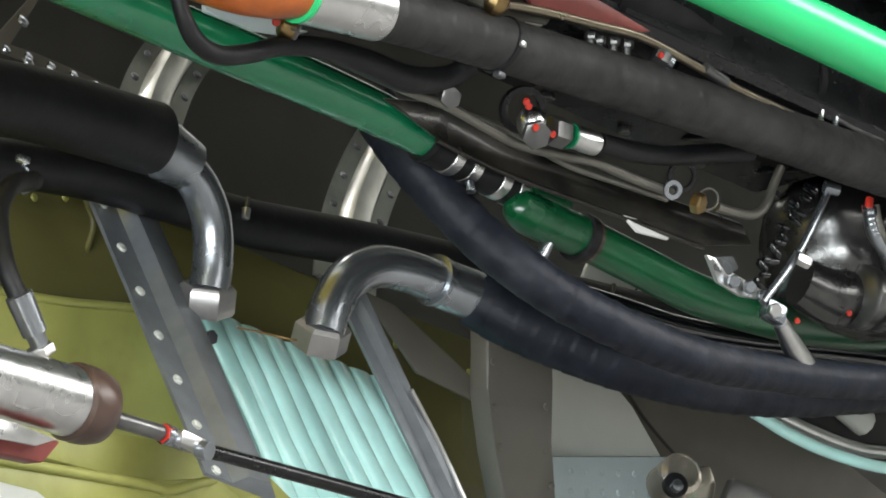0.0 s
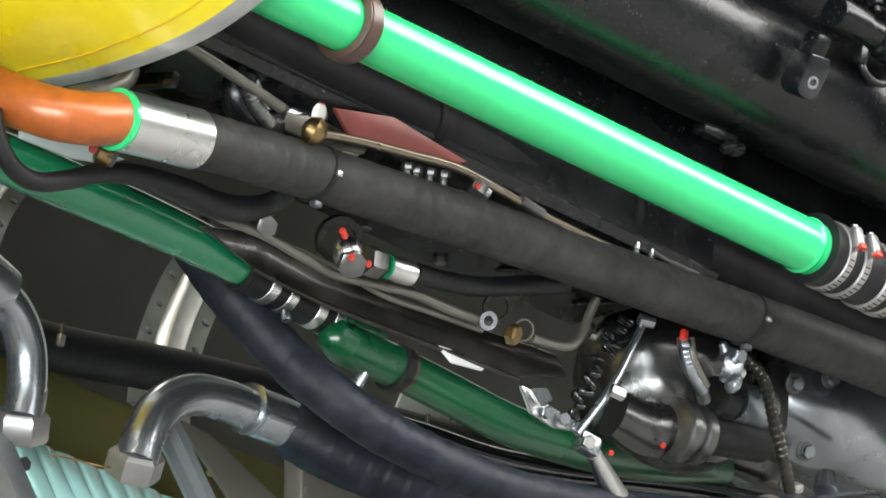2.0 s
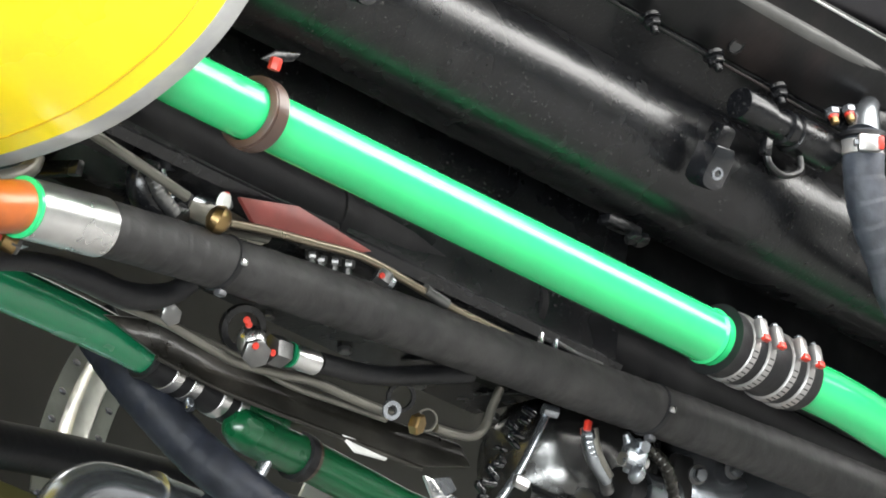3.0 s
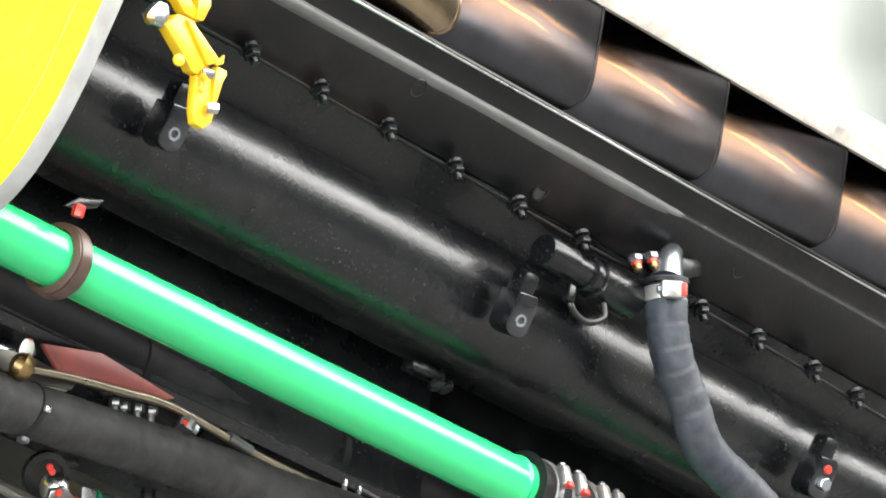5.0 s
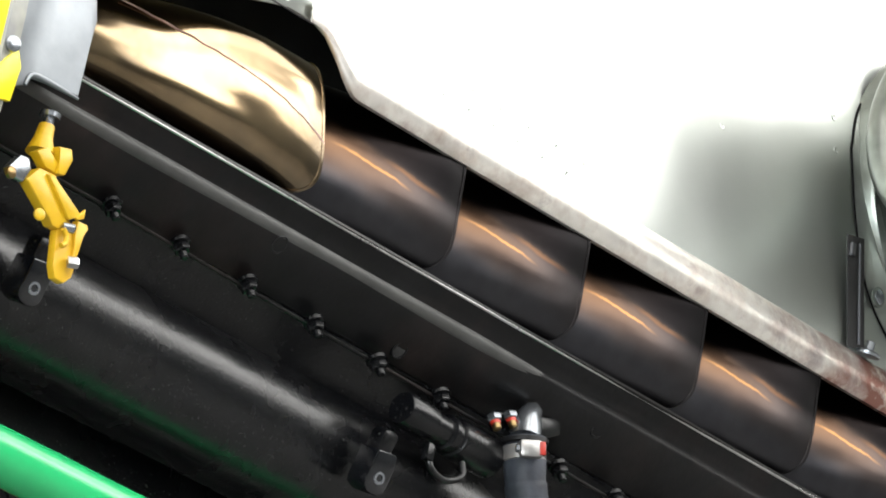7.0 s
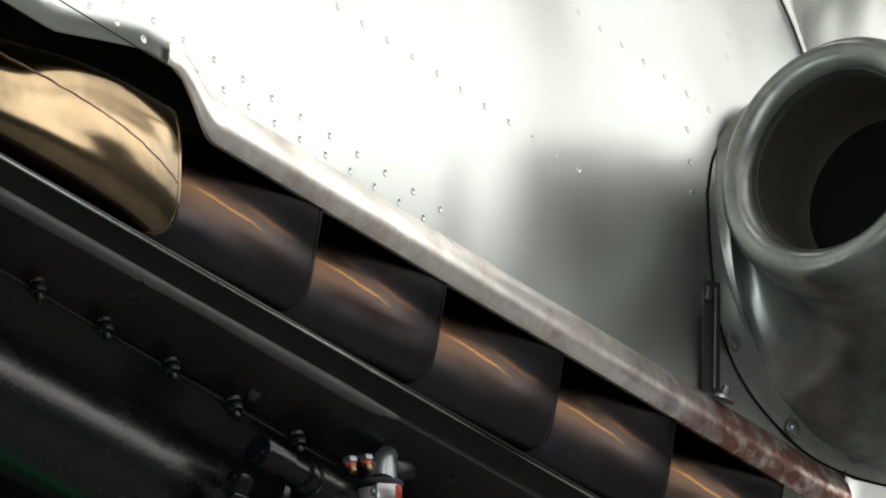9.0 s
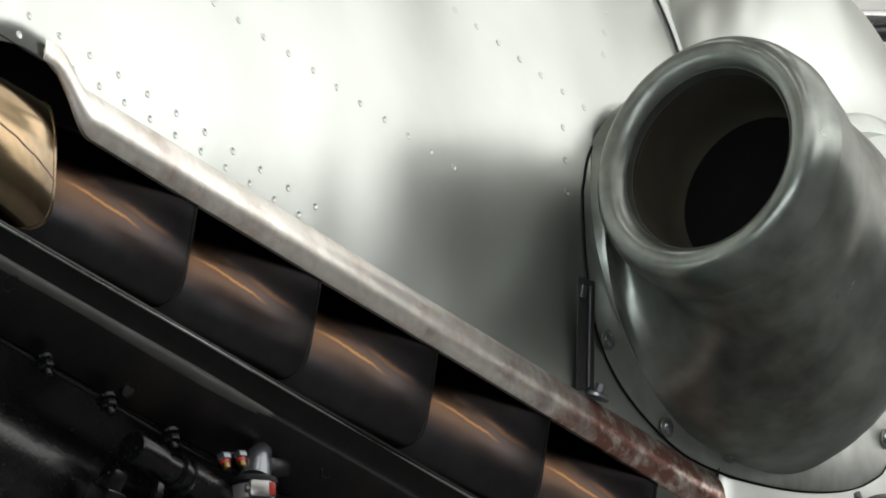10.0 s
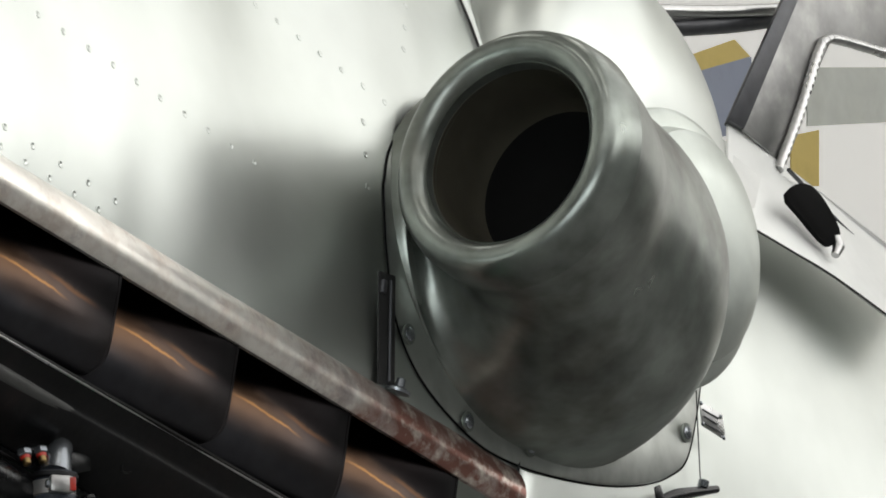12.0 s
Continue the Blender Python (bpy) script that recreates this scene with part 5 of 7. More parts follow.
corner.part("screw", lathe((-0.7585, 0.075, -0.0536), (-0.3, 0.9, 0), [(0, 0.006), (0.003, 0.006), (0.004, 0.004)], 14), M_STEEL)
corner.part("bracket", plate([(-0.769, 0.07, -0.075), (-0.7503, 0.07, -0.0505), (-0.7438, 0.07, -0.0651), (-0.7496, 0.07, -0.093), (-0.7701, 0.07, -0.0967)], (0, 0.004, 0), 0.001), M_YELLOW)

# inner lower engine casing
sump = Thing("engine_sump", (-0.4, -0.25, -0.25), "dark oily lower engine casing with bolted edges", "engine casing")
sump.part("casing", sweep([(-0.175, -0.12), (-0.172, -0.285), (-0.18, -0.297), (-0.31, -0.315), (-0.325, -0.305), (-0.33, -0.12)], -0.73, -0.1, 40, wobble=0.004), M_BLACK)
sump.part("edge_flange", sweep([(-0.168, -0.282), (-0.163, -0.286), (-0.166, -0.294), (-0.185, -0.302), (-0.19, -0.298)], -0.73, -0.1, 40, wobble=0.002), M_BLACK)
sump.part("centre_rib", sweep([(-0.235, -0.302), (-0.238, -0.314), (-0.245, -0.316), (-0.25, -0.305)], -0.73, -0.12, 30, wobble=0.003), M_COVER)
for k in range(7):
    x = -0.68 + 0.09 * k
    sump.part("cross_rib", brick((x, -0.245, -0.31), (0.007, 0.11, 0.012), ((1, 0.15, 0), (-0.15, 1, -0.13), (0, 0.13, 1)), 0.002), M_BLACK)
    sump.part("cover_bolt", hexagon((x + 0.04, -0.178, -0.298), (0.1, 0.2, -1), 0.0058, 0.006), M_CAST)
    sump.part("pan_bolt", hexagon((x + 0.05, -0.3, -0.312), (0.0, 0.1, -1), 0.0058, 0.006), M_CAST)
single("rear_casing", sweep([(-0.2, -0.1), (-0.2, -0.24), (-0.36, -0.27), (-0.38, -0.1)], -0.1, 0.62, 20, wobble=0.004), M_MATT, "dark rear engine casing in shade", "engine casing")
# ---- ribs on the far cowling panel ----
def rib(pts, label):
    """A bright flanged rib with a hat section and a row of rivets."""
    t = Thing("cowling_rib", pts[0], label, "rib", "ribs of the far cowling panel")
    c = spline(pts, 8)
    w = Vector((1, 0, 0))
    n = Vector((0, 0.75, 0.65))
    rings = []
    for p in c:
        rings.append([p + w * a + n * b for a, b in ((-0.018, 0.001), (-0.015, 0.008), (-0.009, 0.013), (0.009, 0.013), (0.015, 0.008), (0.018, 0.001))])
    t.part("web", loft(bmesh.new(), rings), M_RIB)
    for side in (-1, 1):
        t.part("flange", loft(bmesh.new(), [[p + w * side * a + n * b for a, b in ((0.0185, 0), (0.038, 0), (0.038, 0.002), (0.0185, 0.002))] for p in c]), M_FLANGE)
    for k, p in enumerate(c[2::5]):
        for side in (-0.029, 0.029):
            t.part("rivet", lathe(p + w * side, n, [(0, 0.005), (0.002, 0.0045), (0.003, 0.001)], 10), M_DARKSTEEL)


M_RIB = mat("worn_bare_rib", (0.78, 0.78, 0.76), 0.3, 0.9, 0.15, 30, 0.08, 90, (0.35, 0.34, 0.3), 0.5, 9)
rib([(-0.283, -0.78, -0.1848), (-0.311, -0.78, -0.2296), (-0.333, -0.77, -0.2707), (-0.3497, -0.76, -0.3307), (-0.358, -0.75, -0.3631)], "bright bare metal rib with rivets")
rib([(-0.032, -0.78, -0.1857), (-0.058, -0.78, -0.2339), (-0.0824, -0.77, -0.2822), (-0.097, -0.76, -0.3224), (-0.105, -0.75, -0.36)], "bright bare metal rib with rivets")
seam = Thing("panel_seam", (-0.4435, -0.78, -0.2742), "overlapping riveted seam of the cowling panel", "seam")
seam.part("lap", plate([(-0.5034, -0.785, -0.2685), (-0.4642, -0.785, -0.2131), (-0.4552, -0.785, -0.2102), (-0.4847, -0.785, -0.2674), (-0.3499, -0.785, -0.2643), (-0.3519, -0.785, -0.2707)], (0, -0.003, 0), 0.0005), M_GREYP)
for p in ((-0.4634, -0.78, -0.2708), (-0.4389, -0.78, -0.2714), (-0.4119, -0.78, -0.2717), (-0.3863, -0.78, -0.2701), (-0.4761, -0.78, -0.2404)):
    seam.part("rivet", lathe(p, (0, 0.8, 0.5), [(0, 0.006), (0.002, 0.005), (0.003, 0.001)], 10), M_STEEL)

# ---- cooler bay ----
tray = Thing("cooler_tray", (-0.5755, -0.5, -0.5978), "yellow-olive primed metal tray below the cooler", "tray")
tray.part("side_sheet", plate([(-0.7, -0.58, -0.535), (-0.6328, -0.58, -0.5259), (-0.5626, -0.58, -0.515), (-0.4978, -0.58, -0.5013), (-0.41, -0.58, -0.486), (-0.3, -0.58, -0.56), (-0.28, -0.58, -0.62), (-0.48, -0.58, -0.64), (-0.5775, -0.58, -0.645), (-0.7, -0.58, -0.65)], (0, -0.004, 0), 0.001), M_OLIVE)
tray.part("side_roll", tube([(-0.7, -0.579, -0.535), (-0.6328, -0.579, -0.5259), (-0.5626, -0.579, -0.515), (-0.4978, -0.579, -0.5013), (-0.41, -0.579, -0.486)], 0.0035, 10), M_OLIVE, "rolled olive edge")
tray.part("upper_sheet", plate([(-0.6024, -0.66, -0.4225), (-0.4838, -0.66, -0.399), (-0.4417, -0.66, -0.3889), (-0.3039, -0.62, -0.4086), (-0.0668, -0.6, -0.4149), (-0.0283, -0.6, -0.5391), (-0.1969, -0.6, -0.5827), (-0.6337, -0.6, -0.5448)], (0, -0.004, 0), 0.001), M_OLIVE_SHADE)
tray.part("lower_rail", plate([(-0.7069, -0.5, -0.6486), (-0.6157, -0.5, -0.635), (-0.5101, -0.5, -0.6201), (-0.4045, -0.5, -0.6191), (-0.3701, -0.5, -0.6327), (-0.4654, -0.5, -0.6573), (-0.5625, -0.5, -0.6604), (-0.7022, -0.5, -0.671)], (0, 0.006, 0.002), 0.002), M_OLIVE, "folded olive rail")
tray.part("edge_sheet", plate([(-0.7191, -0.48, -0.681), (-0.6223, -0.48, -0.6685), (-0.5408, -0.48, -0.6567), (-0.4775, -0.48, -0.6371), (-0.4374, -0.48, -0.6511), (-0.434, -0.48, -0.668), (-0.7071, -0.48, -0.7378)], (0, 0.004, 0), 0.002), M_OLIVE)
tray.part("edge_roll", tube([(-0.7228, -0.475, -0.6857), (-0.6264, -0.475, -0.6724), (-0.5477, -0.475, -0.6623), (-0.5269, -0.475, -0.6604), (-0.4821, -0.475, -0.6399)], 0.004, 10), M_OLIVE)
tray.part("apron", plate([(-0.7532, -0.45, -0.7088), (-0.6852, -0.45, -0.7038), (-0.6477, -0.45, -0.7156), (-0.743, -0.45, -0.757)], (0, 0.004, 0), 0.001), M_PALE)
for p in ((-0.4988, -0.65, -0.4881),):
    # Disc coloured dark for the shaded inside of a hole.
    tray.part("hole_disc", lathe(p, (0, 1, 0.2), [(0, 0.009), (0.003, 0.009)], 18), M_DARK, "dark disc painted as a round hole")
for p in ((-0.5556, -0.65, -0.4439), (-0.5319, -0.65, -0.4393), (-0.5189, -0.65, -0.4125), (-0.5509, -0.65, -0.4219), (-0.4997, -0.65, -0.43), (-0.1948, -0.59, -0.4462), (-0.1472, -0.59, -0.4473), (-0.1064, -0.59, -0.4457)):
    tray.part("rivet", lathe(p, (0, 1, 0.2), [(0, 0.0035), (0.0015, 0.003), (0.002, 0.001)], 10), M_OLIVE)
tray.part("stiffener", tube([(-0.5242, -0.64, -0.4929), (-0.5024, -0.64, -0.4638), (-0.4941, -0.64, -0.4292), (-0.5074, -0.64, -0.41)], 0.0025, 8), M_OLIVE_SHADE)

cooler = Thing("oil_cooler", (-0.3668, -0.47, -0.5523), "pale turquoise painted cooler with a corrugated face", "oil cooler")
TL, TR, BL, BR = V((-0.46, -0.545, -0.492)), V((-0.2252, -0.56, -0.4886)), V((-0.349, -0.51, -0.6538)), V((-0.1198, -0.53, -0.6063))
rows = []
NC = 9 * 10
across = (BL - TL).cross(TR - TL).normalized()
for j in range(5):
    t = j / 4
    row = []
    for i in range(NC + 1):
        s = i / NC
        w = (s * 9) % 1.0
        h = 0.002 * (math.sin(math.pi * w) ** 0.9) - 0.001 * math.exp(-((w - 0.02) / 0.05) ** 2)
        row.append(TL.lerp(TR, s).lerp(BL.lerp(BR, s), t) - across * h + Vector((0, 0.002 * noise.noise((s * 6, t * 5, 1)), 0)))
    rows.append(row)
front_sign = -1 if across.y > 0 else 1
if across.y > 0:
    for j, row in enumerate(rows):
        for i in range(len(row)):
            w = ((i / NC) * 9) % 1.0
            row[i] += across * 2 * 0.002 * (math.sin(math.pi * w) ** 0.9)
back = [[p - Vector((0, 0.02, 0)) for p in r] for r in rows]
cooler.part("corrugated_face", loft(bmesh.new(), rows, False), M_CYAN).modifiers.new("thick", "SOLIDIFY").thickness = 0.002
cooler.part("core", plate([TL - Vector((0, 0.006, 0)), TR - Vector((0, 0.006, 0)), BR - Vector((0, 0.006, 0)), BL - Vector((0, 0.006, 0))], (0.01, -0.02, 0.0), 0.002), M_CYAN)
for p in ((-0.4586, -0.53, -0.5181), (-0.2184, -0.54, -0.5162)):
    cooler.part("bolt", hexagon(p, (0, 1, 0), 0.006, 0.006), M_DARKSTEEL)
single("safety_wire", tube([(-0.4961, -0.46, -0.5255), (-0.4815, -0.45, -0.5257), (-0.4667, -0.44, -0.5268), (-0.4515, -0.44, -0.5244)], 0.0009, 6), M_BRASS, "thin twisted locking wire between the nuts", "wire")


def strut(name, a, b, wide, depth, material, label, holes=0, lean=(1, 0, 0)):
    t = Thing(name, a, label, "strut", "struts of the cooler bay")
    a, b = Vector(a), Vector(b)
    d = (b - a).normalized()
    s = (Vector(lean) - d * Vector(lean).dot(d)).normalized()
    n = d.cross(s)
    if n.y < 0:
        n = -n
    sec = [(-wide / 2, 0), (-wide * 0.12, 0.0), (-wide * 0.02, depth), (wide * 0.3, depth), (wide / 2, 0.0), (wide / 2, -0.003), (-wide / 2, -0.003)]
    t.part("channel", loft(bmesh.new(), [[p + s * u + n * v for u, v in sec] for p in (a, a.lerp(b, 0.33), a.lerp(b, 0.66), b)]), material)
    for k in range(holes):
        p = a.lerp(b, 0.12 + 0.86 * k / max(holes - 1, 1)) - s * wide * 0.33
        t.part("rivet", lathe(p, n, [(0, 0.0044), (0.002, 0.004), (0.003, 0.001)], 14), M_PALE)


strut("stay", (-0.52, -0.6, -0.4017), (-0.5255, -0.4, -0.6609), 0.075, 0.011, M_STAY, "grey painted channel stay with a row of rivets", 7)
strut("stay", (-0.3721, -0.47, -0.4628), (-0.224, -0.45, -0.6251), 0.026, 0.008, M_STAY, "narrow grey metal stay beside the cooler", 0)
single("stay_edge", tube([(-0.311, -0.45, -0.5249), (-0.2701, -0.45, -0.5595), (-0.2395, -0.44, -0.6022)], 0.0018, 8), M_ALU, "bright worn edge of the stay", "edge trim")
single("gusset", plate([(-0.3111, -0.52, -0.438), (-0.2712, -0.52, -0.4398), (-0.1563, -0.52, -0.4782), (-0.1536, -0.52, -0.4916), (-0.2354, -0.52, -0.4857)], (0, -0.004, 0), 0.001), M_GREYP, "warm grey triangular gusset plate", "gusset")
post = Thing("bay_frame", (-0.1356, -0.5, -0.488), "warm grey upright bay frame with faint rivets", "frame")
post.part("web", plate([(-0.1871, -0.5, -0.427), (-0.1106, -0.5, -0.4056), (-0.1013, -0.5, -0.4599), (-0.0938, -0.5, -0.505), (-0.0688, -0.5, -0.5831), (-0.1242, -0.5, -0.5972), (-0.1557, -0.5, -0.5308), (-0.1743, -0.5, -0.4844)], (0, -0.02, 0), 0.003), M_GREYP)
post.part("rear_flange", plate([(-0.1665, -0.53, -0.419), (-0.1845, -0.5, -0.4263), (-0.173, -0.5, -0.4841), (-0.1544, -0.5, -0.5305), (-0.1222, -0.5, -0.5967), (-0.1091, -0.53, -0.5919), (-0.1388, -0.53, -0.5246)], (0, -0.004, 0), 0.001), M_DARKSTEEL)
for p in ((-0.1757, -0.498, -0.4615), (-0.1661, -0.498, -0.4963), (-0.1535, -0.498, -0.5257), (-0.1148, -0.498, -0.4448), (-0.1077, -0.498, -0.4806), (-0.0994, -0.498, -0.516), (-0.0889, -0.498, -0.5415)):
    post.part("rivet", lathe(p, (0, 1, 0), [(0, 0.0032), (0.0012, 0.0028), (0.0016, 0.0008)], 10), M_GREYP)

# ---- actuator at the foot ----
act = Thing("flap_actuator", (-0.7519, -0.38, -0.6535), "bright metal actuator cylinder with a brown boot and rod", "actuator")
ad = V((0.13, 0, 0.0077))
act.part("cylinder", lathe((-0.8319, -0.38, -0.6574), ad, [(0, 0.0262), (0.106, 0.0262), (0.107, 0.024)], 36), M_ALU)
act.part("boot", lathe((-0.729, -0.38, -0.6512), ad, [(0, 0.027), (0.003, 0.0292), (0.009, 0.0285), (0.012, 0.0293), (0.02, 0.0288), (0.03, 0.026), (0.036, 0.018), (0.038, 0.008)], 32), M_BROWN, "brown rubber boot")
act.part("rod", tube([(-0.6944, -0.38, -0.6528), (-0.6334, -0.38, -0.6498)], 0.0062, 14), M_CAST)
act.part("rod_end", tube([(-0.6323, -0.378, -0.6504), (-0.5966, -0.378, -0.6504)], [0.008, 0.0065], 12), M_STEEL)
act.part("lock_nut", hexagon((-0.6335, -0.378, -0.6503), ad, 0.0078, 0.006), M_RED, "red-marked lock nut")
act.part("clevis", brick((-0.612, -0.372, -0.6512), (0.026, 0.012, 0.011), ((1, 0, -0.05), (0, 1, 0), (0.05, 0, 1)), 0.002), M_ALU, "bright clevis block")
act.part("clevis_bolt", lathe((-0.6027, -0.37, -0.6546), (0.2, 1, -0.2), [(0, 0.007), (0.01, 0.007), (0.011, 0.004)], 14), M_STEEL)
act.part("mount", plate([(-0.8311, -0.36, -0.6908), (-0.7982, -0.36, -0.6874), (-0.7538, -0.36, -0.6881), (-0.7733, -0.36, -0.6983), (-0.8282, -0.36, -0.7046)], (0, 0.003, 0), 0.001), M_ALU)
act.part("mount_block", plate([(-0.8202, -0.37, -0.6977), (-0.7763, -0.37, -0.6922), (-0.737, -0.37, -0.6839), (-0.7521, -0.37, -0.7047), (-0.8172, -0.37, -0.7115)], (0, -0.02, 0), 0.003), M_REDBR, "red rubber block")
act.part("push_rod", tube([(-0.601, -0.37, -0.6542), (-0.5626, -0.37, -0.6514), (-0.4831, -0.365, -0.6473), (-0.3644, -0.36, -0.6409)], 0.0055, 12), M_BLACK, "thin black push rod")
hosea = Thing("actuator_hose", (-0.7874, -0.4, -0.5559), "thin black hydraulic hose with a steel end fitting", "hose")
hosea.part("hose", tube([(-0.7322, -0.45, -0.4796), (-0.7709, -0.43, -0.4971), (-0.7874, -0.42, -0.5243), (-0.7911, -0.4, -0.5655), (-0.7815, -0.39, -0.589)], 0.0075, 14), M_RUBBER)
hosea.part("fitting", tube([(-0.785, -0.388, -0.5868), (-0.7655, -0.386, -0.6103)], [0.0105, 0.0095], 14), M_STEEL)
hosea.part("nipple", tube([(-0.7655, -0.386, -0.6103), (-0.7535, -0.386, -0.6239)], [0.0075, 0.006], 12), M_STEEL)
hosea.part("union_nut", hexagon((-0.7593, -0.386, -0.6179), V((-0.7535, -0.386, -0.6239)) - V((-0.7655, -0.386, -0.6103)), 0.0105, 0.008), M_NUT)
hosea.part("paint_mark", lathe((-0.7588, -0.382, -0.6223), (0, 1, 0), [(0, 0.004), (0.002, 0.003)], 8), M_RED, "red lacquer mark")
tie = Thing("cable_tie", (-0.7004, -0.5, -0.4569), "pale cable tie round the black hoses", "cable tie")
tie.part("band", tube([(-0.7075, -0.5, -0.4511), (-0.7022, -0.49, -0.4606), (-0.6967, -0.49, -0.4699), (-0.6967, -0.5, -0.4743)], 0.0017, 8), M_STEEL)
tie.part("lock", brick((-0.7108, -0.49, -0.453), (0.012, 0.006, 0.006)), M_ALU)

# ---- pale sheet metal aft of the bay frame ----
single("wheel_bay_sheet", plate([(0.0214, -0.62, -0.3989), (0.0898, -0.62, -0.3924), (0.126, -0.62, -0.4097), (0.1689, -0.62, -0.4418), (0.0367, -0.62, -0.4767)], (0, -0.004, 0), 0.001), M_PALE, "pale grey painted sheet behind the hoses", "sheet")
single("duct_cone", plate([(0.1218, -0.66, -0.3785), (0.3322, -0.66, -0.3413), (0.5147, -0.64, -0.3969), (0.5202, -0.64, -0.4265), (0.2472, -0.64, -0.4959), (0.2235, -0.66, -0.446)], (0, -0.004, 0), 0.001), M_GREYP, "warm grey curved duct sheet", "duct")
single("duct_seam", tube([(0.1472, -0.65, -0.3871), (0.1742, -0.65, -0.4047), (0.215, -0.65, -0.4238), (0.2553, -0.65, -0.4383)], 0.0014, 8), M_DARK, "dark seam line on the duct sheet", "seam")
lowsheet = Thing("riveted_sheet", (0.075, -0.6, -0.4882), "pale blue-grey riveted sheet", "sheet")
lowsheet.part("sheet", plate([(0.0262, -0.61, -0.4805), (0.1791, -0.61, -0.4402), (0.1928, -0.61, -0.5112), (0.0446, -0.61, -0.5488)], (0, -0.004, 0), 0.0005), M_BLUEGREY)
for j in range(3):
    for i in range(6):
        lowsheet.part("rivet", lathe(V((0.0492, -0.609, -0.4872)).lerp(V((0.1459, -0.609, -0.4643)), i / 5) + (V((0.0523, -0.609, -0.5033)) - V((0.0492, -0.609, -0.4872))) * j, (0, 1, 0), [(0, 0.003), (0.0012, 0.0025), (0.0016, 0.0008)], 8), M_BLUEGREY)
hub = Thing("damper_fitting", (0.0562, -0.5, -0.5036), "metal fitting with a black bush and bolt", "fitting")
hub.part("body", lathe((0.0824, -0.53, -0.496), (-0.4, 0.8, 0.2), [(0, 0.019), (0.03, 0.018), (0.034, 0.014)], 24), M_ALU2)
hub.part("bush", lathe((0.0468, -0.49, -0.5075), (-0.4, 0.8, 0.2), [(0, 0.0105), (0.006, 0.0105), (0.007, 0.008)], 24), M_RUBBER)
hub.part("bolt", lathe((0.0379, -0.48, -0.5109), (-0.4, 0.8, 0.2), [(0, 0.005), (0.006, 0.005), (0.007, 0.003)], 16), M_STEEL)
hub.part("arm", plate([(0.0727, -0.53, -0.4831), (0.1205, -0.53, -0.4686), (0.1305, -0.53, -0.4825), (0.1255, -0.53, -0.5323), (0.0638, -0.53, -0.548)], (0, 0.012, 0), 0.003), M_ALU2)
hub.part("cover", plate([(0.1313, -0.52, -0.5023), (0.1425, -0.52, -0.4732), (0.1867, -0.52, -0.4733), (0.2337, -0.52, -0.5053), (0.1283, -0.52, -0.5321)], (0, 0.01, 0), 0.003), M_CAST)
# turquoise ring round a dark opening
ringo = Thing("duct_mouth", (0.3077, -0.55, -0.3853), "turquoise edged round duct opening", "duct")
rc = [(0.2008, -0.55, -0.399), (0.2508, -0.55, -0.4054), (0.3118, -0.55, -0.4067), (0.3877, -0.55, -0.3993), (0.4779, -0.55, -0.3756)]
ringo.part("edge", tube(rc, 0.0055, 12), M_CYAN)
ringo.part("inner_edge", tube([(0.2258, -0.56, -0.3892), (0.283, -0.56, -0.3922), (0.3517, -0.56, -0.3905), (0.427, -0.56, -0.3757)], 0.006, 12), M_ALU)
# Black plate stands in for the shade within the ring.
ringo.part("inside", plate([(0.2391, -0.575, -0.3846), (0.3401, -0.575, -0.3952), (0.446, -0.575, -0.3774), (0.4959, -0.575, -0.3025), (0.2719, -0.575, -0.3582)], (0, -0.01, 0), 0), M_DARK, "flat black piece painted as the dark duct inside")
ringo.part("web", tube([(0.3122, -0.565, -0.353), (0.3608, -0.565, -0.3651)], 0.012, 10), M_PALE)
# white sheets behind the green pipe
single("inner_sheet", plate([(0.0077, -0.58, -0.3152), (0.0711, -0.58, -0.3192), (0.0592, -0.58, -0.3398), (-0.0013, -0.58, -0.3422)], (0, -0.003, 0), 0.0005), M_PALE, "pale painted inner sheet", "sheet")
single("inner_sheet", plate([(0.0766, -0.58, -0.3177), (0.1617, -0.58, -0.3209), (0.1596, -0.58, -0.3289), (0.0661, -0.58, -0.3379)], (0, -0.003, 0), 0.0005), M_PALE, "pale painted inner sheet", "sheet")
# ---- thin lines, fittings and castings under the engine ----
gal = Thing("engine_gallery", (-0.4675, -0.2, -0.2657), "matt black gallery tube inside the engine bay", "tube")
gal.part("tube", tube([(-0.7058, -0.2, -0.2584), (-0.5759, -0.2, -0.263), (-0.2692, -0.2, -0.2642), (0.0885, -0.2, -0.2689), (0.4254, -0.22, -0.2595)], [0.03, 0.03, 0.028, 0.026, 0.024], 24), M_MATT)
gd2 = V((-0.2692, -0.2, -0.2642)) - V((-0.5759, -0.2, -0.263))
for p in ((-0.429, -0.2, -0.2637), (-0.1969, -0.2, -0.2649)):
    gal.part("collar", lathe(p, gd2, [(0, 0.028), (0.001, 0.031), (0.008, 0.031), (0.009, 0.028)], 24), M_MATT)
single("thin_hose", tube([(-0.8518, -0.2, -0.3919), (-0.8424, -0.2, -0.4098), (-0.8261, -0.2, -0.4256), (-0.8024, -0.2, -0.4295), (-0.7727, -0.2, -0.4194), (-0.7408, -0.2, -0.404), (-0.7017, -0.2, -0.3935), (-0.6546, -0.2, -0.39), (-0.6125, -0.2, -0.389), (-0.5723, -0.2, -0.3757), (-0.5583, -0.19, -0.3611)], [0.006, 0.006, 0.007, 0.0072, 0.0072, 0.0072, 0.008, 0.01, 0.0105, 0.009, 0.008], 16), M_RUBBER, "thin black hose bent below the engine", "hose")
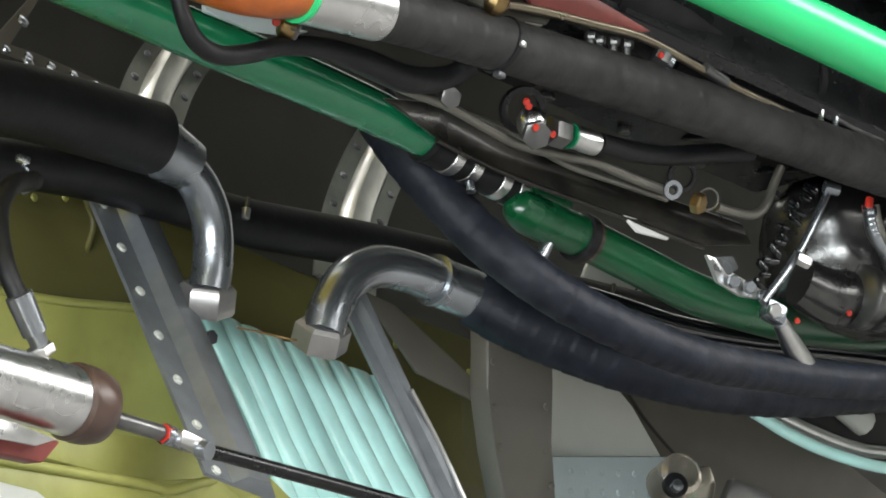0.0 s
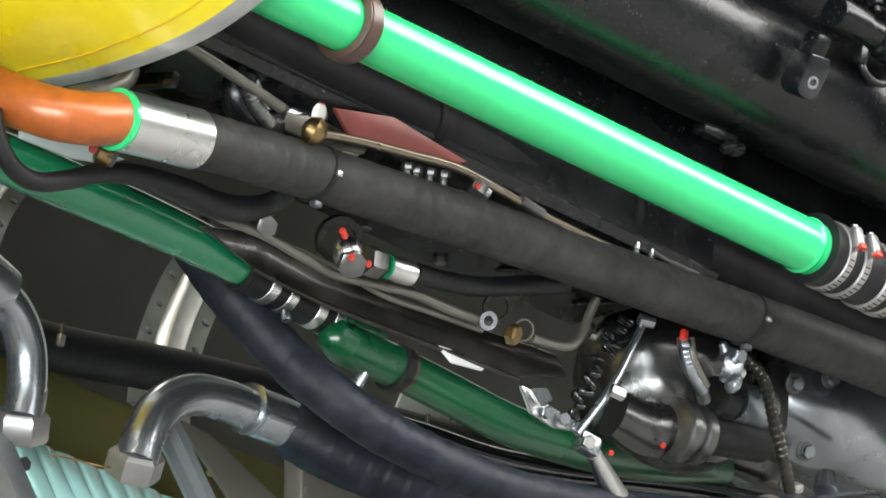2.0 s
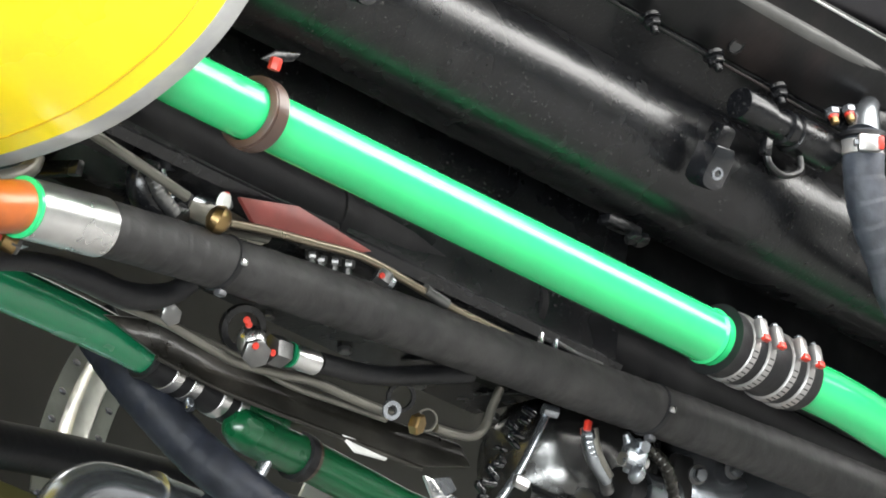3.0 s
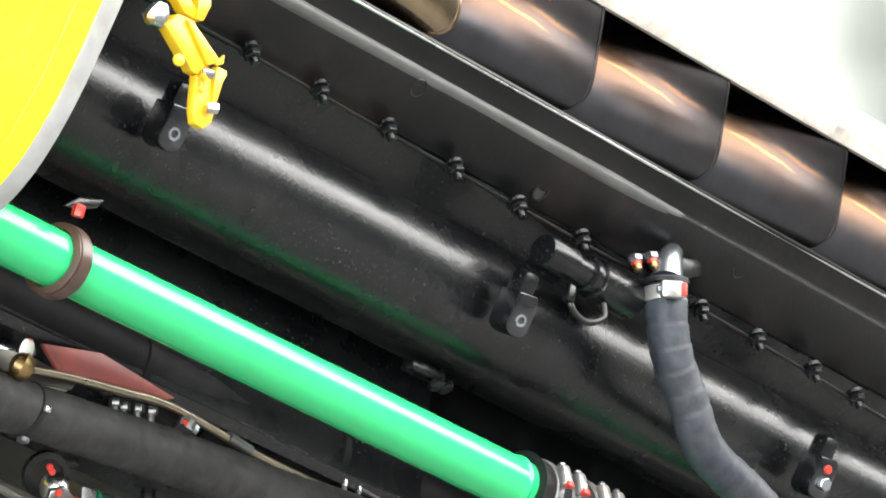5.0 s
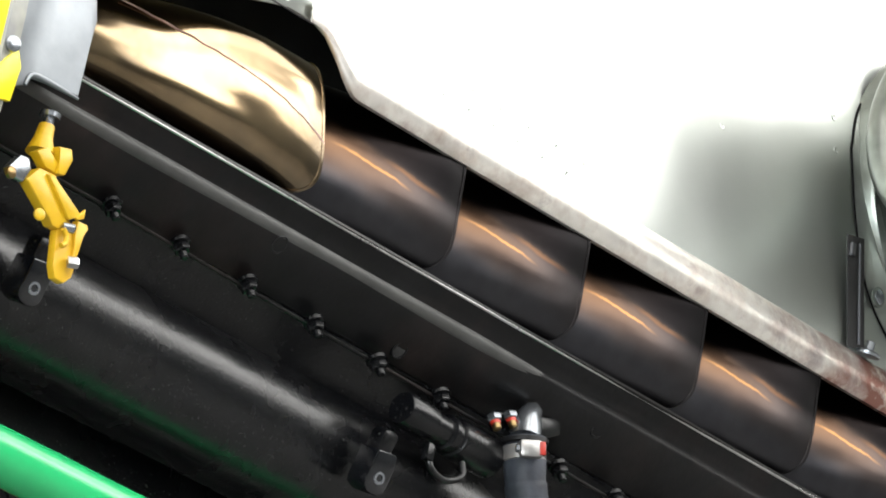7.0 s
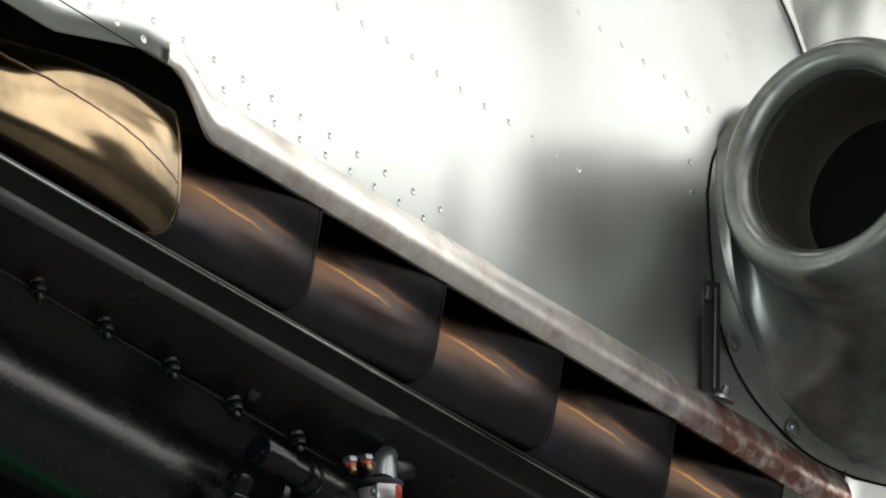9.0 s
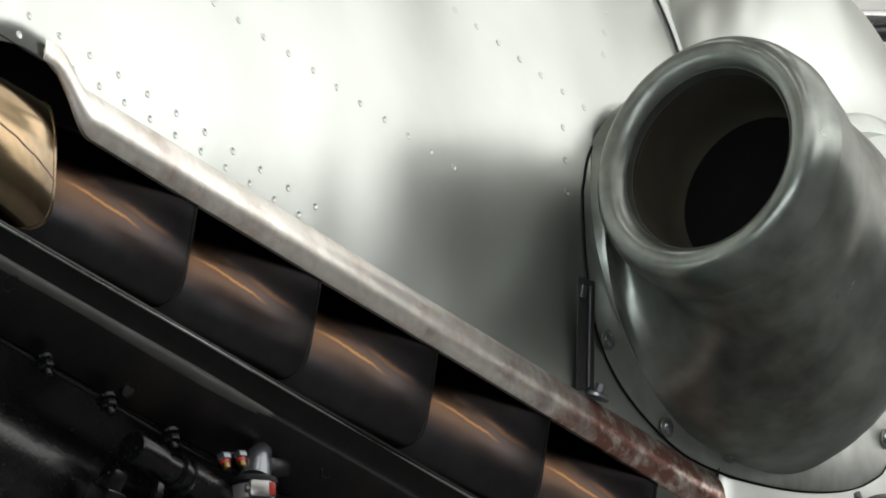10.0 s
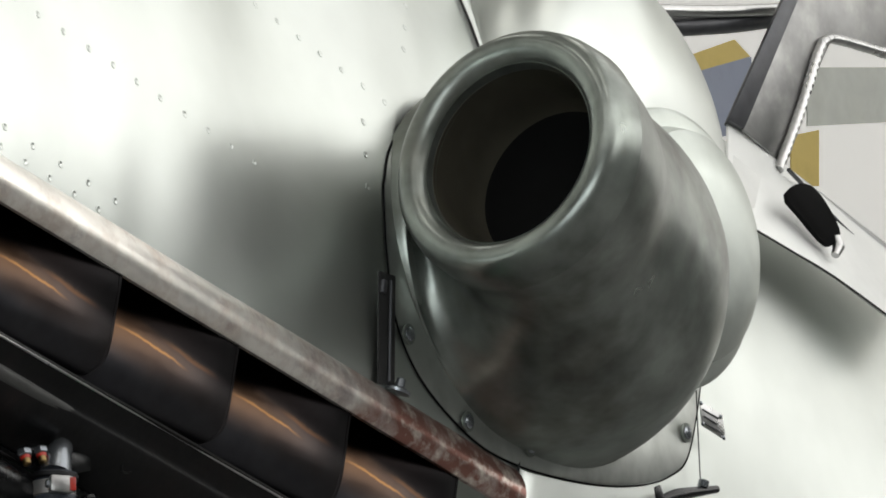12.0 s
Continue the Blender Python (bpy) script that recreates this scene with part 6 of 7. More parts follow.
line = Thing("oil_line", (-0.5245, -0.2, -0.3977), "dull grey bent metal oil line", "pipe")
line.part("tube", tube([(-0.6818, -0.22, -0.3878), (-0.6396, -0.22, -0.3889), (-0.5909, -0.22, -0.389), (-0.5582, -0.21, -0.3917), (-0.514, -0.21, -0.3953), (-0.4759, -0.21, -0.3974), (-0.4263, -0.21, -0.3909), (-0.3919, -0.21, -0.3859), (-0.3496, -0.21, -0.3858), (-0.3052, -0.21, -0.3843)], 0.0038, 12), M_GREYT)
line.part("second_tube", tube([(-0.5467, -0.215, -0.3912), (-0.4796, -0.22, -0.3866), (-0.4147, -0.22, -0.3927), (-0.3506, -0.22, -0.3892), (-0.2986, -0.22, -0.386)], 0.0028, 10), M_GREYT)
line.part("eye_end", hollow((-0.3112, -0.205, -0.3834), (-0.3, 0.8, -0.3), [(0, 0.0075), (0.004, 0.0075)], [(0, 0.004), (0.004, 0.004)], 18), M_STEEL)
line.part("clip_nut", hexagon((-0.5666, -0.2, -0.3887), (-0.3, 0.8, -0.3), 0.0085, 0.005), M_CAST)
bent = Thing("vent_line", (-0.2128, -0.21, -0.3698), "thin grey line bent into a hook", "pipe")
bent.part("tube", tube([(-0.2527, -0.21, -0.3797), (-0.2315, -0.21, -0.378), (-0.2087, -0.21, -0.3732), (-0.1967, -0.21, -0.3614), (-0.1915, -0.21, -0.3453), (-0.1853, -0.21, -0.3279)], 0.0037, 12), M_GREYT)
bent.part("brass_union", hexagon((-0.2787, -0.21, -0.3837), (0.3, 0.8, -0.2), 0.0085, 0.008), M_BRASS)
bent.part("ring", hollow((-0.2662, -0.208, -0.3775), (-0.3, 0.8, -0.3), [(0, 0.009), (0.002, 0.009)], [(0, 0.0078), (0.002, 0.0078)], 18), M_GREYT)
bent.part("upper_ring", hollow((-0.2992, -0.208, -0.3692), (-0.3, 0.8, -0.3), [(0, 0.012), (0.003, 0.012)], [(0, 0.009), (0.003, 0.009)], 18), M_BLACK)
banjo = Thing("banjo_fitting", (-0.4743, -0.2, -0.3816), "bright steel banjo fitting with red seal marks", "fitting")
bdir = V((-0.4388, -0.195, -0.381)) - V((-0.4794, -0.195, -0.3845))
banjo.part("ball", lathe((-0.4921, -0.195, -0.3839), bdir, [(0, 0.002), (0.002, 0.008), (0.006, 0.0115), (0.011, 0.012), (0.016, 0.01), (0.018, 0.007)], 20), M_ALU)
banjo.part("cap_nut", hexagon((-0.4828, -0.19, -0.3921), (-0.3, 0.8, -0.5), 0.0115, 0.007), M_CAST)
banjo.part("hex_nut", hexagon((-0.4657, -0.192, -0.3841), bdir, 0.012, 0.017), M_CAST)
banjo.part("green_ring", lathe((-0.4445, -0.192, -0.3821), bdir, [(0, 0.008), (0.0005, 0.01), (0.002, 0.01), (0.0025, 0.008)], 16), M_DGREEN)
banjo.part("ferrule", lathe((-0.4426, -0.192, -0.382), bdir, [(0, 0.008), (0.001, 0.0092), (0.012, 0.0088), (0.013, 0.0095), (0.027, 0.0095), (0.028, 0.007)], 18), M_ALU)
for p in ((-0.4978, -0.185, -0.3762), (-0.4907, -0.182, -0.3909), (-0.4719, -0.182, -0.3904), (-0.5008, -0.185, -0.3736)):
    banjo.part("paint_mark", lathe(p, (-0.3, 0.8, -0.4), [(0, 0.003), (0.0015, 0.0022)], 10), M_RED, "red lacquer seal mark")
banjo.part("socket", hollow((-0.48, -0.21, -0.3701), (-0.3, 0.8, -0.4), [(0, 0.018), (0.006, 0.018)], [(0, 0.013), (0.006, 0.013)], 20), M_BLACK)
banjo.part("hose", tube([(-0.4089, -0.195, -0.3764), (-0.3643, -0.2, -0.3697), (-0.3264, -0.2, -0.3619), (-0.2765, -0.2, -0.3452), (-0.2433, -0.19, -0.3344)], 0.0078, 14), M_RUBBER)
single("pressure_line", tube([(-0.571, -0.15, -0.3246), (-0.5318, -0.15, -0.3174), (-0.4763, -0.15, -0.3098), (-0.426, -0.15, -0.3036), (-0.3731, -0.15, -0.3057), (-0.3191, -0.15, -0.3095), (-0.2478, -0.15, -0.3105)], 0.0034, 12), M_BRASS2, "long thin tan metal pressure line", "pipe")
single("line_sleeve", tube([(-0.3531, -0.149, -0.3056), (-0.3271, -0.149, -0.309)], 0.0046, 12), M_CAST, "short crimped sleeve on the thin line", "sleeve")
single("primer_patch", plate([(-0.5636, -0.15, -0.3017), (-0.5002, -0.15, -0.2881), (-0.4147, -0.15, -0.2955), (-0.4385, -0.15, -0.3055), (-0.5012, -0.15, -0.3127), (-0.5447, -0.15, -0.316)], (0, -0.004, 0), 0.001), M_REDBR, "dull red-brown primed cover plate", "plate")
val = Thing("drain_valve", (-0.5844, -0.15, -0.3203), "small brass drain valve with a white cap", "valve")
val.part("ball", lathe((-0.594, -0.15, -0.3248), (0.7, 0.5, -0.3), [(0, 0.003), (0.003, 0.009), (0.009, 0.0115), (0.015, 0.009), (0.018, 0.004)], 18), M_BRASS)
val.part("cap", lathe((-0.5839, -0.148, -0.313), (0.3, 0.8, -0.2), [(0, 0.008), (0.004, 0.0075), (0.005, 0.003)], 16), M_WHITE, "white cap")
val.part("bracket", plate([(-0.5999, -0.165, -0.3153), (-0.5639, -0.165, -0.309), (-0.5095, -0.165, -0.3131), (-0.5142, -0.165, -0.3207), (-0.5565, -0.165, -0.3284), (-0.6029, -0.165, -0.3293)], (0, 0.003, 0), 0.001), M_GREYT)
val.part("paint_mark", lathe((-0.5781, -0.15, -0.3065), (-0.2, 0.8, -0.3), [(0, 0.004), (0.002, 0.003)], 10), M_RED, "red lacquer mark")
single("control_tube", tube([(-0.7306, -0.15, -0.306), (-0.7092, -0.15, -0.3081), (-0.6626, -0.15, -0.3139), (-0.6185, -0.15, -0.3199)], 0.0042, 12), M_GREYT, "pale grey thin control tube", "tube")
single("braided_strap", tube([(-0.6511, -0.155, -0.3138), (-0.6394, -0.155, -0.325), (-0.6222, -0.155, -0.3336)], 0.0055, 10, ribs=0.0008, pitch=0.004), M_CAST, "braided metal bonding strap", "strap")
single("black_elbow", tube([(-0.6448, -0.17, -0.3015), (-0.6446, -0.17, -0.3188), (-0.6277, -0.17, -0.3313), (-0.6036, -0.17, -0.329)], 0.012, 14), M_BLACK, "black painted elbow behind the nose cowl", "pipe")
for k, p in enumerate(((-0.4536, -0.165, -0.3143), (-0.4382, -0.165, -0.3107), (-0.4232, -0.165, -0.308), (-0.4633, -0.165, -0.3143))):
    pn = Thing("fin_stud", p, "dull metal stud in a short row", "stud", "row of studs")
    pn.part("shank", lathe(p, (0.1, 0, -1), [(0, 0.0032), (0.018, 0.0032), (0.019, 0.0018)], 10), M_CAST)
    pn.part("nut", hexagon(V(p) + Vector((0, 0, 0.004)), (0.1, 0, -1), 0.005, 0.006), M_CAST)
sm = Thing("sealed_union", (-0.3961, -0.155, -0.3091), "small steel union with red seal marks", "union")
sm.part("nut", hexagon((-0.4028, -0.155, -0.3086), (0.7, 0.4, -0.3), 0.0085, 0.012), M_CAST)
sm.part("nipple", lathe((-0.3948, -0.153, -0.3106), (0.7, 0.4, -0.3), [(0, 0.006), (0.008, 0.005), (0.009, 0.003)], 12), M_STEEL)
sm.part("paint_mark", lathe((-0.4053, -0.146, -0.312), (-0.2, 0.8, -0.3), [(0, 0.0026), (0.0015, 0.002)], 10), M_RED, "red lacquer mark")
cl = Thing("hose_bracket", (-0.1723, -0.17, -0.291), "small bright bracket clipped beside the hose", "bracket")
cl.part("post", brick((-0.1969, -0.165, -0.2959), (0.004, 0.004, 0.014)), M_ALU)
cl.part("second_post", brick((-0.1795, -0.165, -0.296), (0.004, 0.004, 0.014)), M_STEEL)
cl.part("wire", tube([(-0.1785, -0.165, -0.2911), (-0.1537, -0.165, -0.2925), (-0.1221, -0.165, -0.2919)], 0.0018, 8), M_CAST)
# beaded locking edge under the hose
bead = bmesh.new()
for i in range(64):
    p = V((-0.4958, -0.175, -0.324)).lerp(V((-0.1821, -0.175, -0.2982)), i / 63)
    lathe(p, (1, 0, 0), [(0, 0.001), (0.001, 0.0022), (0.003, 0.0022), (0.004, 0.001)], 6, bead)
tagged(single("beaded_edge", bead, M_CAST, "beaded metal edge along the engine casing", "edge trim"), kind="stuff")

# ---- rear castings ----
cas = Thing("pump_housing", (-0.059, -0.25, -0.3607), "grey cast alloy pump housing with bolted ribs", "pump")
def blob(c, r, seed):
    """A rounded, uneven casting."""
    bm = bmesh.new()
    bmesh.ops.create_uvsphere(bm, u_segments=40, v_segments=26, radius=1)
    for v in bm.verts:
        d = v.co.normalized()
        k = 1 / (abs(d.x) ** 2.8 + abs(d.y) ** 2.8 + abs(d.z) ** 2.8) ** (1 / 2.8)
        k *= 1 + 0.09 * noise.noise(d * 2.2 + Vector((seed, 0, 0)))
        v.co = Vector(c) + Vector((d.x * r[0], d.y * r[1], d.z * r[2])) * k
    return bm


cas.part("body", blob((0.0005, -0.29, -0.3413), (0.075, 0.055, 0.06), 1), M_CASTG)
cas.part("upper_body", blob((0.0351, -0.31, -0.3002), (0.07, 0.05, 0.045), 4), M_CASTG)
cas.part("neck", tube([(-0.0791, -0.27, -0.386), (-0.0514, -0.26, -0.3904), (-0.0254, -0.25, -0.386)], [0.02, 0.024, 0.022], 20), M_CASTG)
# Lighter bluish tone stands in for light on this casting.
cas.part("rear_body", blob((0.223, -0.3, -0.2941), (0.11, 0.06, 0.06), 7), M_STEEL)
cas.part("rear_bracket", plate([(0.084, -0.25, -0.2951), (0.1059, -0.25, -0.2934), (0.1121, -0.25, -0.3441), (0.0972, -0.25, -0.3626), (0.078, -0.25, -0.3586)], (0, -0.01, 0), 0.003), M_CAST)
cas.part("neck_flange", lathe((-0.0428, -0.24, -0.3893), (1, 0.1, 0.1), [(0, 0.022), (0.002, 0.026), (0.01, 0.026), (0.012, 0.02), (0.02, 0.02), (0.022, 0.024), (0.03, 0.024), (0.032, 0.018)], 28), M_CAST)
cas.part("coupling", tube([(-0.0175, -0.24, -0.3797), (0.0243, -0.24, -0.3724), (0.0666, -0.24, -0.365)], 0.0205, 20), M_RUBBER, "black rubber coupling")
cas.part("side_pump", lathe((0.0029, -0.22, -0.3542), V((0.0455, -0.22, -0.3489)) - V((0.0029, -0.22, -0.3542)), [(0, 0.017), (0.04, 0.017), (0.042, 0.012)], 24), M_STEEL)
cas.part("end_cap", lathe((-0.0216, -0.22, -0.3576), V((0.0455, -0.22, -0.3489)) - V((0.0029, -0.22, -0.3542)), [(0, 0.006), (0.002, 0.0165), (0.018, 0.0175), (0.02, 0.014)], 24), M_RUBBER, "black end cap")
for p in ((-0.056, -0.235, -0.4074), (0.0587, -0.235, -0.3756)):
    cas.part("paint_mark", lathe(p, (-0.3, 0.8, -0.3), [(0, 0.0026), (0.0015, 0.002)], 10), M_RED, "red lacquer mark")
lev = Thing("control_lever", (-0.1703, -0.2, -0.3879), "bright steel control lever with a pinned clevis", "lever")
lev.part("arm", tube([(-0.1366, -0.2, -0.3311), (-0.1629, -0.2, -0.3903), (-0.1973, -0.2, -0.4411)], [0.003, 0.0034, 0.003], 10), M_STEEL)
lev.part("top_pin", lathe((-0.1433, -0.2, -0.3323), (0.8, 0.4, 0), [(0, 0.005), (0.012, 0.005), (0.013, 0.003)], 12), M_STEEL)
lev.part("mid_bolt", hexagon((-0.1709, -0.195, -0.3976), (0.8, 0.4, -0.2), 0.0055, 0.012), M_ALU)
lev.part("clevis", brick((-0.1841, -0.2, -0.4454), (0.018, 0.014, 0.016), ((0.8, 0.3, -0.2), (-0.3, 0.9, 0), (0.1, 0, 1)), 0.003), M_STEEL)
lev.part("clevis_pin", hexagon((-0.1985, -0.188, -0.4486), (-0.3, 0.9, -0.2), 0.006, 0.006), M_ALU)
lev.part("pull_rod", tube([(-0.1749, -0.2, -0.4505), (-0.1471, -0.21, -0.4601), (-0.1138, -0.22, -0.4729)], [0.006, 0.0085, 0.0105], 16), M_ALU, "tapered pale rod")
lev.part("paint_mark", lathe((-0.1612, -0.195, -0.446), (-0.3, 0.8, -0.3), [(0, 0.0024), (0.0015, 0.002)], 10), M_RED, "red lacquer mark")
brk = Thing("engine_bracket", (-0.2211, -0.22, -0.4239), "bright folded metal bracket below the engine", "bracket")
brk.part("plate", plate([(-0.2496, -0.22, -0.4164), (-0.2328, -0.22, -0.416), (-0.2179, -0.22, -0.423), (-0.1799, -0.22, -0.4256), (-0.185, -0.22, -0.4339), (-0.2048, -0.22, -0.4373), (-0.2326, -0.22, -0.434)], (0, 0.004, 0), 0.001), M_ALU)
brk.part("fold", plate([(-0.242, -0.215, -0.4168), (-0.2409, -0.2, -0.4167), (-0.2326, -0.2, -0.4242), (-0.2252, -0.215, -0.4264)], (0, 0.003, 0), 0.001), M_STEEL)
for p in ((-0.2026, -0.213, -0.429), (-0.1857, -0.213, -0.4314), (-0.2214, -0.213, -0.4299)):
    brk.part("bolt", hexagon(p, (-0.3, 0.9, -0.2), 0.0055, 0.006), M_STEEL)
spr = Thing("shaft_coupling", (-0.1383, -0.23, -0.367), "dark toothed coupling behind the lever", "coupling")
for k in range(13):
    p = V((-0.1288, -0.23, -0.3273)).lerp(V((-0.1733, -0.23, -0.4162)), k / 12)
    spr.part("tooth", brick(p + Vector((0.004 * math.sin(k * 2.3), 0.003 * math.cos(k * 1.7), 0)), (0.012 + 0.003 * math.sin(k * 5), 0.007, 0.0048 + 0.0012 * math.cos(k * 7)), ((0.8, 0.3, -0.3 + 0.35 * math.sin(k * 3)), (-0.3, 0.9, 0), (0.2, 0, 1)), 0.002), M_BLACKGLOSS)
tilt = Thing("foil_flap", (-0.2801, -0.26, -0.3997), "crumpled bright metal flap below the casing", "flap")
tilt.part("sheet", plate([(-0.3038, -0.26, -0.3977), (-0.2888, -0.26, -0.3964), (-0.2804, -0.26, -0.3985), (-0.2472, -0.26, -0.3968), (-0.2495, -0.26, -0.402), (-0.2855, -0.26, -0.4059)], (0, 0.002, 0.001), 0.0006), M_WHITE)
cov = Thing("lower_cover", (-0.2715, -0.26, -0.3768), "dark lower cover with a folded edge", "cover")
cov.part("sheet", plate([(-0.5618, -0.27, -0.382), (-0.4965, -0.27, -0.366), (-0.3331, -0.265, -0.3723), (-0.1653, -0.26, -0.3635), (-0.1488, -0.26, -0.377), (-0.2103, -0.26, -0.3951), (-0.2953, -0.265, -0.3948), (-0.4283, -0.268, -0.3986), (-0.5031, -0.27, -0.3946)], (0, -0.006, 0.002), 0.002), M_COVER)
cov.part("edge", tube([(-0.5078, -0.265, -0.3978), (-0.4332, -0.263, -0.4018), (-0.3004, -0.26, -0.3981), (-0.2124, -0.255, -0.397)], 0.0022, 8), M_COVER)
stp = Thing("bonding_strap", (0.0113, -0.19, -0.368), "ribbed dark strap hanging from the hose clip", "strap")
stp.part("strap", tube([(-0.0373, -0.18, -0.3318), (-0.01, -0.18, -0.3423), (0.0173, -0.19, -0.3616), (0.0476, -0.2, -0.3849), (0.0753, -0.21, -0.4091)], 0.0048, 10, ribs=0.0016, pitch=0.007), M_COVER)
fit = Thing("tee_fitting", (-0.0529, -0.18, -0.3434), "small steel tee fitting under the hose", "fitting")
fit.part("body", tube([(-0.0553, -0.18, -0.3315), (-0.0523, -0.18, -0.3432), (-0.0465, -0.185, -0.355)], [0.0065, 0.0085, 0.007], 14), M_STEEL)
fit.part("cross", tube([(-0.0681, -0.178, -0.3512), (-0.0405, -0.178, -0.3468)], 0.0055, 12), M_ALU)
fit.part("nut", hexagon((-0.0559, -0.178, -0.3374), (0, 0.1, -1), 0.0095, 0.008), M_STEEL)
cb = Thing("conduit", (-0.0772, -0.2, -0.3467), "short braided conduit with a red end", "conduit")
cb.part("hose", tube([(-0.0882, -0.2, -0.3338), (-0.0801, -0.2, -0.3498), (-0.0561, -0.205, -0.3609), (-0.0427, -0.21, -0.3682)], 0.0052, 12, ribs=0.0006, pitch=0.004), M_CAST)
cb.part("end", lathe((-0.0894, -0.2, -0.3318), (0.1, 0.1, -1), [(0, 0.005), (0.001, 0.0048), (0.004, 0.0048), (0.005, 0.004)], 12), M_RED, "red end fitting")
hend = Thing("hose_end", (0.0892, -0.22, -0.4225), "hose end with steel clamps and a bright pipe", "hose end")
ed = V((0.1519, -0.22, -0.4013)) - V((0.0618, -0.22, -0.4319))
clamp_band(hend, (0.0632, -0.22, -0.4316), ed, 0.0145, 0.011, screw=(0, 0.3, -1))
clamp_band(hend, (0.0878, -0.22, -0.4228), ed, 0.0165, 0.009, red=False, screw=(0, 0.3, 1), mesh_mat=M_DARKSTEEL)
hend.part("pipe", tube([(0.0686, -0.22, -0.4296), (0.0962, -0.22, -0.4205), (0.1944, -0.22, -0.3876)], 0.0125, 18), M_STEEL)
hend.part("stub", tube([(0.1315, -0.22, -0.3928), (0.135, -0.225, -0.3773)], [0.01, 0.008], 14), M_STEEL)
# cross bolts and fittings on the bank's lower edge
for p in ((-0.1714, -0.11, -0.2065), (-0.161, -0.11, -0.2054)):
    bt = Thing("bank_bolt", p, "black painted bolt on the lower engine edge", "bolt", "bolts on the lower engine edge")
    bt.part("head", hexagon(p, (0.2, 0.5, -0.9), 0.007, 0.006), M_BLACK)
    bt.part("tab", brick(V(p) + Vector((-0.015, -0.004, 0.004)), (0.03, 0.012, 0.008)), M_BLACK)

# ties on the black hoses
for p, lab in (((-0.0238, -0.52, -0.3653), "small pale tie on the black hose"), ((-0.4381, -0.53, -0.412), "small grey clip on the black hose")):
    tie = Thing("hose_tie", p, lab, "tie")
    tie.part("tail", brick(V(p) + Vector((0.001, -0.001, 0.008)), (0.003, 0.003, 0.012), bevel=0.0006), M_CAST)
    tie.part("lock", brick(p, (0.006, 0.006, 0.01)), M_ALU)

lobe = Thing("gearcase", (0.1672, -0.33, -0.2984), "grey cast gearcase behind the pumps", "gearcase")
lobe.part("shell", blob((0.1823, -0.35, -0.2852), (0.11, 0.05, 0.075), 11), M_CASTG)
for k, p in enumerate(((0.1001, -0.24, -0.3102), (0.1248, -0.24, -0.3602), (0.1452, -0.24, -0.2922))):
    lobe.part("case_bolt", hexagon(p, (-0.3, 0.9, -0.2), 0.006, 0.007), M_STEEL)
    lobe.part("washer", lathe(V(p) - Vector((-0.0006, 0.0018, -0.0004)), (-0.3, 0.9, -0.2), [(0, 0.0085), (0.002, 0.0085)], 14), M_CAST)

single("gloss_pipe", tube([(-0.2621, -0.335, -0.442), (-0.216, -0.335, -0.4386), (-0.142, -0.335, -0.4344), (-0.0542, -0.335, -0.4216), (0.0419, -0.335, -0.4025), (0.1108, -0.335, -0.3902), (0.2066, -0.335, -0.3773)], 0.0085, 18), M_BLACKGLOSS, "glossy black pipe behind the hanging hoses", "pipe")

# castings and fittings behind the nose cowl
lugc = Thing("cast_bracket", (-0.6001, -0.19, -0.3013), "grey cast bracket with a braided strap behind the nose cowl", "bracket")
lugc.part("arm", tube([(-0.6229, -0.19, -0.2863), (-0.6239, -0.19, -0.3029), (-0.6127, -0.19, -0.3167), (-0.5927, -0.19, -0.3189), (-0.5773, -0.19, -0.3163)], [0.006, 0.011, 0.012, 0.011, 0.007], 18), M_CAST)
lugc.part("braid", tube([(-0.6266, -0.178, -0.2888), (-0.6181, -0.178, -0.3034), (-0.6068, -0.178, -0.3147), (-0.5922, -0.178, -0.3249)], 0.0042, 12, ribs=0.0012, pitch=0.0045), M_STEEL, "braided metal strap")
lugc.part("clip", brick((-0.5967, -0.172, -0.3132), (0.012, 0.006, 0.012)), M_RUBBER)
pad = Thing("mounting_pad", (-0.5621, -0.185, -0.3043), "pale grey metal mounting pad with a bolt", "pad")
pad.part("plate", plate([(-0.577, -0.185, -0.3017), (-0.5528, -0.185, -0.2975), (-0.5455, -0.185, -0.3064), (-0.5565, -0.185, -0.3138), (-0.5787, -0.185, -0.3186), (-0.5838, -0.185, -0.3114)], (0, 0.004, 0), 0.001), M_STEEL)
pad.part("step", plate([(-0.5714, -0.19, -0.2855), (-0.5452, -0.19, -0.2818), (-0.541, -0.19, -0.2931), (-0.5704, -0.19, -0.2985)], (0, 0.004, 0), 0.001), M_PALE)
pad.part("second_step", plate([(-0.5414, -0.17, -0.3192), (-0.5051, -0.17, -0.3111), (-0.5154, -0.17, -0.3221), (-0.5418, -0.17, -0.3256)], (0, 0.004, 0), 0.001), M_ALU2)
pad.part("bolt", hexagon((-0.5667, -0.18, -0.3088), (-0.2, 0.9, -0.2), 0.005, 0.006), M_CAST)
duct = Thing("breather_pipe", (-0.7387, -0.2, -0.3338), "dull grey bent breather pipe under the nose cowl", "pipe")
duct.part("tube", tube([(-0.7805, -0.2, -0.3587), (-0.7622, -0.2, -0.3502), (-0.7424, -0.2, -0.3404), (-0.7288, -0.2, -0.3293), (-0.7255, -0.2, -0.3195)], 0.0068, 14), M_GREYT)
ledge = Thing("blue_grey_ledge", (-0.7316, -0.24, -0.3766), "pale blue-grey painted ledge behind the orange elbow", "ledge")
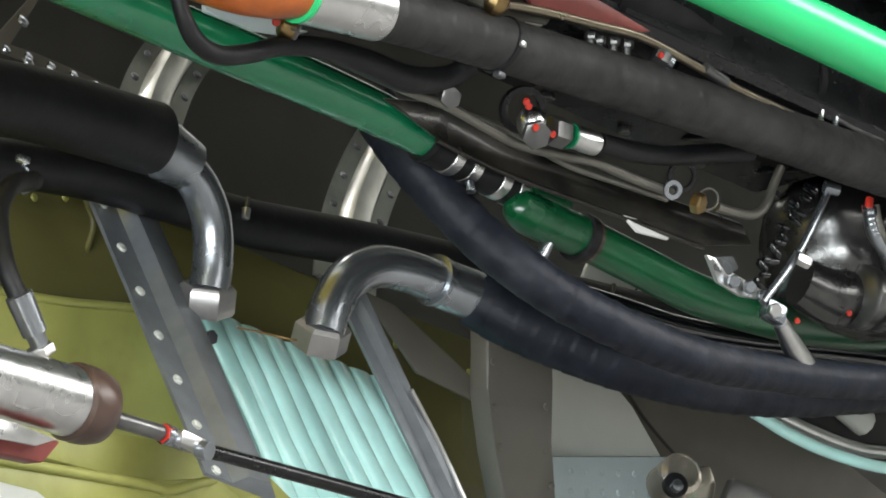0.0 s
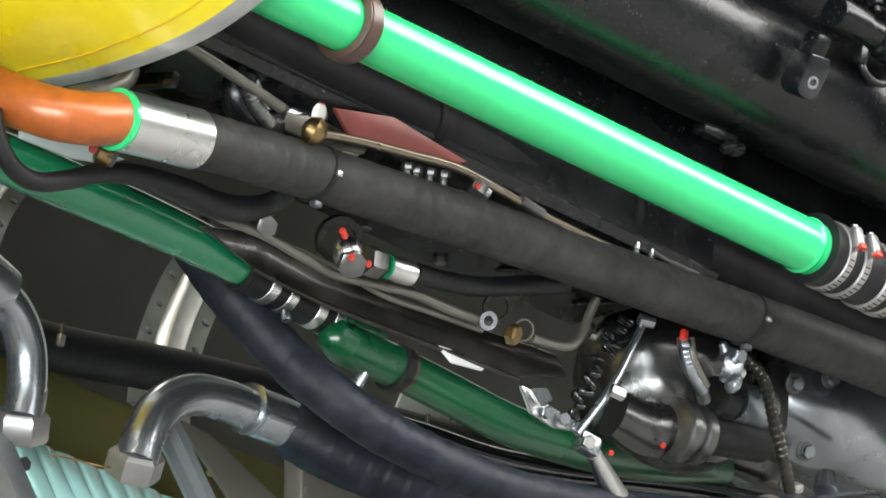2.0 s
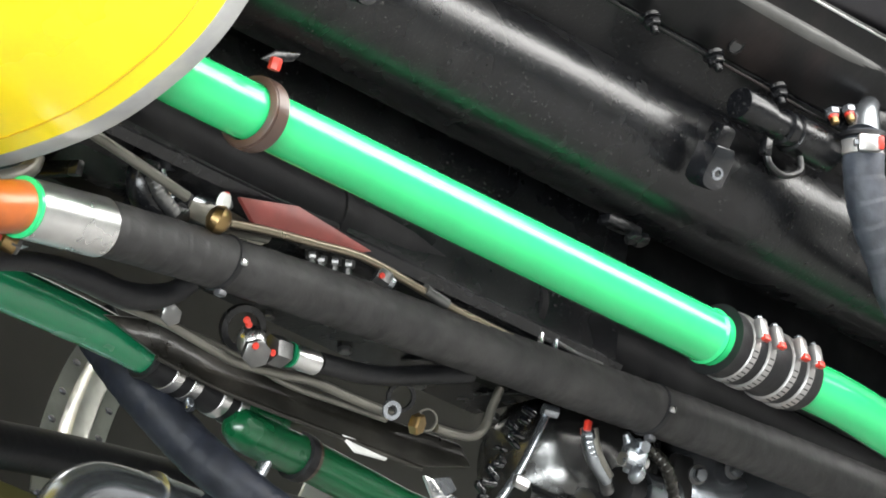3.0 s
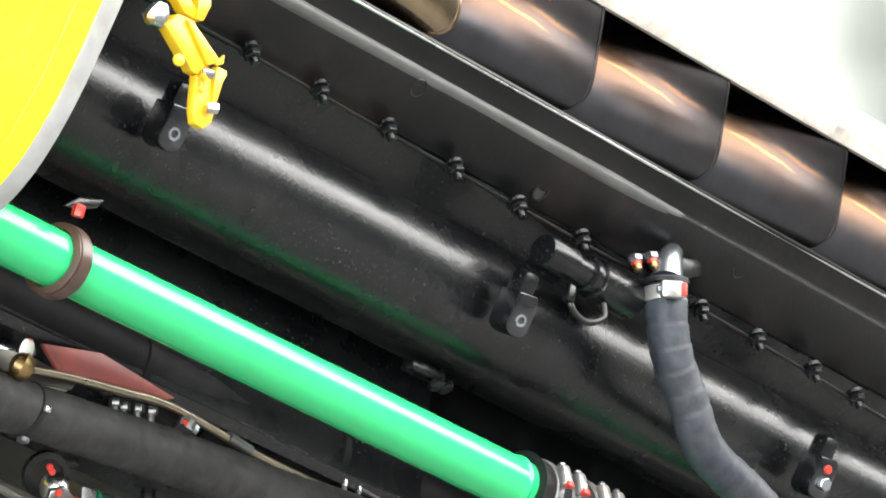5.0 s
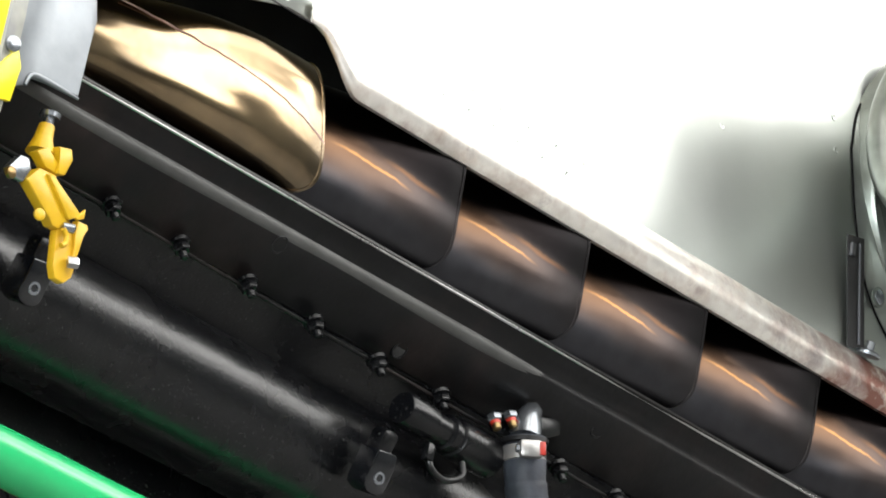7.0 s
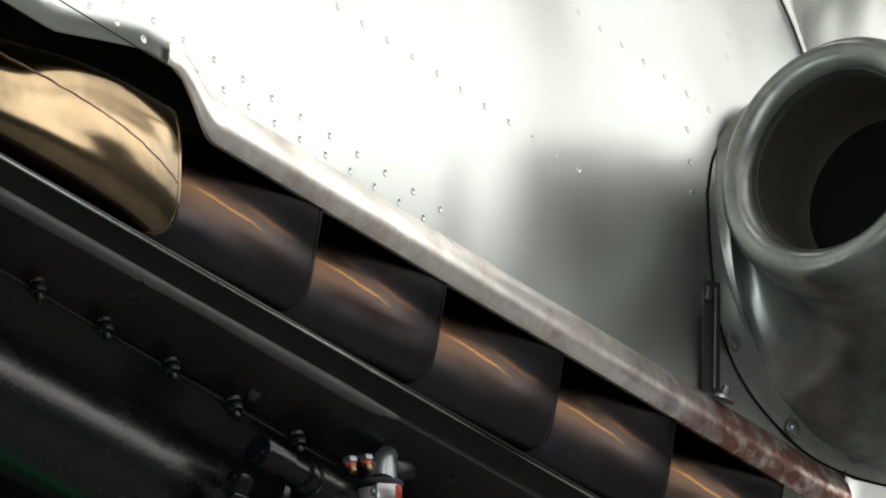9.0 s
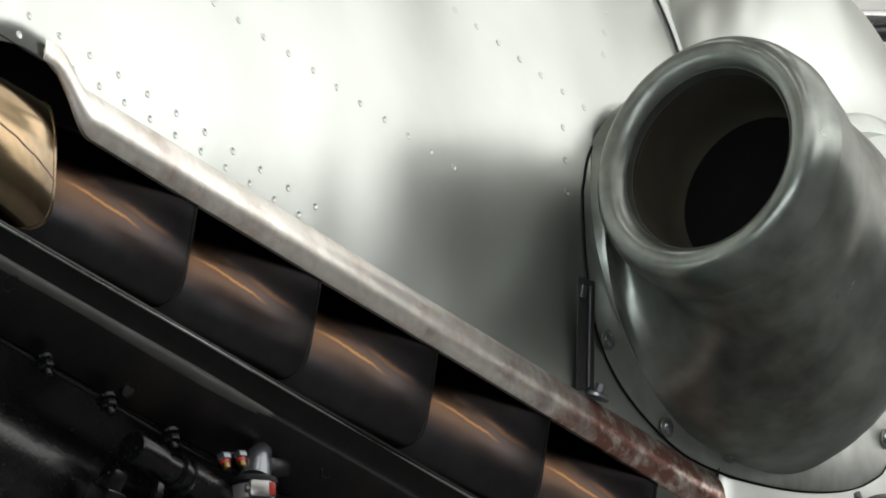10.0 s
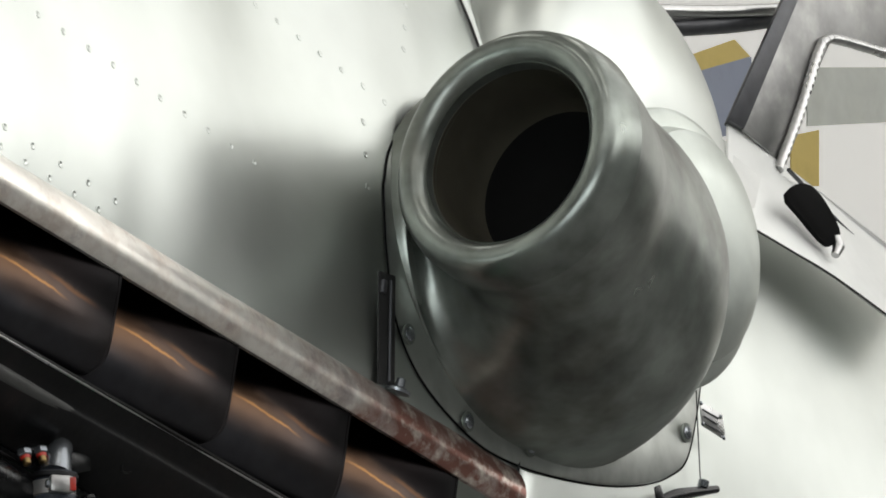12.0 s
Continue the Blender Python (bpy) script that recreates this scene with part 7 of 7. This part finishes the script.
ledge.part("sheet", plate([(-0.7855, -0.24, -0.3765), (-0.7463, -0.24, -0.3716), (-0.7089, -0.24, -0.3717), (-0.6778, -0.24, -0.3691), (-0.697, -0.24, -0.379), (-0.733, -0.24, -0.3857), (-0.7831, -0.24, -0.3872)], (0, -0.004, 0), 0.001), M_BLUEGREY)
seal = Thing("sealed_fitting", (-0.7484, -0.195, -0.3901), "small steel fitting with a red seal mark", "fitting")
seal.part("body", lathe((-0.7476, -0.2, -0.3886), (0.8, 0.5, -0.2), [(0, 0.006), (0.002, 0.009), (0.012, 0.009), (0.014, 0.006)], 16), M_BRASS)
seal.part("nut", hexagon((-0.7418, -0.195, -0.3897), (0.8, 0.5, -0.2), 0.0085, 0.008), M_CAST)
seal.part("paint_mark", lathe((-0.7617, -0.188, -0.3934), (-0.3, 0.8, -0.3), [(0, 0.0035), (0.0015, 0.0028)], 10), M_RED, "red lacquer mark")
# lines in front of the pumps
brl = Thing("braided_line", (-0.0898, -0.19, -0.3482), "twin braided steel line with a red seal", "line")
brl.part("line", tube([(-0.1016, -0.19, -0.3345), (-0.0937, -0.19, -0.3493), (-0.0832, -0.19, -0.3608), (-0.0672, -0.19, -0.3693)], 0.0042, 12, ribs=0.0007, pitch=0.004), M_STEEL)
brl.part("second_line", tube([(-0.0956, -0.187, -0.3342), (-0.0897, -0.187, -0.3471), (-0.0817, -0.187, -0.3566), (-0.0687, -0.187, -0.366)], 0.0032, 12, ribs=0.0006, pitch=0.004), M_GREYT)
brl.part("seal", brick((-0.1079, -0.183, -0.3361), (0.006, 0.005, 0.009), bevel=0.0015), M_RED, "red seal")
brl.part("nut", hexagon((-0.1038, -0.186, -0.3381), (0.1, 0.2, -1), 0.0055, 0.008), M_STEEL)
tang = Thing("hose_hanger", (-0.0594, -0.178, -0.34), "steel hanger with a ball end under the hose", "hanger")
tang.part("strap", tube([(-0.0675, -0.178, -0.3305), (-0.0624, -0.178, -0.3356), (-0.058, -0.178, -0.3409)], [0.003, 0.005, 0.006], 12), M_STEEL)
tang.part("block", brick((-0.0566, -0.176, -0.346), (0.02, 0.012, 0.022), ((0.9, 0.3, -0.2), (-0.3, 0.9, 0), (0.2, 0, 1)), 0.003), M_STEEL)
tang.part("ball", lathe((-0.063, -0.172, -0.3596), (0.8, 0.5, -0.3), [(0, 0.003), (0.002, 0.007), (0.006, 0.009), (0.01, 0.007), (0.012, 0.003)], 18), M_STEEL)
tang.part("bolt", hexagon((-0.0563, -0.17, -0.3383), (-0.2, 0.9, -0.2), 0.006, 0.006), M_STEEL)

# joints on the far cowling panel
stiff = Thing("panel_stiffener", (-0.4475, -0.79, -0.2697), "riveted dark stiffener along the far cowling panel", "stiffener")
stiff.part("strip", plate([(-0.5125, -0.79, -0.2622), (-0.4499, -0.79, -0.2584), (-0.3852, -0.79, -0.2591), (-0.3393, -0.79, -0.2595), (-0.3405, -0.79, -0.2666), (-0.3897, -0.79, -0.2687), (-0.4543, -0.79, -0.2679), (-0.5109, -0.79, -0.2702)], (0, 0.003, 0), 0.0008), M_GREYP)
for p in [(-0.4848, -0.785, -0.2665), (-0.4597, -0.785, -0.2649), (-0.4341, -0.785, -0.265), (-0.4084, -0.785, -0.2648), (-0.3823, -0.785, -0.2654), (-0.3575, -0.785, -0.2655)]:
    stiff.part("rivet", lathe(p, (0, 0.8, 0.5), [(0, 0.0042), (0.002, 0.0036), (0.0026, 0.001)], 10), M_STEEL)
